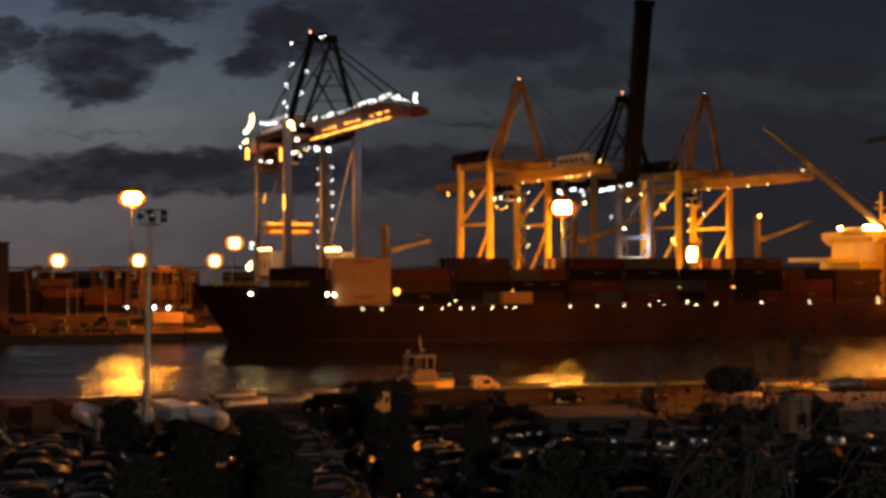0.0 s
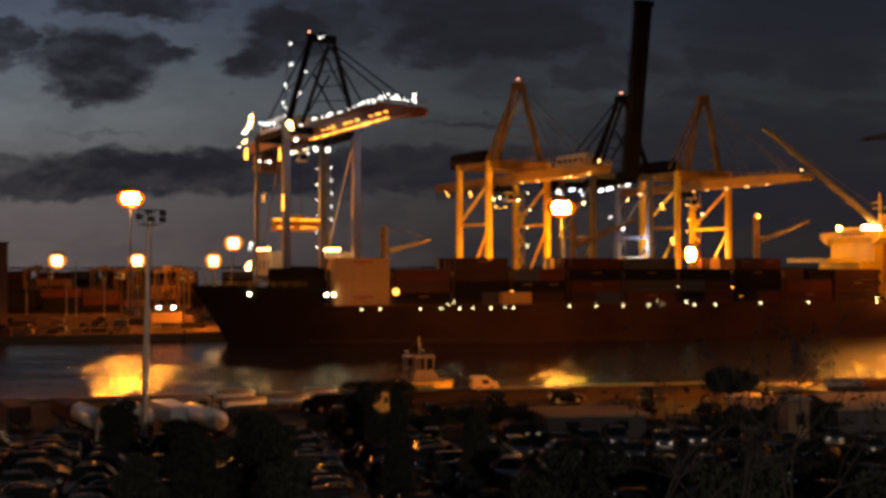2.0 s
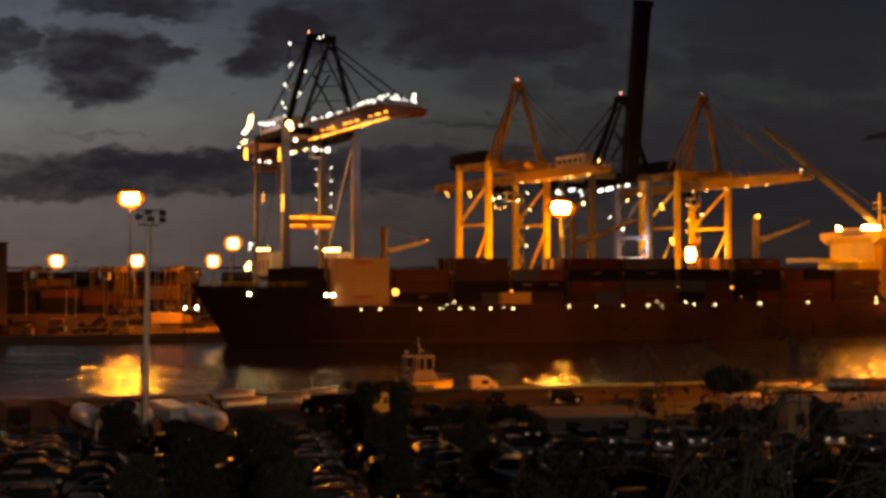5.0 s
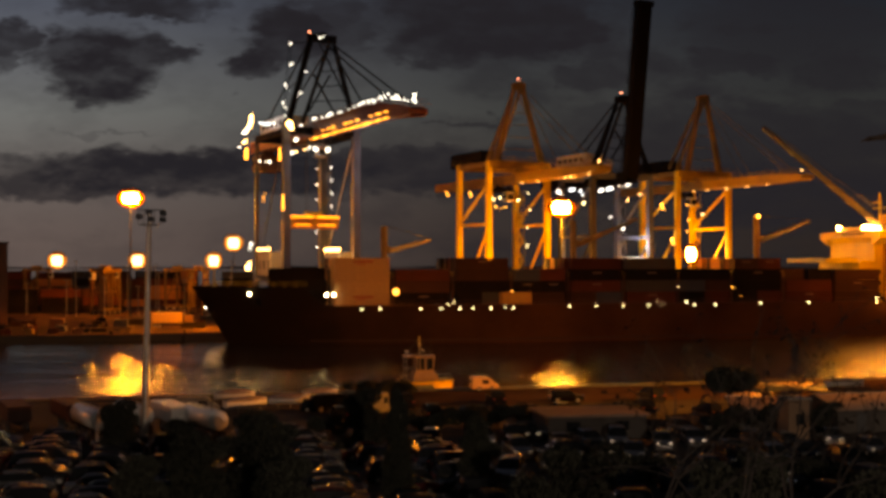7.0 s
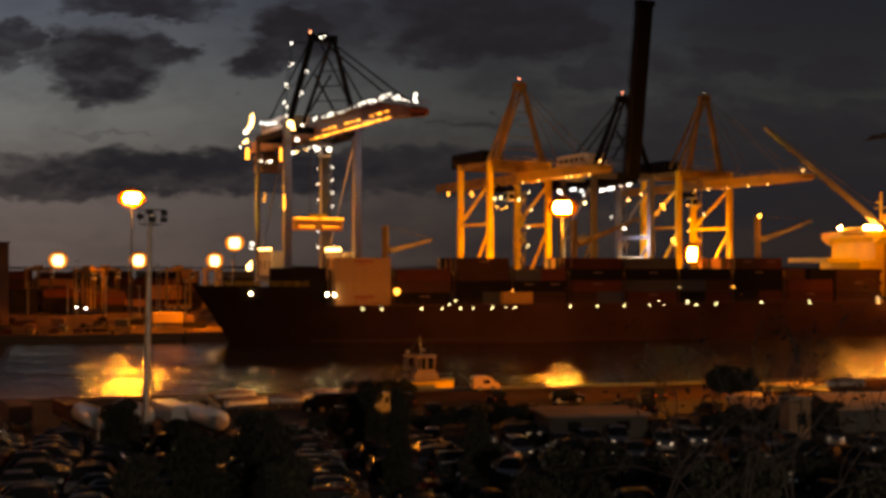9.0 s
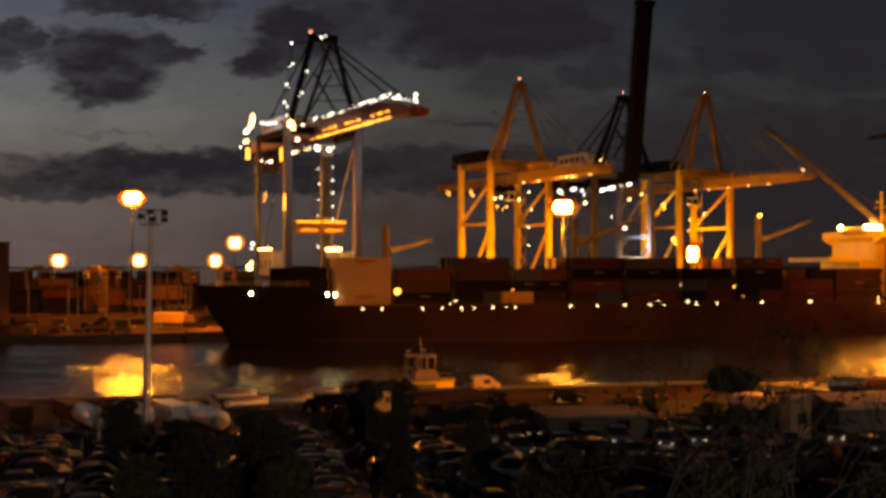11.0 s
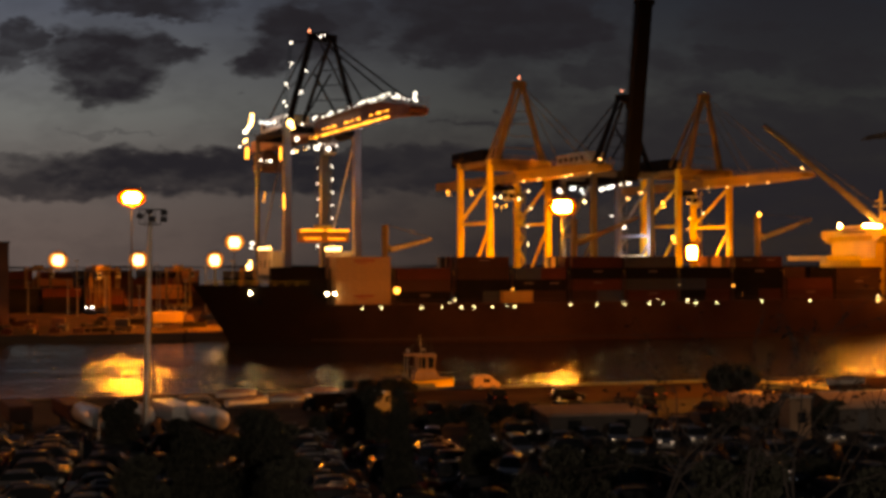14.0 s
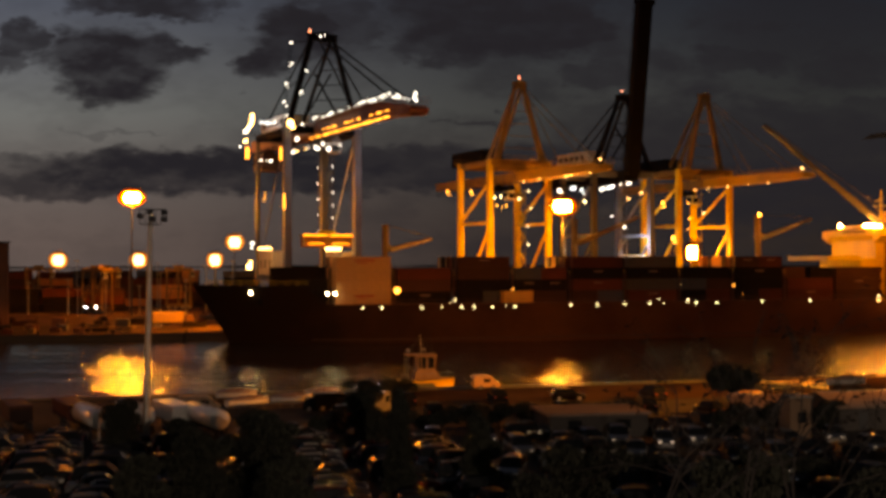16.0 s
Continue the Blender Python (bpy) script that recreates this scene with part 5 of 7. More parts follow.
# lashing bridges between the stacks
for bay in range(8):
    a = 43.4 + 13.6 * bay
    lb = None
    bm = mesh()
    for y in (-10.4, -5.2, 0, 5.2, 10.4):
        box(bm, (a, y, DZ + 3.6), (0.3, 0.3, 7.2))
    for z in (4.1, 7.2):
        box(bm, (a, 0, DZ + z), (0.7, 21.1, 0.16))
    lb = part("lashing_bridge", bm, DECK, ship)
    bm = mesh()
    tube(bm, (a, -10.5, DZ + 8.2), (a, 10.5, DZ + 8.2), 0.05, n=5)
    for y in (-10.4, 0, 10.4):
        tube(bm, (a, y, DZ + 7.2), (a, y, DZ + 8.2), 0.05, n=5)
    part("bridge_handrail", bm, HOUSE, lb)
for a, z, s in ((70.6, 11.7, 0.2), (111.4, 12.4, 0.12), (125, 12.2, 0.26)):
    floodlight(ship, a, -10.8, z, GREEN_GLOW if s < 0.2 else SODIUM_SMALL, s, "deck_lamp")
for a in (158.4, 175.6):
    for t in range(3):
        container(rnd.choice(["red", "brown", "black"]), SHIP @ pose(a, -9.35, DZ + 1.1 + 2.6 * t), group="containers on the ship", lettering=t == 1)
    bm = mesh()
    box(bm, (a, -9.35, DZ + 0.55), (12.3, 2.3, 1.1), bevel=0.05)
    part("hatch_cover", bm, DECK, ship)
for row, t in ((0, 0), (0, 1), (1, 0), (1, 1), (2, 2), (1, 2), (3, 0), (3, 1), (3, 2), (2, 0), (2, 1)):
    container("black", SHIP @ pose(23.2, -5.4 + 2.6 * row, 9.0 + 2.6 * t + (2.6 if t < 0 else 0)), group="containers on the ship", length=12.19)
joined_boxes("inner_containers", inner, "inner rows of containers on the ship's deck")


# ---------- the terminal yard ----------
def floodlight_mast(x, y, top, crown, count, lens, label, group="lit floodlight masts", glass=None, lean=0.0, base=QZ, thick=0.32, tiers=2, dish=AMBER_HALO, wide=1.12):
    """High mast: tapered pole on a base plate, ring platform, a wreath of luminaires."""
    th = thing("floodlight_mast", pose(x, y, base, ry=lean), label, "light mast", group)
    h = top - base
    bm = mesh()
    tube(bm, (0, 0, 0.1), (0, 0, h), thick, thick * 0.5, 12)
    part("pole", bm, DARK_STEEL, th)
    bm = mesh()
    box(bm, (0, 0, 0.12), (1.2, 1.2, 0.24), bevel=0.05)
    part("base_plate", bm, CONCRETE, th)
    bm = mesh()
    n = 18
    for k in range(n):
        a, b = 2 * math.pi * k / n, 2 * math.pi * (k + 1) / n
        for r, z in ((crown, h - 0.1), (crown, h + 0.5), (crown * 0.55, h - 0.1)):
            tube(bm, (r * math.cos(a), r * math.sin(a), z), (r * math.cos(b), r * math.sin(b), z), 0.06, n=5)
    for k in range(6):
        a = 2 * math.pi * k / 6
        tube(bm, (0, 0, h - 0.1), (crown * math.cos(a), crown * math.sin(a), h - 0.1), 0.06, n=5)
    part("ring_platform", bm, GALV, th)
    # wreath made larger than real lamps to stand in for bloom
    for tier in range(tiers):
        r = crown * (1.0 if tiers < 3 else math.sqrt(1 - ((tier - (tiers - 1) / 2) / (tiers / 2 + 0.2)) ** 2))
        for k in range(count):
            a = 2 * math.pi * (k + 0.5 * (tier % 2)) / count
            bm = mesh()
            c = (r * math.cos(a), r * math.sin(a), h + 0.1 - tier * lens * 1.05)
            box(bm, (0, 0, lens * 0.35), (lens * 0.9, lens * 0.9, lens * 0.3), mi=0)
            ball(bm, (0, 0, -lens * 0.05), lens * 0.55, 1, 10)
            lum = part("luminaire", bm, [BLACK_STEEL, glass or SODIUM_GLOW], th)
            lum.matrix_basis = pose(*c, rz=math.degrees(a))
    # added dish turned to the camera; its lit rim stands in for lens halo
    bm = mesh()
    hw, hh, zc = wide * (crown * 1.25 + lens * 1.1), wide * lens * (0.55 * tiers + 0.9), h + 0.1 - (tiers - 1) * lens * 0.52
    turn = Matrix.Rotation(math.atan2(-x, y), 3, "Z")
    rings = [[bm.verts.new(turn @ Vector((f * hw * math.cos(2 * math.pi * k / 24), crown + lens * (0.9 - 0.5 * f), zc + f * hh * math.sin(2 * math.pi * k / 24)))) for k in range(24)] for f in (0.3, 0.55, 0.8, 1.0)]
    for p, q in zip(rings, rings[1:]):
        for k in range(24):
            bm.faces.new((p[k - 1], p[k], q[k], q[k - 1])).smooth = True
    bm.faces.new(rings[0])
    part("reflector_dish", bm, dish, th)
    return th


floodlight_mast(-97.4, 350, 39.3, 2.2, 10, 1.05, "tall galvanised mast with a glowing orange sodium lamp crown", glass=SODIUM_MAIN, dish=DIM_HALO, tiers=3)
floodlight_mast(32.4, 303.5, 34.0, 2.0, 9, 1.0, "galvanised mast with a glowing sodium crown beside the cranes", dish=DIM_HALO, tiers=3)
floodlight_mast(78.7, 353.5, 22.2, 0.95, 10, 0.95, "short mast with a dazzling sodium lamp at a crane foot", dish=DIM_HALO, tiers=4)
for x, y, z, c in ((-206.4, 600, 21.4, 2.3), (-163.3, 600, 21.4, 2.2), (-122.4, 600, 21.2, 1.9), (-111.8, 600, 30.8, 2.4)):
    floodlight_mast(x, y, z, c + 0.1, 10, 1.35, "slim yard mast with a round glowing sodium lamp", glass=SODIUM_DIM, tiers=4)
# unseen masts added for the near-shore lights, all out of view
floodlight_mast(64.0, 128.0, 17.0, 0.9, 5, 0.7, "assumed out-of-view flood mast with sodium lamps on the near wharf", "near shore masts", glass=SODIUM_DIM)
floodlight_mast(58.0, 98.0, 16.0, 0.9, 5, 0.7, "added out-of-view mast with pale lamps beside the car park", "near shore masts", glass=WHITE_GLOW)
floodlight_mast(-75.0, 122.0, 17.0, 0.9, 5, 0.7, "added out-of-view flood mast with sodium lamps facing the basin", "near shore masts", glass=SODIUM_DIM)

floodlight_mast(20.0, -24.6, 25.0, 0.9, 5, 0.7, "added unseen mast with warm lamps behind the viewpoint", "near shore masts", glass=SODIUM_DIM, base=16.3)

# yard stacks
rnd = random.Random(11)
far_boxes = []
yard_cols = ["red", "brown", "black", "orange", "blue", "grey", "red", "black"]


def stack(x, y, n, rz=13.0, colours=None, far=False):
    for t in range(n):
        if far:
            far_boxes.append((pose(x, y, QZ + 2.6 * t, rz=rz), rnd.randrange(6)))
            continue
        container((colours or yard_cols)[rnd.randrange(len(colours or yard_cols))], pose(x, y, QZ + 2.6 * t, rz=rz), group="containers in the yard")


for i in range(3):
    for j in range(3 if i < 2 else 2):
        # mostly near-black: the shade on these front stacks is put into colour
        stack(-138 + 12.9 * i + rnd.uniform(-0.1, 0.1), 364.5 + 2.9 * i + 2.7 * j, rnd.choice([2, 3, 4, 3]), colours=["black", "red", "brown", "black", "black"])
for i in range(8):
    for j in range(3):
        stack(-172 + 13.2 * i, 412 + 3 * i + 2.7 * j, rnd.choice([2, 3, 5, 4, 3, 4]), colours=["red", "orange", "brown", "red", "black", "brown"], far=j > 0)
for i in range(6):
    for j in range(2):
        stack(-180 + 13.5 * i, 470 + 3.1 * i + 2.7 * j, rnd.choice([4, 5, 5]), far=True)
for i in range(4):
    stack(-70 + 13.1 * i, 400 + 3 * i, rnd.choice([2, 3, 3]), colours=["brown", "black", "red"])

joined_boxes("stacked_containers", far_boxes, "far red and brown container stacks in the yard")

# dark warehouse at the edge of the terminal
wh = thing("warehouse", pose(-129.3, 300, QZ, rz=25), "tall dark brown corrugated warehouse on the quay", "warehouse")
bm = mesh()
n = 26
pts = []
for k in range(n):
    for f, d in ((0, 0), (0.5, 0), (0.55, 0.12), (0.95, 0.12)):
        pts.append((-11.5 + 23 * (k + f) / n, -9 + d))
pts += [(11.5, 9), (-11.5, 9)]
lo, hi = ([bm.verts.new((x, y, z)) for x, y in pts] for z in (0, 21.6))
for i in range(len(lo)):
    bm.faces.new((lo[i - 1], lo[i], hi[i], hi[i - 1]))
bm.faces.new(hi)
part("warehouse_wall", bm, RUSTY, wh)
bm = mesh()
box(bm, (0, 0, 21.8), (23.6, 18.6, 0.5), bevel=0.1)
part("warehouse_roof", bm, DARK_STEEL, wh)
bm = mesh()
box(bm, (4, -9.06, 2.6), (5, 0.1, 5.2))
part("roller_door", bm, DARK_STEEL, wh)


def wheel(parent, x, y, z, r, w):
    bm = mesh()
    tube(bm, (0, -w / 2, 0), (0, w / 2, 0), r, n=14)
    t = part("wheel", bm, RUBBER, parent)
    t.location = (x, y, z)
    bm = mesh()
    tube(bm, (0, -w / 2 - 0.012, 0), (0, w / 2 + 0.012, 0), r * 0.6, n=10)
    part("rim", bm, GALV, t)
    return t


def headlamp(parent, x, y, z, size, glass=None):
    """A lamp whose lens looks along the thing's -y side only."""
    g = glass or WHITE_BRIGHT
    bm = mesh()
    box(bm, (0, 0.2, 0), (size * 1.25, 0.4, size * 1.25), mi=0)
    tube(bm, (0, -0.02, 0), (0, -0.06, 0), size / 2, n=12, mi=1)
    o = part("headlamp", bm, [BLACK_STEEL, g], parent)
    o.location = (x, y, z)
    return o


def straddle_carrier(label, lamp, lens=0.85):
    """Portal vehicle on eight wheels that carries a box between its legs."""
    th = thing("straddle_carrier", pose(0, 0, QZ), label, "straddle carrier", "straddle carriers")
    for s in (-1, 1):
        bm = mesh()
        box(bm, (0, s * 2.25, 1.5), (9.2, 0.6, 0.7), bevel=0.06)
        part("wheel_beam", bm, DIM_YELLOW, th)
        for k in range(4):
            wheel(th, -3.6 + 2.4 * k, s * 2.25, 0.8, 0.8, 0.5)
        for x in (-4.0, 0.0, 4.0):
            bm = mesh()
            beam(bm, (x, s * 2.25, 1.8), (x, s * 2.25, 13.6), 0.5, 0.6, 0.4, 0.45)
            part("leg", bm, DIM_YELLOW, th)
        bm = mesh()
        beam(bm, (-4.6, s * 2.25, 13.9), (4.6, s * 2.25, 13.9), 0.6, 0.8)
        part("top_beam", bm, DIM_YELLOW, th)
        bm = mesh()
        beam(bm, (-4.0, s * 2.25, 2.2), (0, s * 2.25, 13.4), 0.2, 0.2)
        part("brace", bm, DIM_YELLOW, th)
    for x in (-4, 4):
        bm = mesh()
        beam(bm, (x, -2.5, 14.2), (x, 2.5, 14.2), 0.6, 0.7)
        part("cross_beam", bm, DIM_YELLOW, th)
    bm = mesh()
    box(bm, (0, 0, 14.9), (3.4, 2.4, 1.2), bevel=0.1)
    part("engine_box", bm, DULL_ORANGE, th)
    bm = mesh()
    box(bm, (4.6, -1.6, 12.2), (1.6, 1.5, 2.0), bevel=0.12)
    cab = part("driver_cab", bm, CRANE_WHITE, th)
    bm = mesh()
    box(bm, (4.6, -2.38, 12.4), (1.2, 0.06, 1.2))
    box(bm, (5.43, -1.6, 12.4), (0.06, 1.1, 1.2))
    part("cab_window", bm, GLASSY, cab)
    bm = mesh()
    box(bm, (0, 0, 7.2), (8.4, 2.2, 0.4))
    part("lifting_frame", bm, DIM_YELLOW, th)
    for x in lamp:
        headlamp(th, x, -2.7, 2.2, lens)
    return th


carrier_a = straddle_carrier("tall yellow straddle carrier driving along with white lamps on", (-2.4, 2.4))
carrier_b = straddle_carrier("tall yellow straddle carrier turning between the stacks", (-2.3, 2.3), 0.6)

for x, y, r in ((-117.0, 388.0, 4), (-92.5, 391.0, 17), (-141.0, 390.0, 13)):
    parked = straddle_carrier("tall dark yellow straddle carrier parked before the stacks", ())
    parked.matrix_basis = pose(x, y, QZ, rz=r)

# truck with a white box on its trailer, parked on the apron
tk = thing("container_truck", pose(-69.6, 283.5, QZ, rz=13), "white box trailer truck parked at the quay edge", "truck")
bm = mesh()
box(bm, (0, 0, 2.55), (7.6, 2.44, 2.6), bevel=0.04)
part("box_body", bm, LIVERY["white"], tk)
bm = mesh()
box(bm, (0, 0, 1.05), (8.6, 1.2, 0.35))
part("chassis", bm, BLACK_STEEL, tk)
bm = mesh()
prism(bm, [(4.2, 0.7), (6.3, 0.7), (6.3, 2.0), (6.0, 3.1), (4.2, 3.2)], -1.2, 1.2)
part("cab", bm, RUSTY, tk, "dark brown driver cab")
bm = mesh()
box(bm, (6.22, 0, 2.45), (0.12, 2.0, 0.8))
part("windscreen", bm, GLASSY, tk)
for x in (-3.0, -1.8, 5.2):
    for s in (-1, 1):
        wheel(tk, x, s * 1.0, 0.5, 0.5, 0.35)
# cargo, bins and lashing gear along the apron
rnd = random.Random(3)
_cargo = {}


def cargo(kind, mat, m):
    """One of four sorts of goods that stand about on the apron."""
    key = (kind, mat.name)
    if key in _cargo:
        o = new(_cargo[key].name.split(".")[0], _cargo[key].data)
        o.matrix_basis = m
        return tagged(o, _cargo[key]["label"], _cargo[key]["category"], "goods on the apron")
    bm = mesh()
    if kind == "cargo_pallet":
        box(bm, (0, 0, 0.08), (2.4, 1.6, 0.16))
        for q in range(3):
            box(bm, (-0.8 + q * 0.8, 0, 0.65 + 0.12 * (q % 2)), (0.72, 1.4, 1.0 + 0.24 * (q % 2)), bevel=0.05)
    elif kind == "lashing_bin":
        box(bm, (0, 0, 0.15), (5.8, 2.2, 0.3))
        for a in (-2.8, 2.8):
            for b in (-1.0, 1.0):
                box(bm, (a, b, 1.2), (0.2, 0.2, 1.9))
        for b in (-1.05, 1.05):
            box(bm, (0, b, 0.75), (5.6, 0.08, 0.9))
        box(bm, (-0.7, 0, 0.9), (3.6, 1.8, 1.25), bevel=0.12)
        box(bm, (1.9, 0, 0.7), (1.2, 1.6, 0.85), bevel=0.1)
    elif kind == "chassis_trailer":
        for b in (-0.5, 0.5):
            box(bm, (0, b, 1.15), (11.5, 0.22, 0.35))
        for a in (-5.6, -2, 2, 5.6):
            box(bm, (a, 0, 1.25), (0.3, 2.4, 0.2))
        for a in (3.2, 4.5):
            for b in (-1.0, 1.0):
                tube(bm, (a, b - 0.18, 0.5), (a, b + 0.18, 0.5), 0.5, n=10)
        for b in (-0.6, 0.6):
            box(bm, (-4.2, b, 0.5), (0.16, 0.16, 1.0))
    else:
        box(bm, (0, 0, 1.25), (3.2, 2.2, 2.3), bevel=0.06)
        prism(bm, [(-1.7, 2.4), (1.7, 2.4), (1.4, 2.75), (-1.4, 2.75)], -1.2, 1.2)
        box(bm, (0, 0, 0.08), (3.3, 2.3, 0.16))
        box(bm, (0.5, -1.13, 1.2), (0.9, 0.06, 1.9))
    o = finish(kind, bm, mat)
    o.matrix_basis = m
    words = {"cargo_pallet": "loaded cargo pallet standing on the quay apron", "lashing_bin": "open steel bin of lashing rods on the quay",
             "chassis_trailer": "empty container chassis trailer parked on the quay", "tool_hut": "small painted steel hut on the quay apron"}
    tagged(o, words[kind], kind.replace("_", " "), "goods on the apron")
    _cargo[key] = o
    return o


CLUTTER_MATS = [RUSTY, BLACK_STEEL, DARK_STEEL, DULL_ORANGE, LIVERY["red"], LIVERY["brown"], LIVERY["black"], BLACK_STEEL]
KINDS = ["cargo_pallet", "lashing_bin", "chassis_trailer", "tool_hut", "cargo_pallet", "lashing_bin"]
for row, (near, step) in enumerate(((4, 5.2), (13, 6.5), (24, 8.0), (40, 9.0), (58, 10.0))):
    for k in range(18):
        x = -136 + step * k + rnd.uniform(-1.5, 1.5)
        if x > -62 or rnd.random() < 0.15 or (row < 2 and abs(x + 69.6) < 8):
            continue
        y = shore(x, Q0) + near + rnd.uniform(0, 4)
        if 352 < y < 372 and x > -116:
            continue
        if row < 2 and x < -112 and y > 282:
            continue
        cargo(KINDS[rnd.randrange(6)], CLUTTER_MATS[rnd.randrange(8)], pose(x, y, QZ, rz=13 + rnd.choice([0, 0, 90, 180]) + rnd.uniform(-8, 8)))


def yard_pole(x, y, h):
    """Slim lamp pole without light, standing among the stacks."""
    th = thing("yard_pole", pose(x, y, QZ), "slim unlit steel pole between the stacks", "pole", "yard poles")
    bm = mesh()
    tube(bm, (0, 0, 0), (0, 0, h), 0.2, 0.12, 8)
    part("post", bm, GALV, th)
    bm = mesh()
    beam(bm, (-0.9, 0, h), (0.9, 0, h), 0.3, 0.25)
    part("cross_arm", bm, GALV, th)


for x, y, h in ((-104, 345, 12), (-95.5, 352, 9), (-86, 340, 13.5), (-78, 368, 15), (-118, 352, 11), (-70, 372, 17), (-110, 392, 15), (-101, 395, 16), (-126, 385, 17), (-132, 356, 10), (-113, 346, 8), (-81, 352, 11), (-66, 350, 12)):
    yard_pole(x, y, h)
for k in range(12):
    x = -124 + 16 * k
    bm = mesh()
    tube(bm, (0, 0, 0), (0, 0, 0.55), 0.28, 0.22, 10)
    tube(bm, (0, 0, 0.55), (0, 0, 0.75), 0.38, 0.34, 10)
    o = finish("bollard", bm, BLACK_STEEL)
    o.location = (x, shore(x, Q0) + 1.0, QZ)
    tagged(o, "black cast iron mooring bollard on the quay edge", "bollard", "quay bollards")


# ---------- the near wharf ----------
GZ = 1.5
# wheelhouse paint carries the warm tint of the wharf lamps
BOAT_TINTED = surface("weathered_cream_boat_paint", (0.42, 0.24, 0.1), 0.5, 0, 4, 0.4)
# pilot boat at the near wharf
bt = thing("pilot_boat", pose(-2.3, shore(-1.9, N0) + 3.6, 0.1, rz=13) @ Matrix.Diagonal((0.88, 1.0, 1.0, 1)), "small work boat, hull tinted lamp-orange, with a pale wheelhouse at the wharf", "boat")
bm = mesh()
st = [(-4.2, 1.2), (-4.0, 1.35), (-2.0, 1.5), (0.5, 1.5), (2.4, 1.2), (3.6, 0.65), (4.4, 0.05)]
for s in (-1, 1):
    V = [[bm.verts.new((x + (0.0 if z > 1 else -0.25 * (x > 2)), s * b * f, z + (0.25 * max(0, x) / 4.4 if z > 1 else 0)))
          for f, z in ((0.5, -0.5), (0.9, 0.6), (1.0, 2.3))] for x, b in st]
    for i in range(len(V) - 1):
        for k in range(2):
            bm.faces.new((V[i][k], V[i + 1][k], V[i + 1][k + 1], V[i][k + 1])).smooth = True
    if s < 0:
        P = V
for i in range(len(V) - 1):
    bm.faces.new((P[i][2], P[i + 1][2], V[i + 1][2], V[i][2]))
bm.faces.new((P[0][0], P[0][1], P[0][2], V[0][2], V[0][1], V[0][0]))
# white hull given orange paint in place of sodium light
part("hull", bm, surface("orange_boat_paint", (0.9, 0.52, 0.08), 0.4, 0, 3, 0.3), bt, "hull with the lamps' orange put into its paint")
bm = mesh()
for x0, x1 in zip(st, st[1:]):
    beam(bm, (x0[0], -x0[1] - 0.02, 2.38), (x1[0], -x1[1] - 0.02, 2.38 + 0.2 * max(0, x1[0]) / 4.4), 0.14, 0.12)
part("rubbing_strake", bm, RUBBER, bt)
bm = mesh()
prism(bm, [(-1.9, 2.3), (2.0, 2.3), (1.4, 3.5), (-1.9, 3.5)], -1.15, 1.15)
part("cabin", bm, BOAT_TINTED, bt)
bm = mesh()
prism(bm, [(-1.5, 3.5), (1.1, 3.5), (1.3, 5.5), (-1.5, 5.5)], -1.0, 1.0)
whs = part("wheelhouse", bm, BOAT_TINTED, bt)
for x, w in ((-1.2, 0.3), (-0.55, 0.62), (0.55, 0.95)):
    bm = mesh()
    box(bm, (x, -1.02, 4.6), (w, 0.05, 1.5))
    part("window", bm, GLASSY, whs)
bm = mesh()
box(bm, (-0.9, 0, 5.6), (4.6, 2.3, 0.14), bevel=0.05)
part("roof", bm, BOAT_TINTED, bt)
bm = mesh()
for y in (-1.0, 1.0):
    tube(bm, (-3.0, y, 2.3), (-3.0, y, 5.55), 0.05, n=6)
    tube(bm, (-3.0, y, 4.0), (-1.5, y, 4.0), 0.035, n=5)
part("awning_post", bm, GALV, bt)
bm = mesh()
box(bm, (-2.9, -0.6, 6.2), (0.5, 0.3, 0.45), bevel=0.08)
tube(bm, (-2.9, -0.6, 5.6), (-2.9, -0.6, 6.1), 0.05, n=6)
part("searchlight", bm, GALV, bt)
bm = mesh()
tube(bm, (0.9, 0.3, 5.6), (0.95, 0.3, 7.6), 0.03, n=5)
tube(bm, (-1.9, 0.5, 5.6), (-2.0, 0.5, 7.0), 0.03, n=5)
for p in ((-3.1, -0.9, 5.6), (1.3, -0.9, 5.6), (-3.1, 0.9, 5.6), (1.3, 0.9, 5.6)):
    tube(bm, (-0.9, 0, 7.9), p, 0.02, n=4)
part("aerial", bm, ROPE, bt)
bm = mesh()
tube(bm, (-0.7, 0, 5.6), (-0.9, 0, 8.2), 0.09, 0.05)
beam(bm, (-0.8, -0.9, 7.0), (-0.8, 0.9, 7.0), 0.08, 0.08)
box(bm, (-0.3, 0, 6.3), (0.2, 1.5, 0.2))
part("mast", bm, GALV, bt)
bm = mesh()
for k in range(8):
    x = -4 + 1.0 * k
    b = 1.3 if x < 2 else 0.8
    tube(bm, (x, -b, 2.3), (x, -b, 3.2), 0.03, n=4)
    tube(bm, (x, -b, 3.2), (x + 1, -(1.3 if x + 1 < 2 else 0.7), 3.2), 0.03, n=4)
part("rail", bm, GALV, bt)


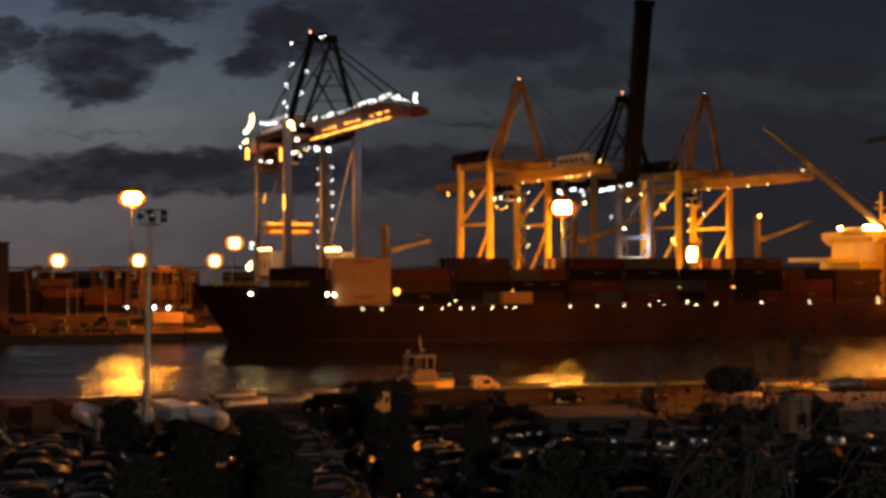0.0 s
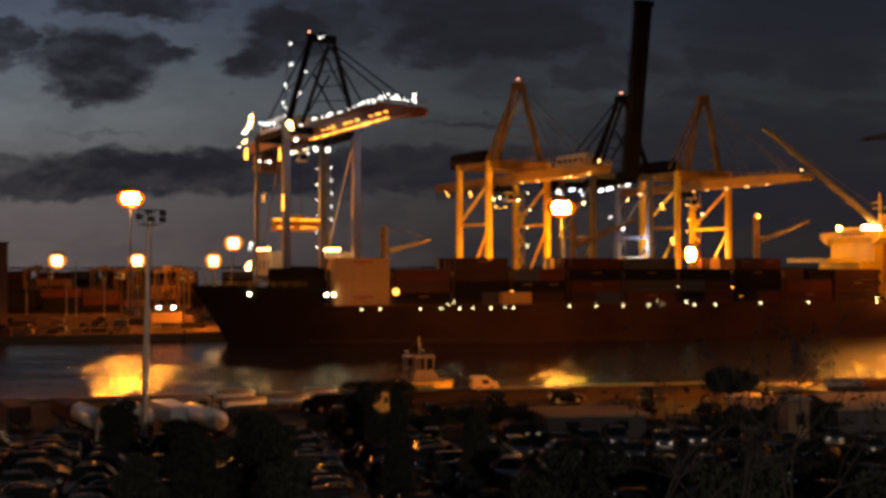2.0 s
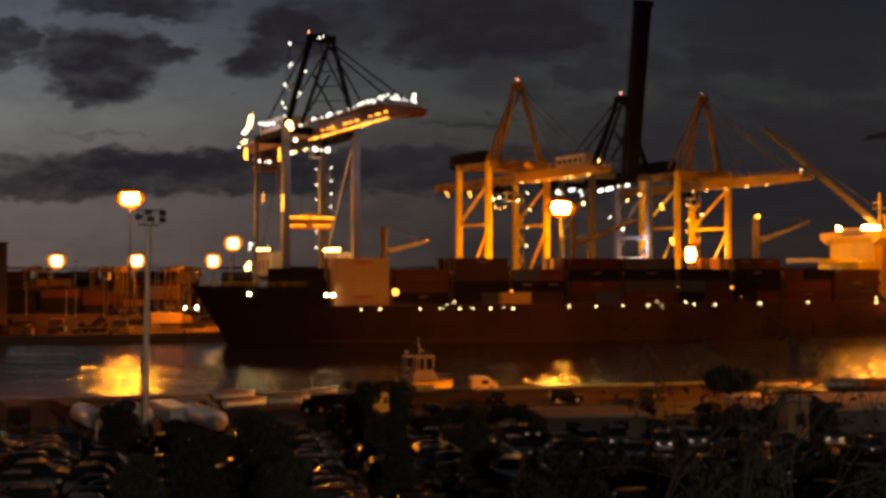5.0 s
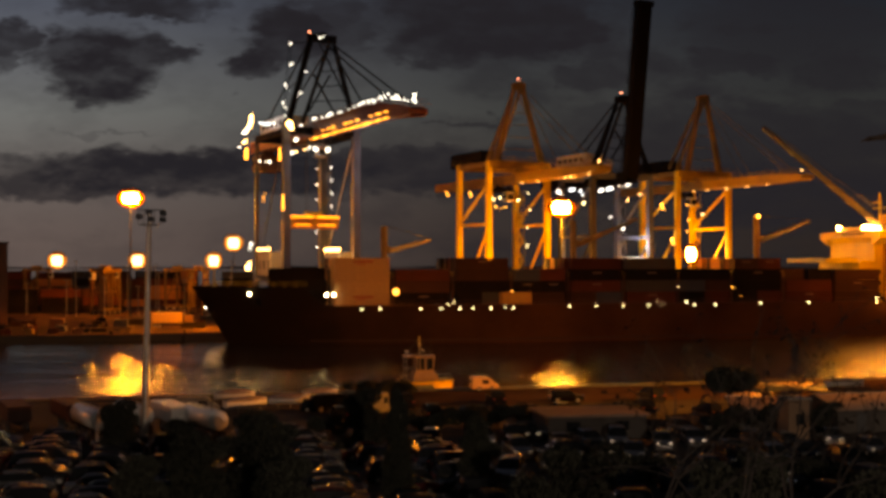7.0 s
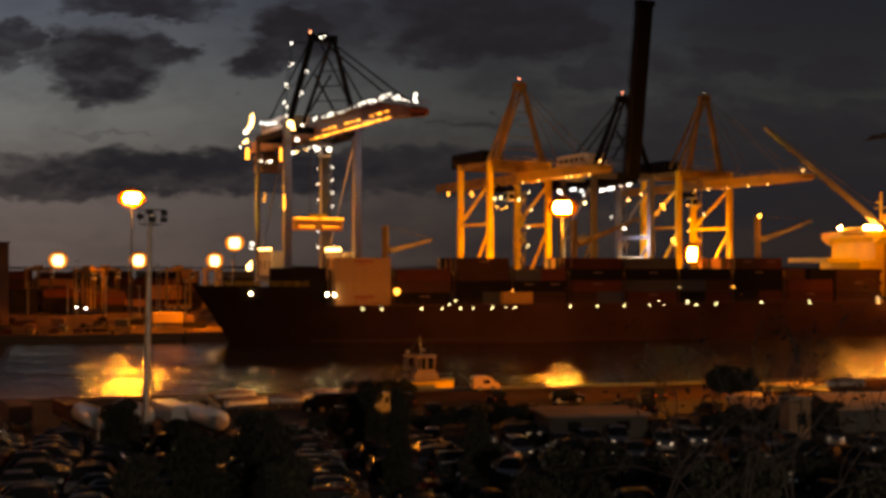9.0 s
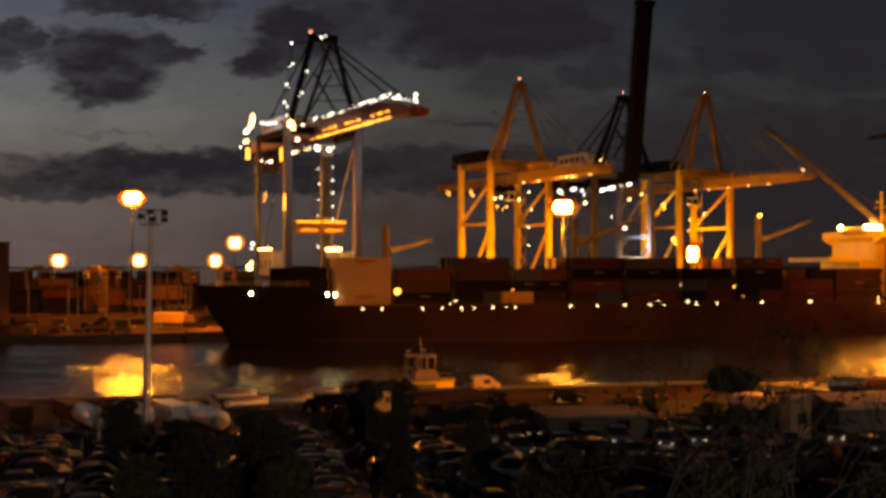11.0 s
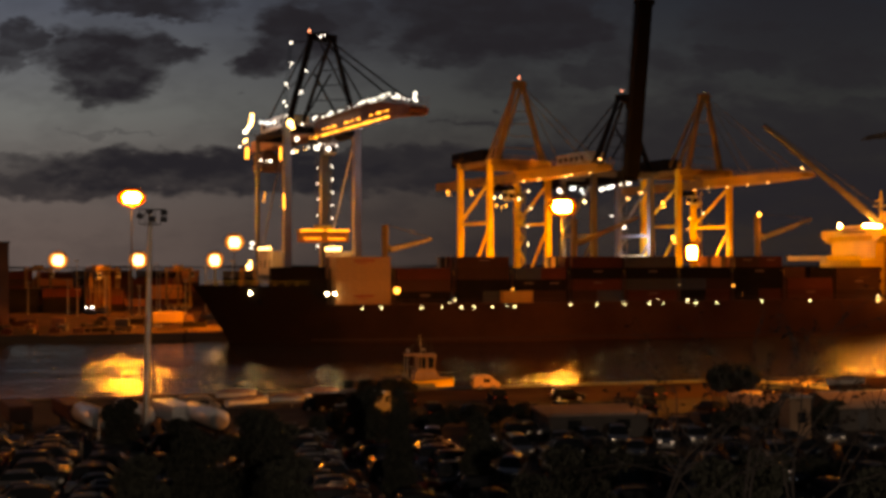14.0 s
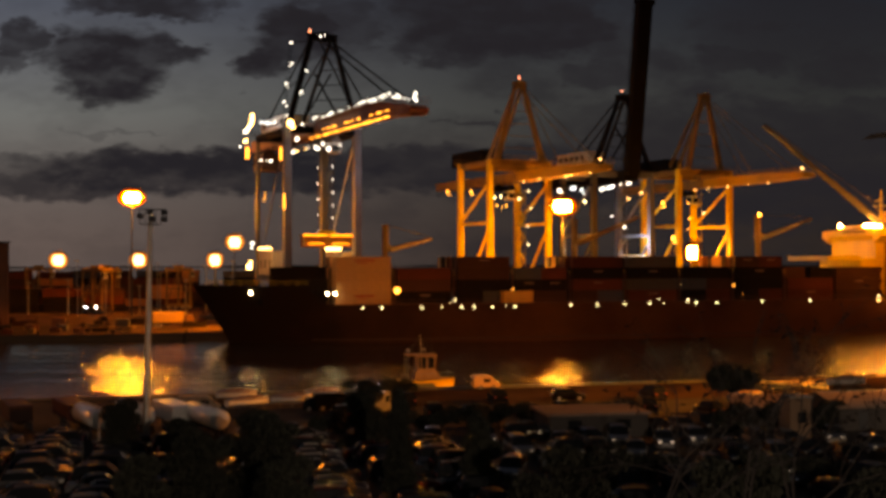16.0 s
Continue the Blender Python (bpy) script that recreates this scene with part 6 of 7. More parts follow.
def van(x, y, rz, label, paint, length=4.6, h=2.3, w=1.9, name="van", cat="van", group=""):
    """Box-shaped van: body, glass, wheels, lamps, bumper."""
    th = thing(name, pose(x, y, GZ, rz=rz), label, cat, group)
    l = length / 2
    bm = mesh()
    prism(bm, [(-l, 0.4), (l, 0.4), (l, 0.95), (l - 0.55, 1.15), (l - 1.15, h - 0.12), (l - 1.5, h), (-l + 0.15, h), (-l, h - 0.2)], -w / 2, w / 2)
    bmesh.ops.bevel(bm, geom=bm.edges[:], offset=0.07, segments=2, affect="EDGES", profile=0.6)
    part("body", bm, paint, th)
    bm = mesh()
    prism(bm, [(l - 0.6, 1.2), (l - 0.57, 1.22), (l - 1.12, h - 0.2), (l - 1.16, h - 0.22)], -w / 2 + 0.15, w / 2 - 0.15)
    part("windscreen", bm, GLASSY, th)
    for s in (-1, 1):
        bm = mesh()
        box(bm, (l - 1.75, s * (w / 2 + 0.002), h * 0.66), (0.9, 0.03, h * 0.26))
        part("side_window", bm, GLASSY, th)
        bm = mesh()
        box(bm, (l - 0.02, s * w * 0.36, 0.8), (0.06, 0.3, 0.18))
        part("headlight", bm, GALV, th)
        for x1 in (-l + 0.9, l - 0.9):
            wheel(th, x1, s * (w / 2 - 0.1), 0.34, 0.34, 0.22)
    bm = mesh()
    box(bm, (-l - 0.02, 0, h * 0.68), (0.05, w * 0.7, h * 0.22))
    part("rear_window", bm, GLASSY, th)
    return th


# white van: the sodium lamps' orange is put into its paint
van(5.4, shore(5.4, N0) - 2.2, 13, "white delivery van with lamp orange in its paint, parked at the wharf edge", surface("pale_beige_van_paint", (0.6, 0.36, 0.16), 0.4, 0, 2, 0.15, None, 0.02), 3.5, 1.9, 1.6)
for i, (x, dy, c) in enumerate(((-26.5, 121.5, 5), (-12.2, 124.6, 0))):
    van(x, dy, 13 + (i % 2) * 3, ("pale" if c == 5 else "black") + " van parked in the yard by the water", CARPAINT[c], 4.6, 2.0, name="van", group="vans in the yard")
van(-7.2, 121.0, 66, "pale box van parked facing the yard", CARPAINT[5], 4.6, 2.5, 2.0)


def trailer(x, y, rz, length, label, rounded, paint=WHITE_VAN):
    """Box or tank semi-trailer: shell, rear doors, chassis, axles, landing legs."""
    th = thing("semi_trailer", pose(x, y, GZ, rz=rz) @ Matrix.Diagonal((0.88, 0.88, 0.88, 1)), label, "trailer", "trailers in the yard")
    l = length / 2
    bm = mesh()
    if rounded:
        n, prof = 18, []
        for k in range(n):
            t = 2 * math.pi * k / n
            prof.append((1.12 * math.cos(t), 2.2 + 1.08 * math.sin(t)))
        rings = [[bm.verts.new((xx, yy * f, 2.2 + (zz - 2.2) * f)) for yy, zz in prof] for xx, f in ((-l - 0.3, 0.35), (-l - 0.22, 0.75), (-l, 1), (l, 1), (l + 0.22, 0.75), (l + 0.3, 0.35))]
        for p, q in zip(rings, rings[1:]):
            for k in range(n):
                bm.faces.new((p[k - 1], p[k], q[k], q[k - 1])).smooth = True
        bm.faces.new(rings[0])
        bm.faces.new(rings[-1][::-1])
    else:
        box(bm, (0, 0, 2.1), (length, 2.5, 1.75))
        bmesh.ops.bevel(bm, geom=bm.edges[:], offset=0.1, segments=2, affect="EDGES", profile=0.6)
    part("shell", bm, paint, th)
    if not rounded:
        for s in (-1, 1):
            bm = mesh()
            box(bm, (-l - 0.02, s * 0.61, 2.1), (0.05, 1.16, 1.6))
            for q in (-0.2, 0.2):
                tube(bm, (-l - 0.07, s * 0.61 + q, 1.3), (-l - 0.07, s * 0.61 + q, 2.9), 0.025, n=5)
            part("rear_door", bm, paint, th)
    else:
        for k in range(4):
            bm = mesh()
            box(bm, (-l + 1.5 + k * (length - 3) / 3, 0, 3.3), (0.6, 0.6, 0.12), bevel=0.03)
            part("tank_hatch", bm, GALV, th)
    bm = mesh()
    box(bm, (0, 0, 1.1), (length, 1.0, 0.25))
    part("chassis", bm, BLACK_STEEL, th)
    for k in range(3):
        for s in (-1, 1):
            wheel(th, -l + 1.2 + 1.3 * k, s * 1.05, 0.5, 0.5, 0.34)
    for s in (-1, 1):
        bm = mesh()
        tube(bm, (l - 2.5, s * 0.7, 0), (l - 2.5, s * 0.7, 1.1), 0.08, n=6)
        part("landing_leg", bm, BLACK_STEEL, th)
    return th


trailer(-37.4, 112.5, 121, 8.5, "rusty red box semi-trailer parked in the dark yard", False, LIVERY["red"])
trailer(-33.4, 106.4, 123, 8.0, "white tank semi-trailer with a rounded shell", True)
trailer(-30.2, 109.4, 123, 8.0, "white tank semi-trailer beside another in the yard", True)
trailer(-26.8, 111.0, 121, 8.0, "white box semi-trailer beside the light pole", False)
trailer(-22.6, 106.4, 122, 8.5, "pale rounded semi-trailer in the dark yard", True)
trailer(-42.5, 111.5, 118, 8.0, "dull brown box trailer among parked vans", False, LIVERY["brown"])

# unlit floodlight pole standing in the car compound
fp = thing("floodlight_pole", pose(-27.5, 103.7, GZ, ry=1.0), "tall unlit floodlight pole in the car park", "light pole")
bm = mesh()
tube(bm, (0, 0, 0), (0, 0, 21.2), 0.36, 0.2, 12)
part("pole", bm, GALV, fp)
bm = mesh()
box(bm, (0, 0, 20.0), (1.7, 0.5, 0.12))
for k in range(5):
    tube(bm, (-1.0 + 0.5 * k, 0, 20.0), (-1.0 + 0.5 * k, 0, 21.4), 0.04, n=5)
beam(bm, (-1.2, 0, 21.4), (1.4, 0, 21.4), 0.1, 0.1)
part("lamp_frame", bm, DARK_STEEL, fp)
for x, z in ((-0.9, 20.75), (0.0, 21.2), (0.2, 20.5), (1.3, 21.1), (1.3, 20.5)):
    bm = mesh()
    box(bm, (0, 0, 0), (0.6, 0.35, 0.45), bevel=0.06)
    box(bm, (0, -0.19, 0), (0.48, 0.03, 0.34))
    o = part("floodlight_head", bm, DARK_STEEL, fp)
    o.matrix_basis = pose(x, -0.15, z, rx=-25, rz=(x * 20))
bp = thing("lamp_bollard", pose(-30.2, 98.2, GZ), "short pale steel post beside the trailers", "post")
bm = mesh()
tube(bm, (0, 0, 0), (0, 0, 3.2), 0.09, 0.08)
part("post", bm, GALV, bp)
bm = mesh()
ball(bm, (0, 0, 3.3), 0.16)
part("cap", bm, CRANE_WHITE, bp)


# ---------- parked cars ----------
def car(paint, style):
    """Car lofted along its own side profile: body, glass, wheels, lamps, mirrors."""
    th = thing("car", pose(0, 0, GZ), "", "car", "parked cars")
    L, H, W, hood, tail = {"hatch": (4.0, 1.48, 1.74, 0.95, 0.12), "sedan": (4.6, 1.45, 1.8, 1.15, 0.8), "suv": (4.5, 1.7, 1.86, 1.1, 0.15)}[style]
    l, belt = L / 2, H * 0.61
    a0, a1 = l - hood, l - hood - 0.75
    b0, b1 = -l + tail, -l + tail + (0.7 if style == "sedan" else 0.35)
    xs = [-l, -l + 0.06, -l + tail * 0.5 + 0.1, b0 + 0.02, (b0 + b1) / 2, b1, (b1 * 2 + a1) / 3, (b1 + a1 * 2) / 3, a1, (a0 + a1) / 2, a0, l - hood * 0.5, l - 0.18, l - 0.04, l]
    xs = sorted(set(xs))

    def top_at(x):
        if x <= b0:
            return belt - 0.03 - 0.25 * max(0, (-l + 0.06 - x) / 0.06)
        if x < b1:
            return belt + (H - belt) * math.sin((x - b0) / (b1 - b0) * math.pi / 2)
        if x <= a1:
            q = (x - b1) / (a1 - b1)
            return H + 0.05 * math.sin(math.pi * q) - 0.02
        if x < a0:
            return belt + (H - belt) * (a0 - x) / (a0 - a1)
        q = (x - a0) / (l - a0)
        return belt - 0.22 * q ** 2 - (0.22 if q > 0.98 else 0)

    rows = []
    for x in xs:
        w = W / 2 * (1 - 0.10 * abs(x / l) ** 4)
        t = top_at(x)
        hi = max(0.0, min(1.0, (t - belt) / (H - belt)))
        bz = min(belt, t - 0.04)
        rows.append([(w * 0.93, 0.2), (w, 0.42), (w * 0.99, bz - 0.08), (w * (0.95 - 0.01 * hi), bz), (w * (0.9 - 0.14 * hi), bz + (t - bz) * 0.86), (w * (0.72 - 0.1 * hi), bz + (t - bz) * 0.97), (w * 0.35, t), (0, t)])
    bm, glass = mesh(), {}
    V = []
    for x, r in zip(xs, rows):
        full = [(y, z) for y, z in r] + [(-y, z) for y, z in r[-2::-1]]
        V.append([bm.verts.new((x, y, z)) for y, z in full])
    n = len(V[0])
    for i in range(len(V) - 1):
        xm = (xs[i] + xs[i + 1]) / 2
        for k in range(n - 1):
            bm.faces.new((V[i][k], V[i + 1][k], V[i + 1][k + 1], V[i][k + 1])).smooth = True
            where = "side_window" if k in (3, n - 5) and b0 < xm < a0 else None
            if 3 < k < n - 5 and (b0 < xm < b1 or a1 < xm < a0):
                where = "rear_window" if xm < b1 else "windscreen"
            if where:
                key = (where, k > n // 2 if where == "side_window" else 0)
                glass.setdefault(key, []).append([v.co + (v.co - Vector((v.co.x, 0, 0.5))).normalized() * 0.012 for v in (V[i][k], V[i + 1][k], V[i + 1][k + 1], V[i][k + 1])])
        bm.faces.new((V[i][0], V[i][n - 1], V[i + 1][n - 1], V[i + 1][0]))
    bm.faces.new(V[0])
    bm.faces.new(V[-1][::-1])
    part("body", bm, paint, th)
    for (name, _), quads in glass.items():
        gl = mesh()
        for q in quads:
            gl.faces.new([gl.verts.new(v) for v in q])
        bmesh.ops.remove_doubles(gl, verts=gl.verts[:], dist=0.001)
        part(name, gl, GLASSY, th)
    for s in (-1, 1):
        for x in (-l + 0.75, l - 0.8):
            wheel(th, x, s * (W / 2 - 0.09), 0.31, 0.31, 0.2)
        bm = mesh()
        ball(bm, (0, 0, 0), 1.0, 0, 16)
        bm.transform(Matrix.Translation((l - 0.04, s * (W / 2 - 0.34), 0.68)) @ Matrix.Diagonal((0.05, 0.26, 0.19, 1)))
        part("headlight", bm, CHROME, th, smooth=True)
        bm = mesh()
        box(bm, (-l + 0.04, s * (W / 2 - 0.3), belt - 0.2), (0.12, 0.24, 0.2), bevel=0.02)
        part("tail_light", bm, BAR, th)
        bm = mesh()
        box(bm, (a0 - 0.25, s * (W / 2 + 0.06), belt + 0.08), (0.12, 0.2, 0.14), bevel=0.03)
        part("mirror", bm, paint, th)
    return th


rnd = random.Random(21)
PAINT_WORDS = ["black", "graphite grey", "silver", "dark red", "dark blue", "white", "polished silver"]
STYLE_WORDS = {"hatch": "hatchback", "sedan": "saloon car", "suv": "tall estate car"}
_cars = {}


GLINT_CARS = ((-1.0, 101.4), (3.6, 101.6), (10.4, 99.2), (13.2, 100.8), (15.8, 101.2), (8.6, 89.6), (12.4, 84.4), (17.4, 85.6), (24.6, 95.6), (20.7, 87.2),
             (27.2, 91.4), (35.6, 102.4), (37.0, 96.6), (6.4, 95.4), (16.2, 94.4), (19.6, 99.6), (5.2, 85.2), (22.8, 101.6))


def park(x, y, rz, ci, style):
    """A parked car; the bays of the glint cars are kept free for them."""
    key = (ci, style)
    if ci < 6 and any(abs(x - p) < 3.0 and abs(y - q) < 3.2 for p, q in GLINT_CARS):
        return None
    m = pose(x, y, GZ, rz=rz)
    if key not in _cars:
        _cars[key] = car(CARPAINT[ci], style)
        _cars[key].matrix_basis = m
        tagged(_cars[key], "glossy " + PAINT_WORDS[ci] + " " + STYLE_WORDS[style] + " parked in a tight row")
        return _cars[key]
    return copy_thing(_cars[key], m)


ca, sa = math.cos(radians(13)), math.sin(radians(13))
for col in range(-12, 8):
    for row in range(19):
        s, d = col * 5.25 + rnd.uniform(-0.5, 0.5), 74 + row * 2.35 + rnd.uniform(-0.12, 0.12)
        x, y = s * ca - (d - 92) * sa, d * 1.0 + s * sa * 0.98
        if not (70 < y < (102.5 if x < -19 else 105)) or x < -50 or x > 14 or rnd.random() < 0.06 or abs(x) > 0.47 * y:
            continue
        if (x > 3 and y < 92) or (x > -9 and x < -3 and y > 96) or abs(x + 27.5) < 3.0 and abs(y - 103.7) < 1.9:
            continue
        ci = rnd.choice([0, 0, 1, 1, 0, 0, 3, 4, 4, 1, 2])
        park(x, y, 13 + rnd.uniform(-1.5, 1.5) + (180 if rnd.random() < 0.2 else 0), ci, rnd.choice(["hatch", "sedan", "suv", "hatch"]))
for k in range(13):
    for r in range(3):
        x, y = 5.5 + 2.5 * k, 93.5 + 2.5 * k * 0.23 + 5.6 * r
        if rnd.random() < 0.12 or (x > 8 and x < 19 and r == 2) or (x > 30 and r > 0):
            continue
        park(x, y, -77 + rnd.uniform(-3, 3), rnd.choice([0, 1, 2, 5, 2, 1]), rnd.choice(["hatch", "sedan", "suv"]))

# dark vehicles scattered on the wharf apron
for k in range(15):
    x = -13.5 + 3.2 * k + rnd.uniform(-0.6, 0.6)
    y = 118 + 3.0 * math.sin(k * 2.3) + 0.2 * x + (9 if k % 3 == 0 else 0)
    if 8 < x < 20 and y < 117 or 29 < x:
        continue
    park(x, y, 13 + rnd.choice([0, 90, 90, 180]) + rnd.uniform(-6, 6), rnd.choice([0, 0, 1, 4]), rnd.choice(["hatch", "suv", "suv"]))

# cars half hidden among the shrubs, facing the viewpoint
for k in range(16):
    x = 6.0 + 2.45 * k + rnd.uniform(-0.6, 0.6)
    y = 88.5 + 0.12 * x + 2.2 * math.sin(k * 2.7)
    park(x, y, -90 + rnd.uniform(-14, 14), rnd.choice([0, 1, 4, 3, 1]), rnd.choice(["hatch", "sedan", "suv"]))

# silver cars placed to fit glints in the camera's view, under the added lamp
for k, (x, y) in enumerate(GLINT_CARS):
    park(x, y, -90 + rnd.uniform(-16, 16), 6, ("hatch", "suv", "sedan")[k % 3])

# more cars in loose rows nearer the slope
for k in range(22):
    x = 3.5 + 4.6 * (k % 8) + rnd.uniform(-0.8, 0.8)
    y = 72.5 + 5.6 * (k // 8) + 0.12 * x + rnd.uniform(-0.5, 0.5)
    if abs(x) > 0.44 * y or (abs(x - 2.8) < 3 and abs(y - 80) < 3):
        continue
    park(x, y, 13 + rnd.choice([0, 180, -90]) + rnd.uniform(-8, 8), rnd.choice([0, 1, 4, 2, 1, 0]), rnd.choice(["hatch", "sedan", "suv"]))

# ---------- low buildings and covered boats on the wharf ----------
def shed(x, y, w, d, h, rz, label, windows):
    th = thing("flat_roofed_shed", pose(x, y, GZ, rz=rz), label, "shed", "low sheds on the wharf")
    for name, c, s in (("wall", (0, -d / 2, h / 2), (w, 0.25, h)), ("wall", (0, d / 2, h / 2), (w, 0.25, h)),
                       ("wall", (-w / 2 + 0.13, 0, h / 2), (0.25, d - 0.26, h)), ("wall", (w / 2 - 0.13, 0, h / 2), (0.25, d - 0.26, h))):
        bm = mesh()
        box(bm, c, s)
        part(name, bm, RENDERED, th)
    bm = mesh()
    box(bm, (0, 0, h + 0.12), (w + 0.7, d + 0.7, 0.24), bevel=0.04)
    part("roof", bm, ROOFING, th)
    for k in range(windows):
        xx = -w / 2 + w * (k + 0.5) / windows
        bm = mesh()
        box(bm, (xx, -d / 2 - 0.14, h * 0.6), (1.3, 0.06, 0.9))
        wn_ = part("window", bm, GLASSY, th)
        bm = mesh()
        box(bm, (xx, -d / 2 - 0.2, h * 0.6 - 0.52), (1.5, 0.16, 0.08))
        part("sill", bm, CONCRETE, wn_)
    return th




def gable_shed(x, y, w, d, h, ridge, rz, label):
    """Small shed with a shallow pitched roof: four walls, two roof slopes, ridge cap, door and window."""
    th = thing("pitched_roof_shed", pose(x, y, GZ, rz=rz), label, "shed", "low sheds on the wharf")
    for c, q in (((0, -d / 2, h / 2), (w, 0.2, h)), ((0, d / 2, h / 2), (w, 0.2, h))):
        bm = mesh()
        box(bm, c, q)
        part("wall", bm, RENDERED, th)
    for a in (-1, 1):
        bm = mesh()
        e = a * (w / 2 - 0.1)
        vs = [[bm.verts.new((e + o, yy, zz)) for yy, zz in ((-d / 2 + 0.1, 0), (d / 2 - 0.1, 0), (d / 2 - 0.1, h), (0, ridge - 0.1), (-d / 2 + 0.1, h))] for o in (-0.1, 0.1)]
        bm.faces.new(vs[0])
        bm.faces.new(vs[1][::-1])
        for k in range(5):
            bm.faces.new((vs[0][k - 1], vs[0][k], vs[1][k], vs[1][k - 1]))
        part("gable_wall", bm, RENDERED, th)
        bm = mesh()
        beam(bm, (0, a * (d / 2 + 0.4), h - 0.1), (0, a * 0.05, ridge + 0.06), w + 0.6, 0.12)
        part("roof_slope", bm, ROOFING, th)
    bm = mesh()
    beam(bm, (-w / 2 - 0.3, 0, ridge + 0.12), (w / 2 + 0.3, 0, ridge + 0.12), 0.3, 0.1)
    part("ridge_cap", bm, GALV, th)
    bm = mesh()
    box(bm, (-w * 0.25, -d / 2 - 0.12, 1.0), (0.9, 0.06, 2.0))
    part("door", bm, DARK_STEEL, th)
    bm = mesh()
    box(bm, (w * 0.2, -d / 2 - 0.12, h * 0.6), (1.2, 0.06, 0.8))
    part("window", bm, GLASSY, th)
    return th


gable_shed(32.0, 113.0, 5.4, 7.0, 2.3, 2.9, -12, "small wharf shed with a pale pitched roof")
gable_shed(42.6, 113.5, 10.0, 8.0, 2.3, 3.2, 10, "long wharf shed with a pale pitched roof lit orange")
shed(56.5, 116.5, 14, 12, 2.7, 8, "low shed with a pale flat roof on the wharf", 3)
shed(14.0, 107.6, 9.5, 6.0, 2.1, 10, "low dark shed with a pale flat roof", 2)
cb = thing("site_cabin", pose(32.6, 104.0, GZ, rz=10), "small brownish upright site cabin with a dark window", "cabin")
bm = mesh()
box(bm, (0, 0, 2.0), (2.1, 2.2, 3.9), bevel=0.05)
part("cabin_wall", bm, surface("dirty_cream_cabin_paint", (0.2, 0.12, 0.07), 0.7, 0, 3, 0.4), cb)
bm = mesh()
box(bm, (0, 0, 4.0), (2.4, 2.5, 0.14))
part("cabin_roof", bm, GALV, cb)
bm = mesh()
box(bm, (0.15, -1.12, 2.1), (0.85, 0.06, 1.0))
part("window", bm, GLASSY, cb)


def covered_boat(x, y, rz, length, label, paint=None):
    """Boat on stands under a ridged white tarpaulin."""
    th = thing("covered_boat", pose(x, y, GZ, rz=rz) @ Matrix.Diagonal((0.6, 0.6, 0.55, 1)), label, "boat", "boats laid up ashore")
    l = length / 2
    bm = mesh()
    rows = []
    for i in range(15):
        t = -1 + 2 * i / 14
        b = 1.45 * (1 - abs(t) ** 3 * (0.95 if t > 0 else 0.3))
        rows.append([bm.verts.new((t * l, b * q, z)) for q, z in ((0.15, 0.7), (0.8, 1.1), (1.0, 2.1 + 0.25 * max(0, t)))])
        rows[-1] = rows[-1] + [bm.verts.new((t * l, -b * q, z)) for q, z in ((1.0, 2.1 + 0.25 * max(0, t)), (0.8, 1.1), (0.15, 0.7))]
    for p, q in zip(rows, rows[1:]):
        for k in range(6):
            bm.faces.new((p[k - 1], p[k], q[k], q[k - 1]))
    bm.faces.new(rows[0])
    bm.faces.new(rows[-1][::-1])
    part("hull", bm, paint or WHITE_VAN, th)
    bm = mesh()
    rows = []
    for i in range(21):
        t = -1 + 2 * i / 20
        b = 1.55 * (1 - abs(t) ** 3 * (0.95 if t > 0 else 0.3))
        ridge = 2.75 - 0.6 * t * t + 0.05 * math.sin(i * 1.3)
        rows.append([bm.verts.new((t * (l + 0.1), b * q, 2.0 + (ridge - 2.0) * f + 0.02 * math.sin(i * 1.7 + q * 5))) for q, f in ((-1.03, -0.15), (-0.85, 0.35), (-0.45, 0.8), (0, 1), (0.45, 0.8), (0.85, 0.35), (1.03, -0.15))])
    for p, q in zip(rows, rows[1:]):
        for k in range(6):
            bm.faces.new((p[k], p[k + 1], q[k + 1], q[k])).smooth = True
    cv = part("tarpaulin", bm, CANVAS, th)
    cv.modifiers.new("thickness", "SOLIDIFY").thickness = 0.03
    for a in (-0.55, 0.0, 0.5):
        for s in (-1, 1):
            bm = mesh()
            tube(bm, (a * l, s * 1.5, 0), (a * l, s * 1.0, 1.25), 0.06, n=6)
            part("stand", bm, GALV, th)
    return th


covered_boat(43.5, 140.5, 7, 16.0, "long dark blue boat laid up under a pale tarpaulin", LIVERY["blue"])
covered_boat(52.5, 146.0, 12, 9.0, "small boat laid up under a white tarpaulin")
covered_boat(35.0, 129.5, 28, 8.0, "small boat under a sagging tarpaulin beside the shed")
covered_boat(-22.0, 126.0, 40, 9.0, "small boat on stands under a pale cover by the wharf")
covered_boat(-17.4, 128.5, 8, 8.0, "low boat on stands under a pale tarpaulin by the vans")
covered_boat(-14.6, 134.5, 20, 7.0, "small covered boat laid up near the wharf edge")
covered_boat(-24.6, 133.0, 15, 8.0, "small covered boat on stands near the wharf edge")
# lowered mast lying on trestles
ms = thing("lowered_mast", pose(41.0, 132.5, GZ, rz=8), "long dark lowered mast lying on two trestles", "mast")
bm = mesh()
tube(bm, (-4.8, 0, 2.3), (4.8, 0, 1.3), 0.26, 0.2, 10)
part("spar", bm, DARK_STEEL, ms)
for x in (-3.4, 3.6):
    bm = mesh()
    top = 2.12 - 0.104 * (x + 4.8) + 0.0
    for s in (-1, 1):
        beam(bm, (x, s * 0.9, 0), (x, 0, top - 0.1), 0.12, 0.12)
    beam(bm, (x, -0.5, top - 0.15), (x, 0.5, top - 0.15), 0.12, 0.1)
    part("trestle", bm, BARK, ms)


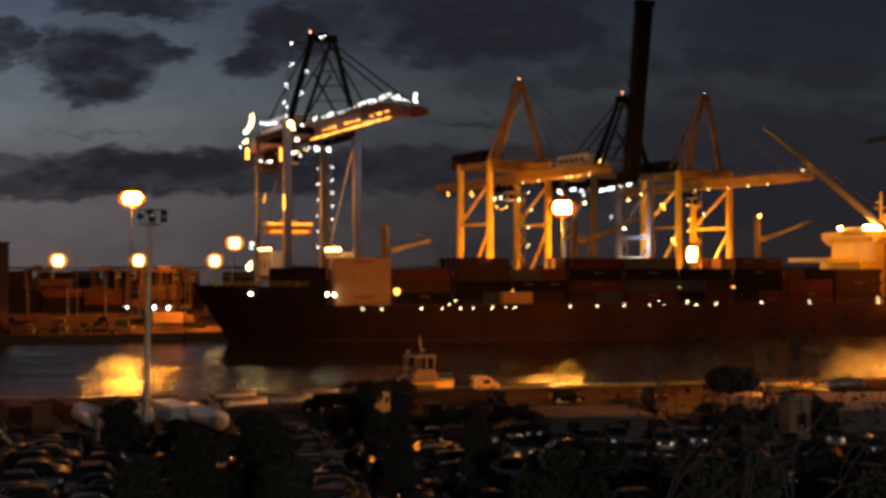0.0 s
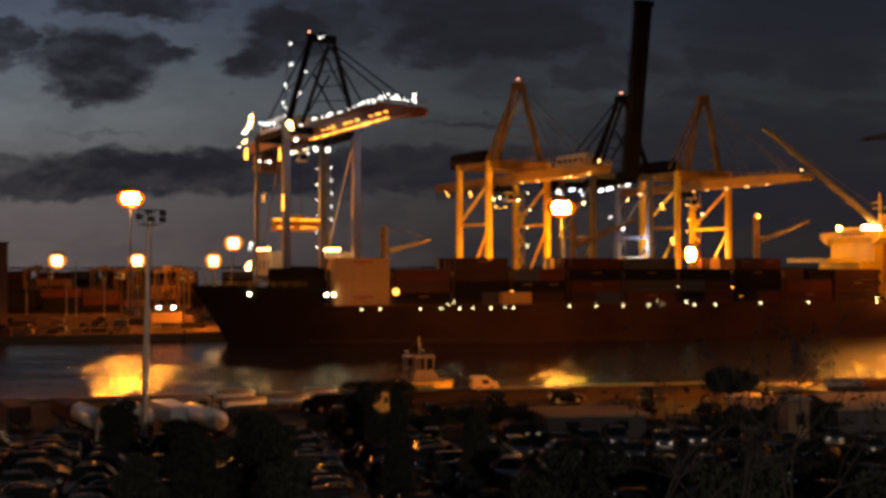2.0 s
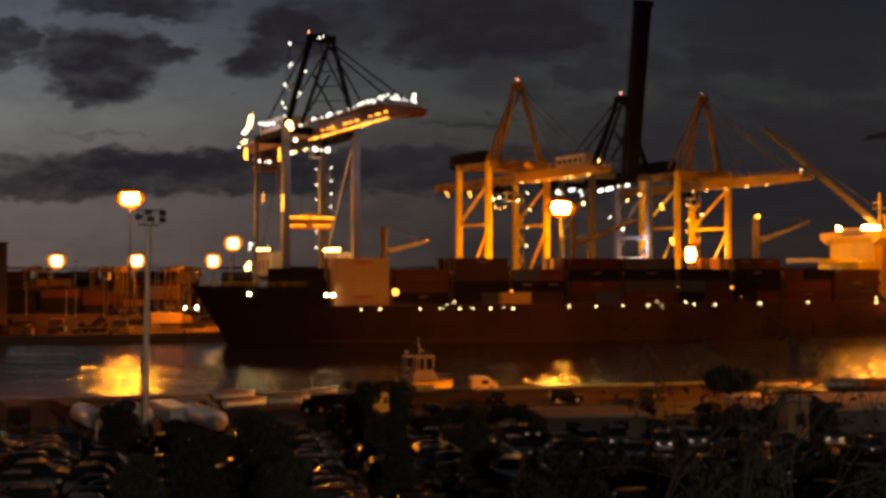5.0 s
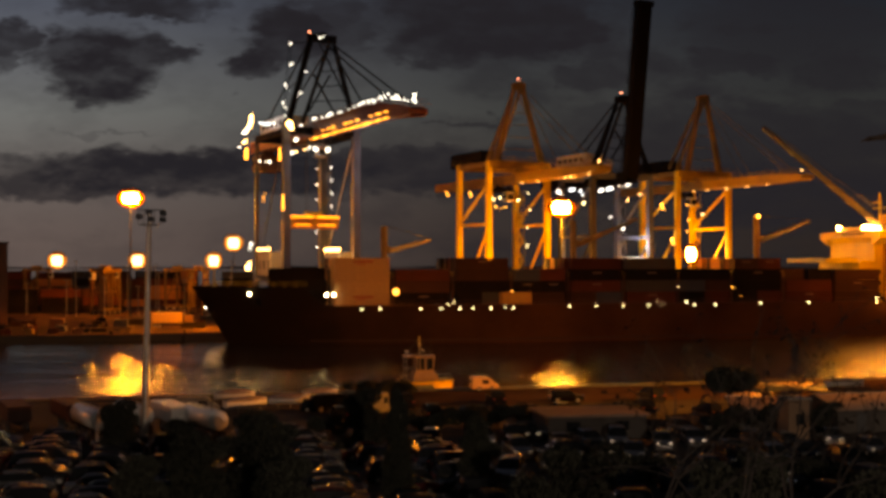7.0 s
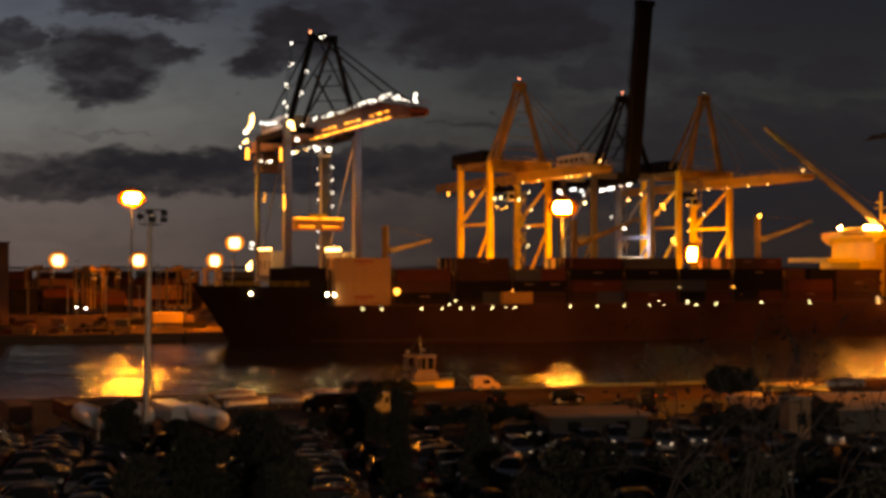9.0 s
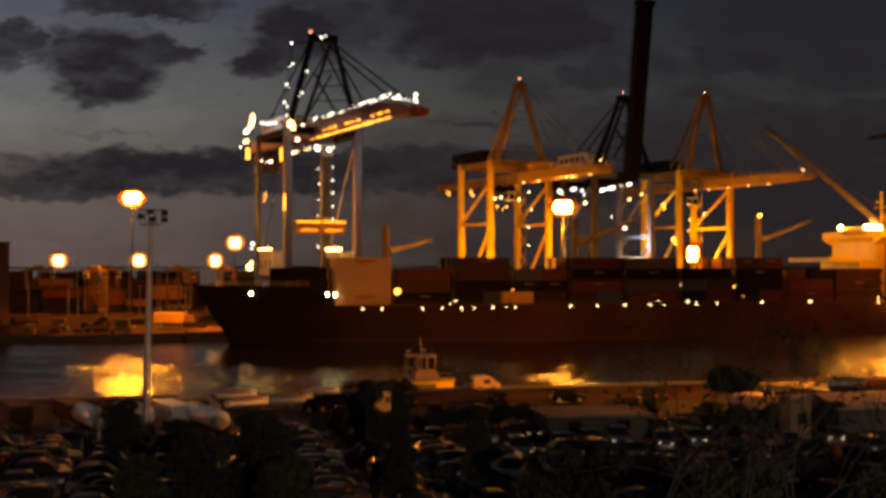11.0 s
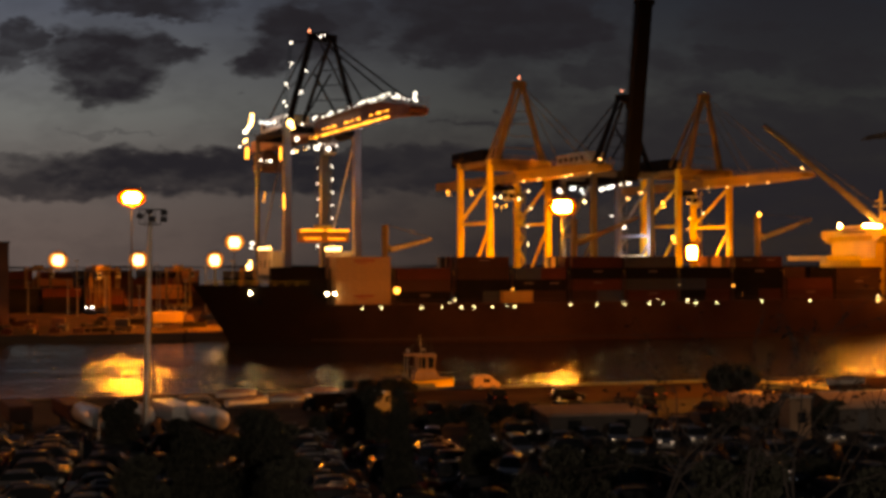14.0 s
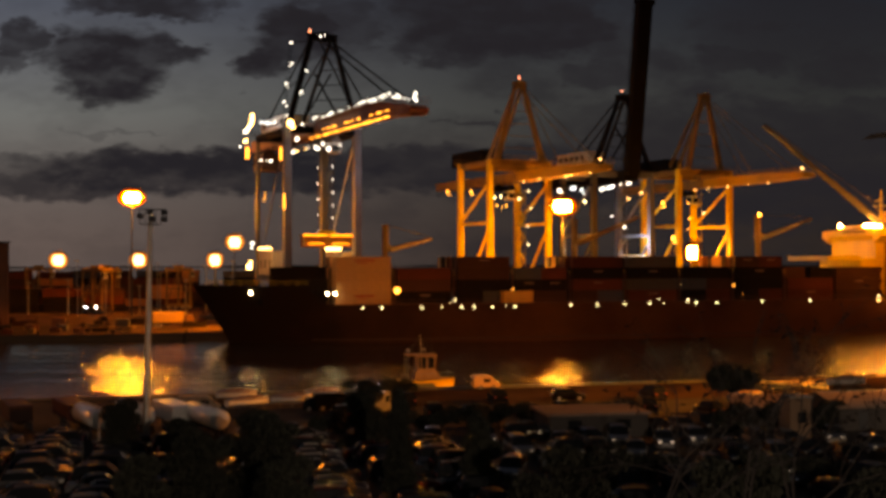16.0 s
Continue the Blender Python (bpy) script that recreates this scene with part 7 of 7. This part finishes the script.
# ---------- plants ----------
def leaf_cloud(bm, rnd, centre, radii, count, size):
    c = Vector(centre)
    for _ in range(count):
        while True:
            p = Vector((rnd.uniform(-1, 1), rnd.uniform(-1, 1), rnd.uniform(-1, 1)))
            if 0.25 < p.length < 1:
                break
        q = c + Vector((p.x * radii[0], p.y * radii[1], p.z * radii[2]))
        s = size * rnd.uniform(0.6, 1.3)
        e = Euler((rnd.uniform(0, 6.3), rnd.uniform(0, 6.3), rnd.uniform(0, 6.3))).to_matrix()
        a, b = e @ Vector((s, 0, 0)), e @ Vector((0, s * 0.45, 0))
        bm.faces.new([bm.verts.new(q + v) for v in (-a, b * 0.9, a, -b * 0.9)])


def tree(x, y, h, crowns, label, seed, leaf=0.22, trunk=0.16, base=GZ, count=900, cat="tree", limbs=True):
    """Tapered trunk, limbs to each clump of the crown, many small leaves."""
    rnd = random.Random(seed)
    th = thing("tree", pose(x, y, base), label, cat)
    bm = mesh()
    tube(bm, (0, 0, 0), (0.1, 0, h), trunk, trunk * 0.4, 8)
    for cx, cy, cz, rx, ry, rz in crowns:
        if limbs:
            tube(bm, (0.05, 0, min(h, cz - rz * 0.6) * 0.8), (cx, cy, cz), trunk * 0.45, trunk * 0.12, 6)
    part("trunk", bm, BARK, th)
    bm = mesh()
    for cx, cy, cz, rx, ry, rz in crowns:
        leaf_cloud(bm, rnd, (cx, cy, cz), (rx, ry, rz), int(count * rx * rz), leaf)
    part("crown", bm, LEAF, th)
    return th


# round-headed pine by the wharf
rnd = random.Random(4)
tree(30.0, 117.0, 3.8, [(rnd.uniform(-2.2, 2.2), rnd.uniform(-1.4, 1.4), 4.3 + rnd.uniform(-0.8, 0.8), 1.2, 1.1, 0.8) for _ in range(12)] + [(0, 0, 4.4, 2.6, 1.8, 1.4)],
     "dark round-headed pine tree on a thin trunk", 9, 0.22, 0.14, count=1700)
# dense dark cypress in the car park
tree(-3.0, 76.0, 7.0, [(0.12 * math.sin(k * 2.1), 0, 1.2 + k * 0.75, 1.25 - 0.09 * k, 1.1 - 0.08 * k, 0.75) for k in range(9)], "dense dark cypress tree between the cars", 14, 0.15, 0.15, count=1500)
tree(-17.6, 66.0, 5.0, [(rnd.uniform(-1.0, 1.0), rnd.uniform(-0.8, 0.8), 0.9 + 0.45 * k, 1.1, 1.0, 0.7) for k in range(9)], "dark leafy tree before the light pole", 15, 0.18, 0.14, count=1200)
for k, (x, y, top, w) in enumerate(((-27.3, 95.0, 4.9, 1.5), (-12.2, 74.0, 6.6, 2.3), (-15.6, 72.0, 5.6, 2.0), (-9.6, 69.0, 4.6, 1.8), (2.8, 80.0, 5.4, 1.3), (-7.0, 97.0, 5.6, 1.7), (-20.5, 86.0, 4.6, 1.3))):
    tree(x, y, top - 1.0, [(rnd.uniform(-0.5, 0.5) * w, rnd.uniform(-0.6, 0.6), 0.9 + (top - 1.6) * q / 7, w * (1 - 0.05 * q), w * 0.9, 0.75) for q in range(8)],
         "dark dense evergreen tree among the parked cars", 200 + k, 0.16, 0.15, count=1100)
for k, (x, y, w) in enumerate(((-10.6, 142.8, 1.7), (-7.6, 143.6, 1.5), (-4.9, 144.0, 1.0))):
    tree(x, y - 2.0, 0.8, [(rnd.uniform(-w, w), rnd.uniform(-0.5, 0.5), 0.8 + rnd.uniform(-0.3, 0.5), 0.9, 0.8, 0.6) for _ in range(6)], "dark low shrub on the wharf edge", 20 + k, 0.14, 0.07, count=1100, cat="shrub")
# hedge between the car park and the wharf
for k in range(9):
    x = -11 + 3.3 * k
    y = 110 + 0.22 * x + rnd.uniform(-0.5, 0.5)
    tree(x, y, 1.2, [(rnd.uniform(-1.4, 1.4), rnd.uniform(-0.5, 0.5), 1.0 + rnd.uniform(-0.4, 0.9), 1.0, 0.8, 0.7) for _ in range(5)], "dark ragged shrub between the car park and the wharf", 70 + k, 0.16, 0.07, count=800, cat="shrub")
for k in range(11):
    x = 12 + 3.2 * k + rnd.uniform(-0.7, 0.7)
    y = 79 + 4 * math.sin(k * 1.9) + 0.1 * x
    tree(x, y, 1.2, [(rnd.uniform(-1.6, 1.6), rnd.uniform(-0.9, 0.9), 0.9 + rnd.uniform(-0.4, 0.7), 1.1, 0.9, 0.7) for _ in range(5)], "dark untrimmed shrub at the edge of the car park", 120 + k, 0.17, 0.08, count=650, cat="shrub")
for k in range(5):
    x = 27.5 + 2.5 * k
    tree(x, 105.5 + 0.1 * x + (1.6 if k % 2 else 0.0), 1.4, [(rnd.uniform(-1.2, 1.2), rnd.uniform(-0.6, 0.6), 1.1 + rnd.uniform(-0.5, 1.1), 1.0, 0.8, 0.8) for _ in range(6)], "dark shrub before the wharf sheds", 160 + k, 0.16, 0.08, count=900, cat="shrub")
# leafy slope below the viewpoint
for k in range(15):
    x = 5.0 + 2.6 * k
    y = 57 + 4 * math.sin(k * 1.7)
    top = 5.3 + 1.3 * math.sin(k * 2.3) + 0.08 * k
    tree(x, y, top - 1.5, [(rnd.uniform(-1.3, 1.3), rnd.uniform(-1.0, 1.0), top - 1.2 - rnd.uniform(-0.8, 2.6), 1.2, 1.1, 0.85) for _ in range(8)],
         "dark leafy tree on the slope below", 40 + k, 0.17, 0.14, count=700)

for k in range(7):
    x = 9.0 + 2.5 * k
    y = 47 + 2 * math.sin(k * 2.9)
    top = 5.0 + 0.9 * math.sin(k * 1.3)
    tree(x, y, top - 1.5, [(rnd.uniform(-1.2, 1.2), rnd.uniform(-0.9, 0.9), top - 1.2 - rnd.uniform(-0.7, 2.4), 1.1, 1.0, 0.8) for _ in range(8)],
         "dark leafy tree on the slope below", 90 + k, 0.15, 0.13, count=750)


def bare_tree(x, y, h, seed, label, spread=1.0):
    """Thin branching tree with drooping dry leaves."""
    rnd = random.Random(seed)
    th = thing("bare_tree", pose(x, y, GZ), label, "tree", "bare trees on the slope")
    bm, lf = mesh(), mesh()

    def grow(p, d, length, r, depth):
        segs = 3
        for i in range(segs):
            d = (d + Vector((rnd.uniform(-0.22, 0.22), rnd.uniform(-0.22, 0.22), rnd.uniform(-0.1, 0.12)))).normalized()
            q = p + d * (length / segs)
            tube(bm, p, q, r * (1 - 0.25 * i / segs), r * (1 - 0.25 * (i + 1) / segs), 5)
            p = q
            if depth < 2:
                for _ in range(2):
                    if rnd.random() < 0.55:
                        s = rnd.uniform(0.15, 0.42)
                        way = (Vector((rnd.uniform(-1, 1), rnd.uniform(-1, 1), rnd.uniform(-1.5, 0.2))) + d * 0.8).normalized()
                        w = way.cross(Vector((rnd.uniform(-1, 1), rnd.uniform(-1, 1), rnd.uniform(-1, 1)))).normalized() * (s * rnd.uniform(0.16, 0.26))
                        lf.faces.new([lf.verts.new(v) for v in (p, p + way * s * 0.5 + w, p + way * s + Vector((0, 0, -0.25 * s)), p + way * s * 0.5 - w)])
        if depth == 0:
            return
        for _ in range(3 if depth > 2 else 2):
            nd = (d + Vector((rnd.uniform(-1, 1) * spread, rnd.uniform(-0.8, 0.8) * spread, rnd.uniform(-0.35, 0.55)))).normalized()
            grow(p, nd, length * rnd.uniform(0.6, 0.85), r * 0.6, depth - 1)

    grow(Vector((0, 0, 0)), Vector((0.05, 0, 1)), h * 0.42, 0.11, 4)
    part("trunk", bm, BARK, th)
    part("foliage", lf, DRYLEAF, th, "brown drooping dry leaves")
    return th


bare_tree(12.2, 44.0, 12.5, 3, "bare thin-branched tree with dry leaves", 1.0)
bare_tree(8.6, 46.0, 12.0, 8, "bare tree with thin crooked twigs", 1.1)
bare_tree(14.8, 46.0, 12.0, 12, "bare tree with a few drooping leaves", 1.0)

# branch tip that hangs in beside the viewpoint
nt_ = thing("tall_tree", pose(7.6, 12.2, GZ), "tall near tree whose branch tip hangs into view", "tree")
bm = mesh()
tube(bm, (0, 0, 0), (0.1, 0.1, 10), 0.3, 0.2, 10)
tube(bm, (0.1, 0.1, 10), (0.0, 0, 19.5), 0.2, 0.06, 8)
part("trunk", bm, BARK, nt_)
bm = mesh()
tube(bm, (0.1, 0, 0.02), (0.9, 0, 0.12), 0.008, 0.015, 6)
tube(bm, (0.9, 0, 0.12), (3.0, 0.2, -0.3), 0.015, 0.05, 6)
bo = part("twig", bm, BARK, nt_)
bm = mesh()
rnd = random.Random(2)
for k in range(22):
    o = Vector((0.03 + 0.035 * k, rnd.uniform(-0.05, 0.05), 0.008 * k - 0.01 + rnd.uniform(-0.02, 0.02)))
    a, b = Vector((-0.16, rnd.uniform(-0.03, 0.03), rnd.uniform(-0.06, -0.01))), Vector((0.0, 0.03, 0.03 + 0.0016 * k))
    bm.faces.new([bm.verts.new(o + v) for v in (a, a * 0.3 + b, -a * 0.8, -a * 0.3 - b)])
part("leaves", bm, DRYLEAF, bo)


# ---------- what moves ----------
def motions():
    # clouds drift slowly to the east
    walk(sky_dome_ob, [(0.0, pose(0, 0, 18)), (8.0, pose(0, 0, 18, rz=-0.28)), (16.0, pose(0, 0, 18, rz=-0.58))])
    # trolley runs out along the boom, the load sinks towards the ship
    base = pose(-35.46, 290, QZ, rz=CRANE_TURN)
    hoist = [(0.0, 14.4, 28.6), (1.6, 9.3, 29.4), (3.2, 2.9, 29.8), (4.0, 0.3, 29.8), (6.4, -5.2, 29.8), (8.0, -6.8, 29.8), (8.8, -7.8, 29.4),
             (11.4, -9.7, 28.1), (13.0, -10.9, 26.8), (14.0, -12.1, 26.0), (15.0, -13.2, 25.4), (16.0, -14.3, 24.7)]
    walk(trolley_ob, [(t, pose(0, y, 46.2)) for t, y, z in hoist])
    walk(spreader, [(t, base @ pose(0, y, z - 0.5 - QZ)) for t, y, z in hoist])
    walk(hung, [(t, base @ pose(0, y, z - 3.12 - QZ)) for t, y, z in hoist])
    # straddle carriers on the quay
    walk(carrier_a, [(t, pose(x, 359 + dy, QZ, rz=r)) for t, x, dy, r in (
        (0.0, -89.2, 0, -10), (0.5, -89.1, 0, -6), (1.0, -89.0, 0, -5), (1.5, -88.3, 0, -4), (2.6, -87.0, 0, -2),
        (3.0, -86.7, 0, 0), (3.8, -85.1, 0, 8), (4.2, -84.2, 0, 18), (5.2, -82.0, 1, 62), (6.3, -79.8, 2, 86),
        (7.9, -77.2, 4, 92), (9.2, -74.7, 6, 92), (11.3, -70.3, 9, 92), (16.0, -59.7, 14, 92))])
    walk(carrier_b, [(t, pose(x, 357, QZ, rz=r)) for t, x, r in (
        (0.0, -98.0, -66), (0.3, -97.9, -70), (0.6, -97.7, -112), (2.6, -97.9, -112), (3.0, -98.0, -66), (3.8, -99.0, -66),
        (4.2, -100.3, -76), (5.2, -102.6, -112), (6.3, -104.8, -112), (7.2, -108.0, -112), (7.8, -110.9, -66), (8.6, -113.0, -38),
        (9.2, -113.1, -36), (10.4, -111.3, -112), (11.4, -110.8, -78), (13.0, -110.6, -76), (14.0, -110.3, -50), (14.5, -110.8, -30),
        (16.0, -110.4, -26))])
    # the branch tip sways in the wind
    walk(bo, [(t, pose(-2.98 + dx, -0.2, 17.82 + dz, ry=r)) for t, dx, dz, r in (
        (0.0, 0, 0, 0), (1.5, -0.03, 0.01, 2), (3.5, 0.03, 0.05, -3), (7.0, 0.0, 0.02, 1), (9.0, 0.02, 0.03, -1), (12.5, 0.02, 0.02, 2),
        (14.5, -0.02, 0.01, 0), (16.0, 0.01, 0.02, 1))])


motions()
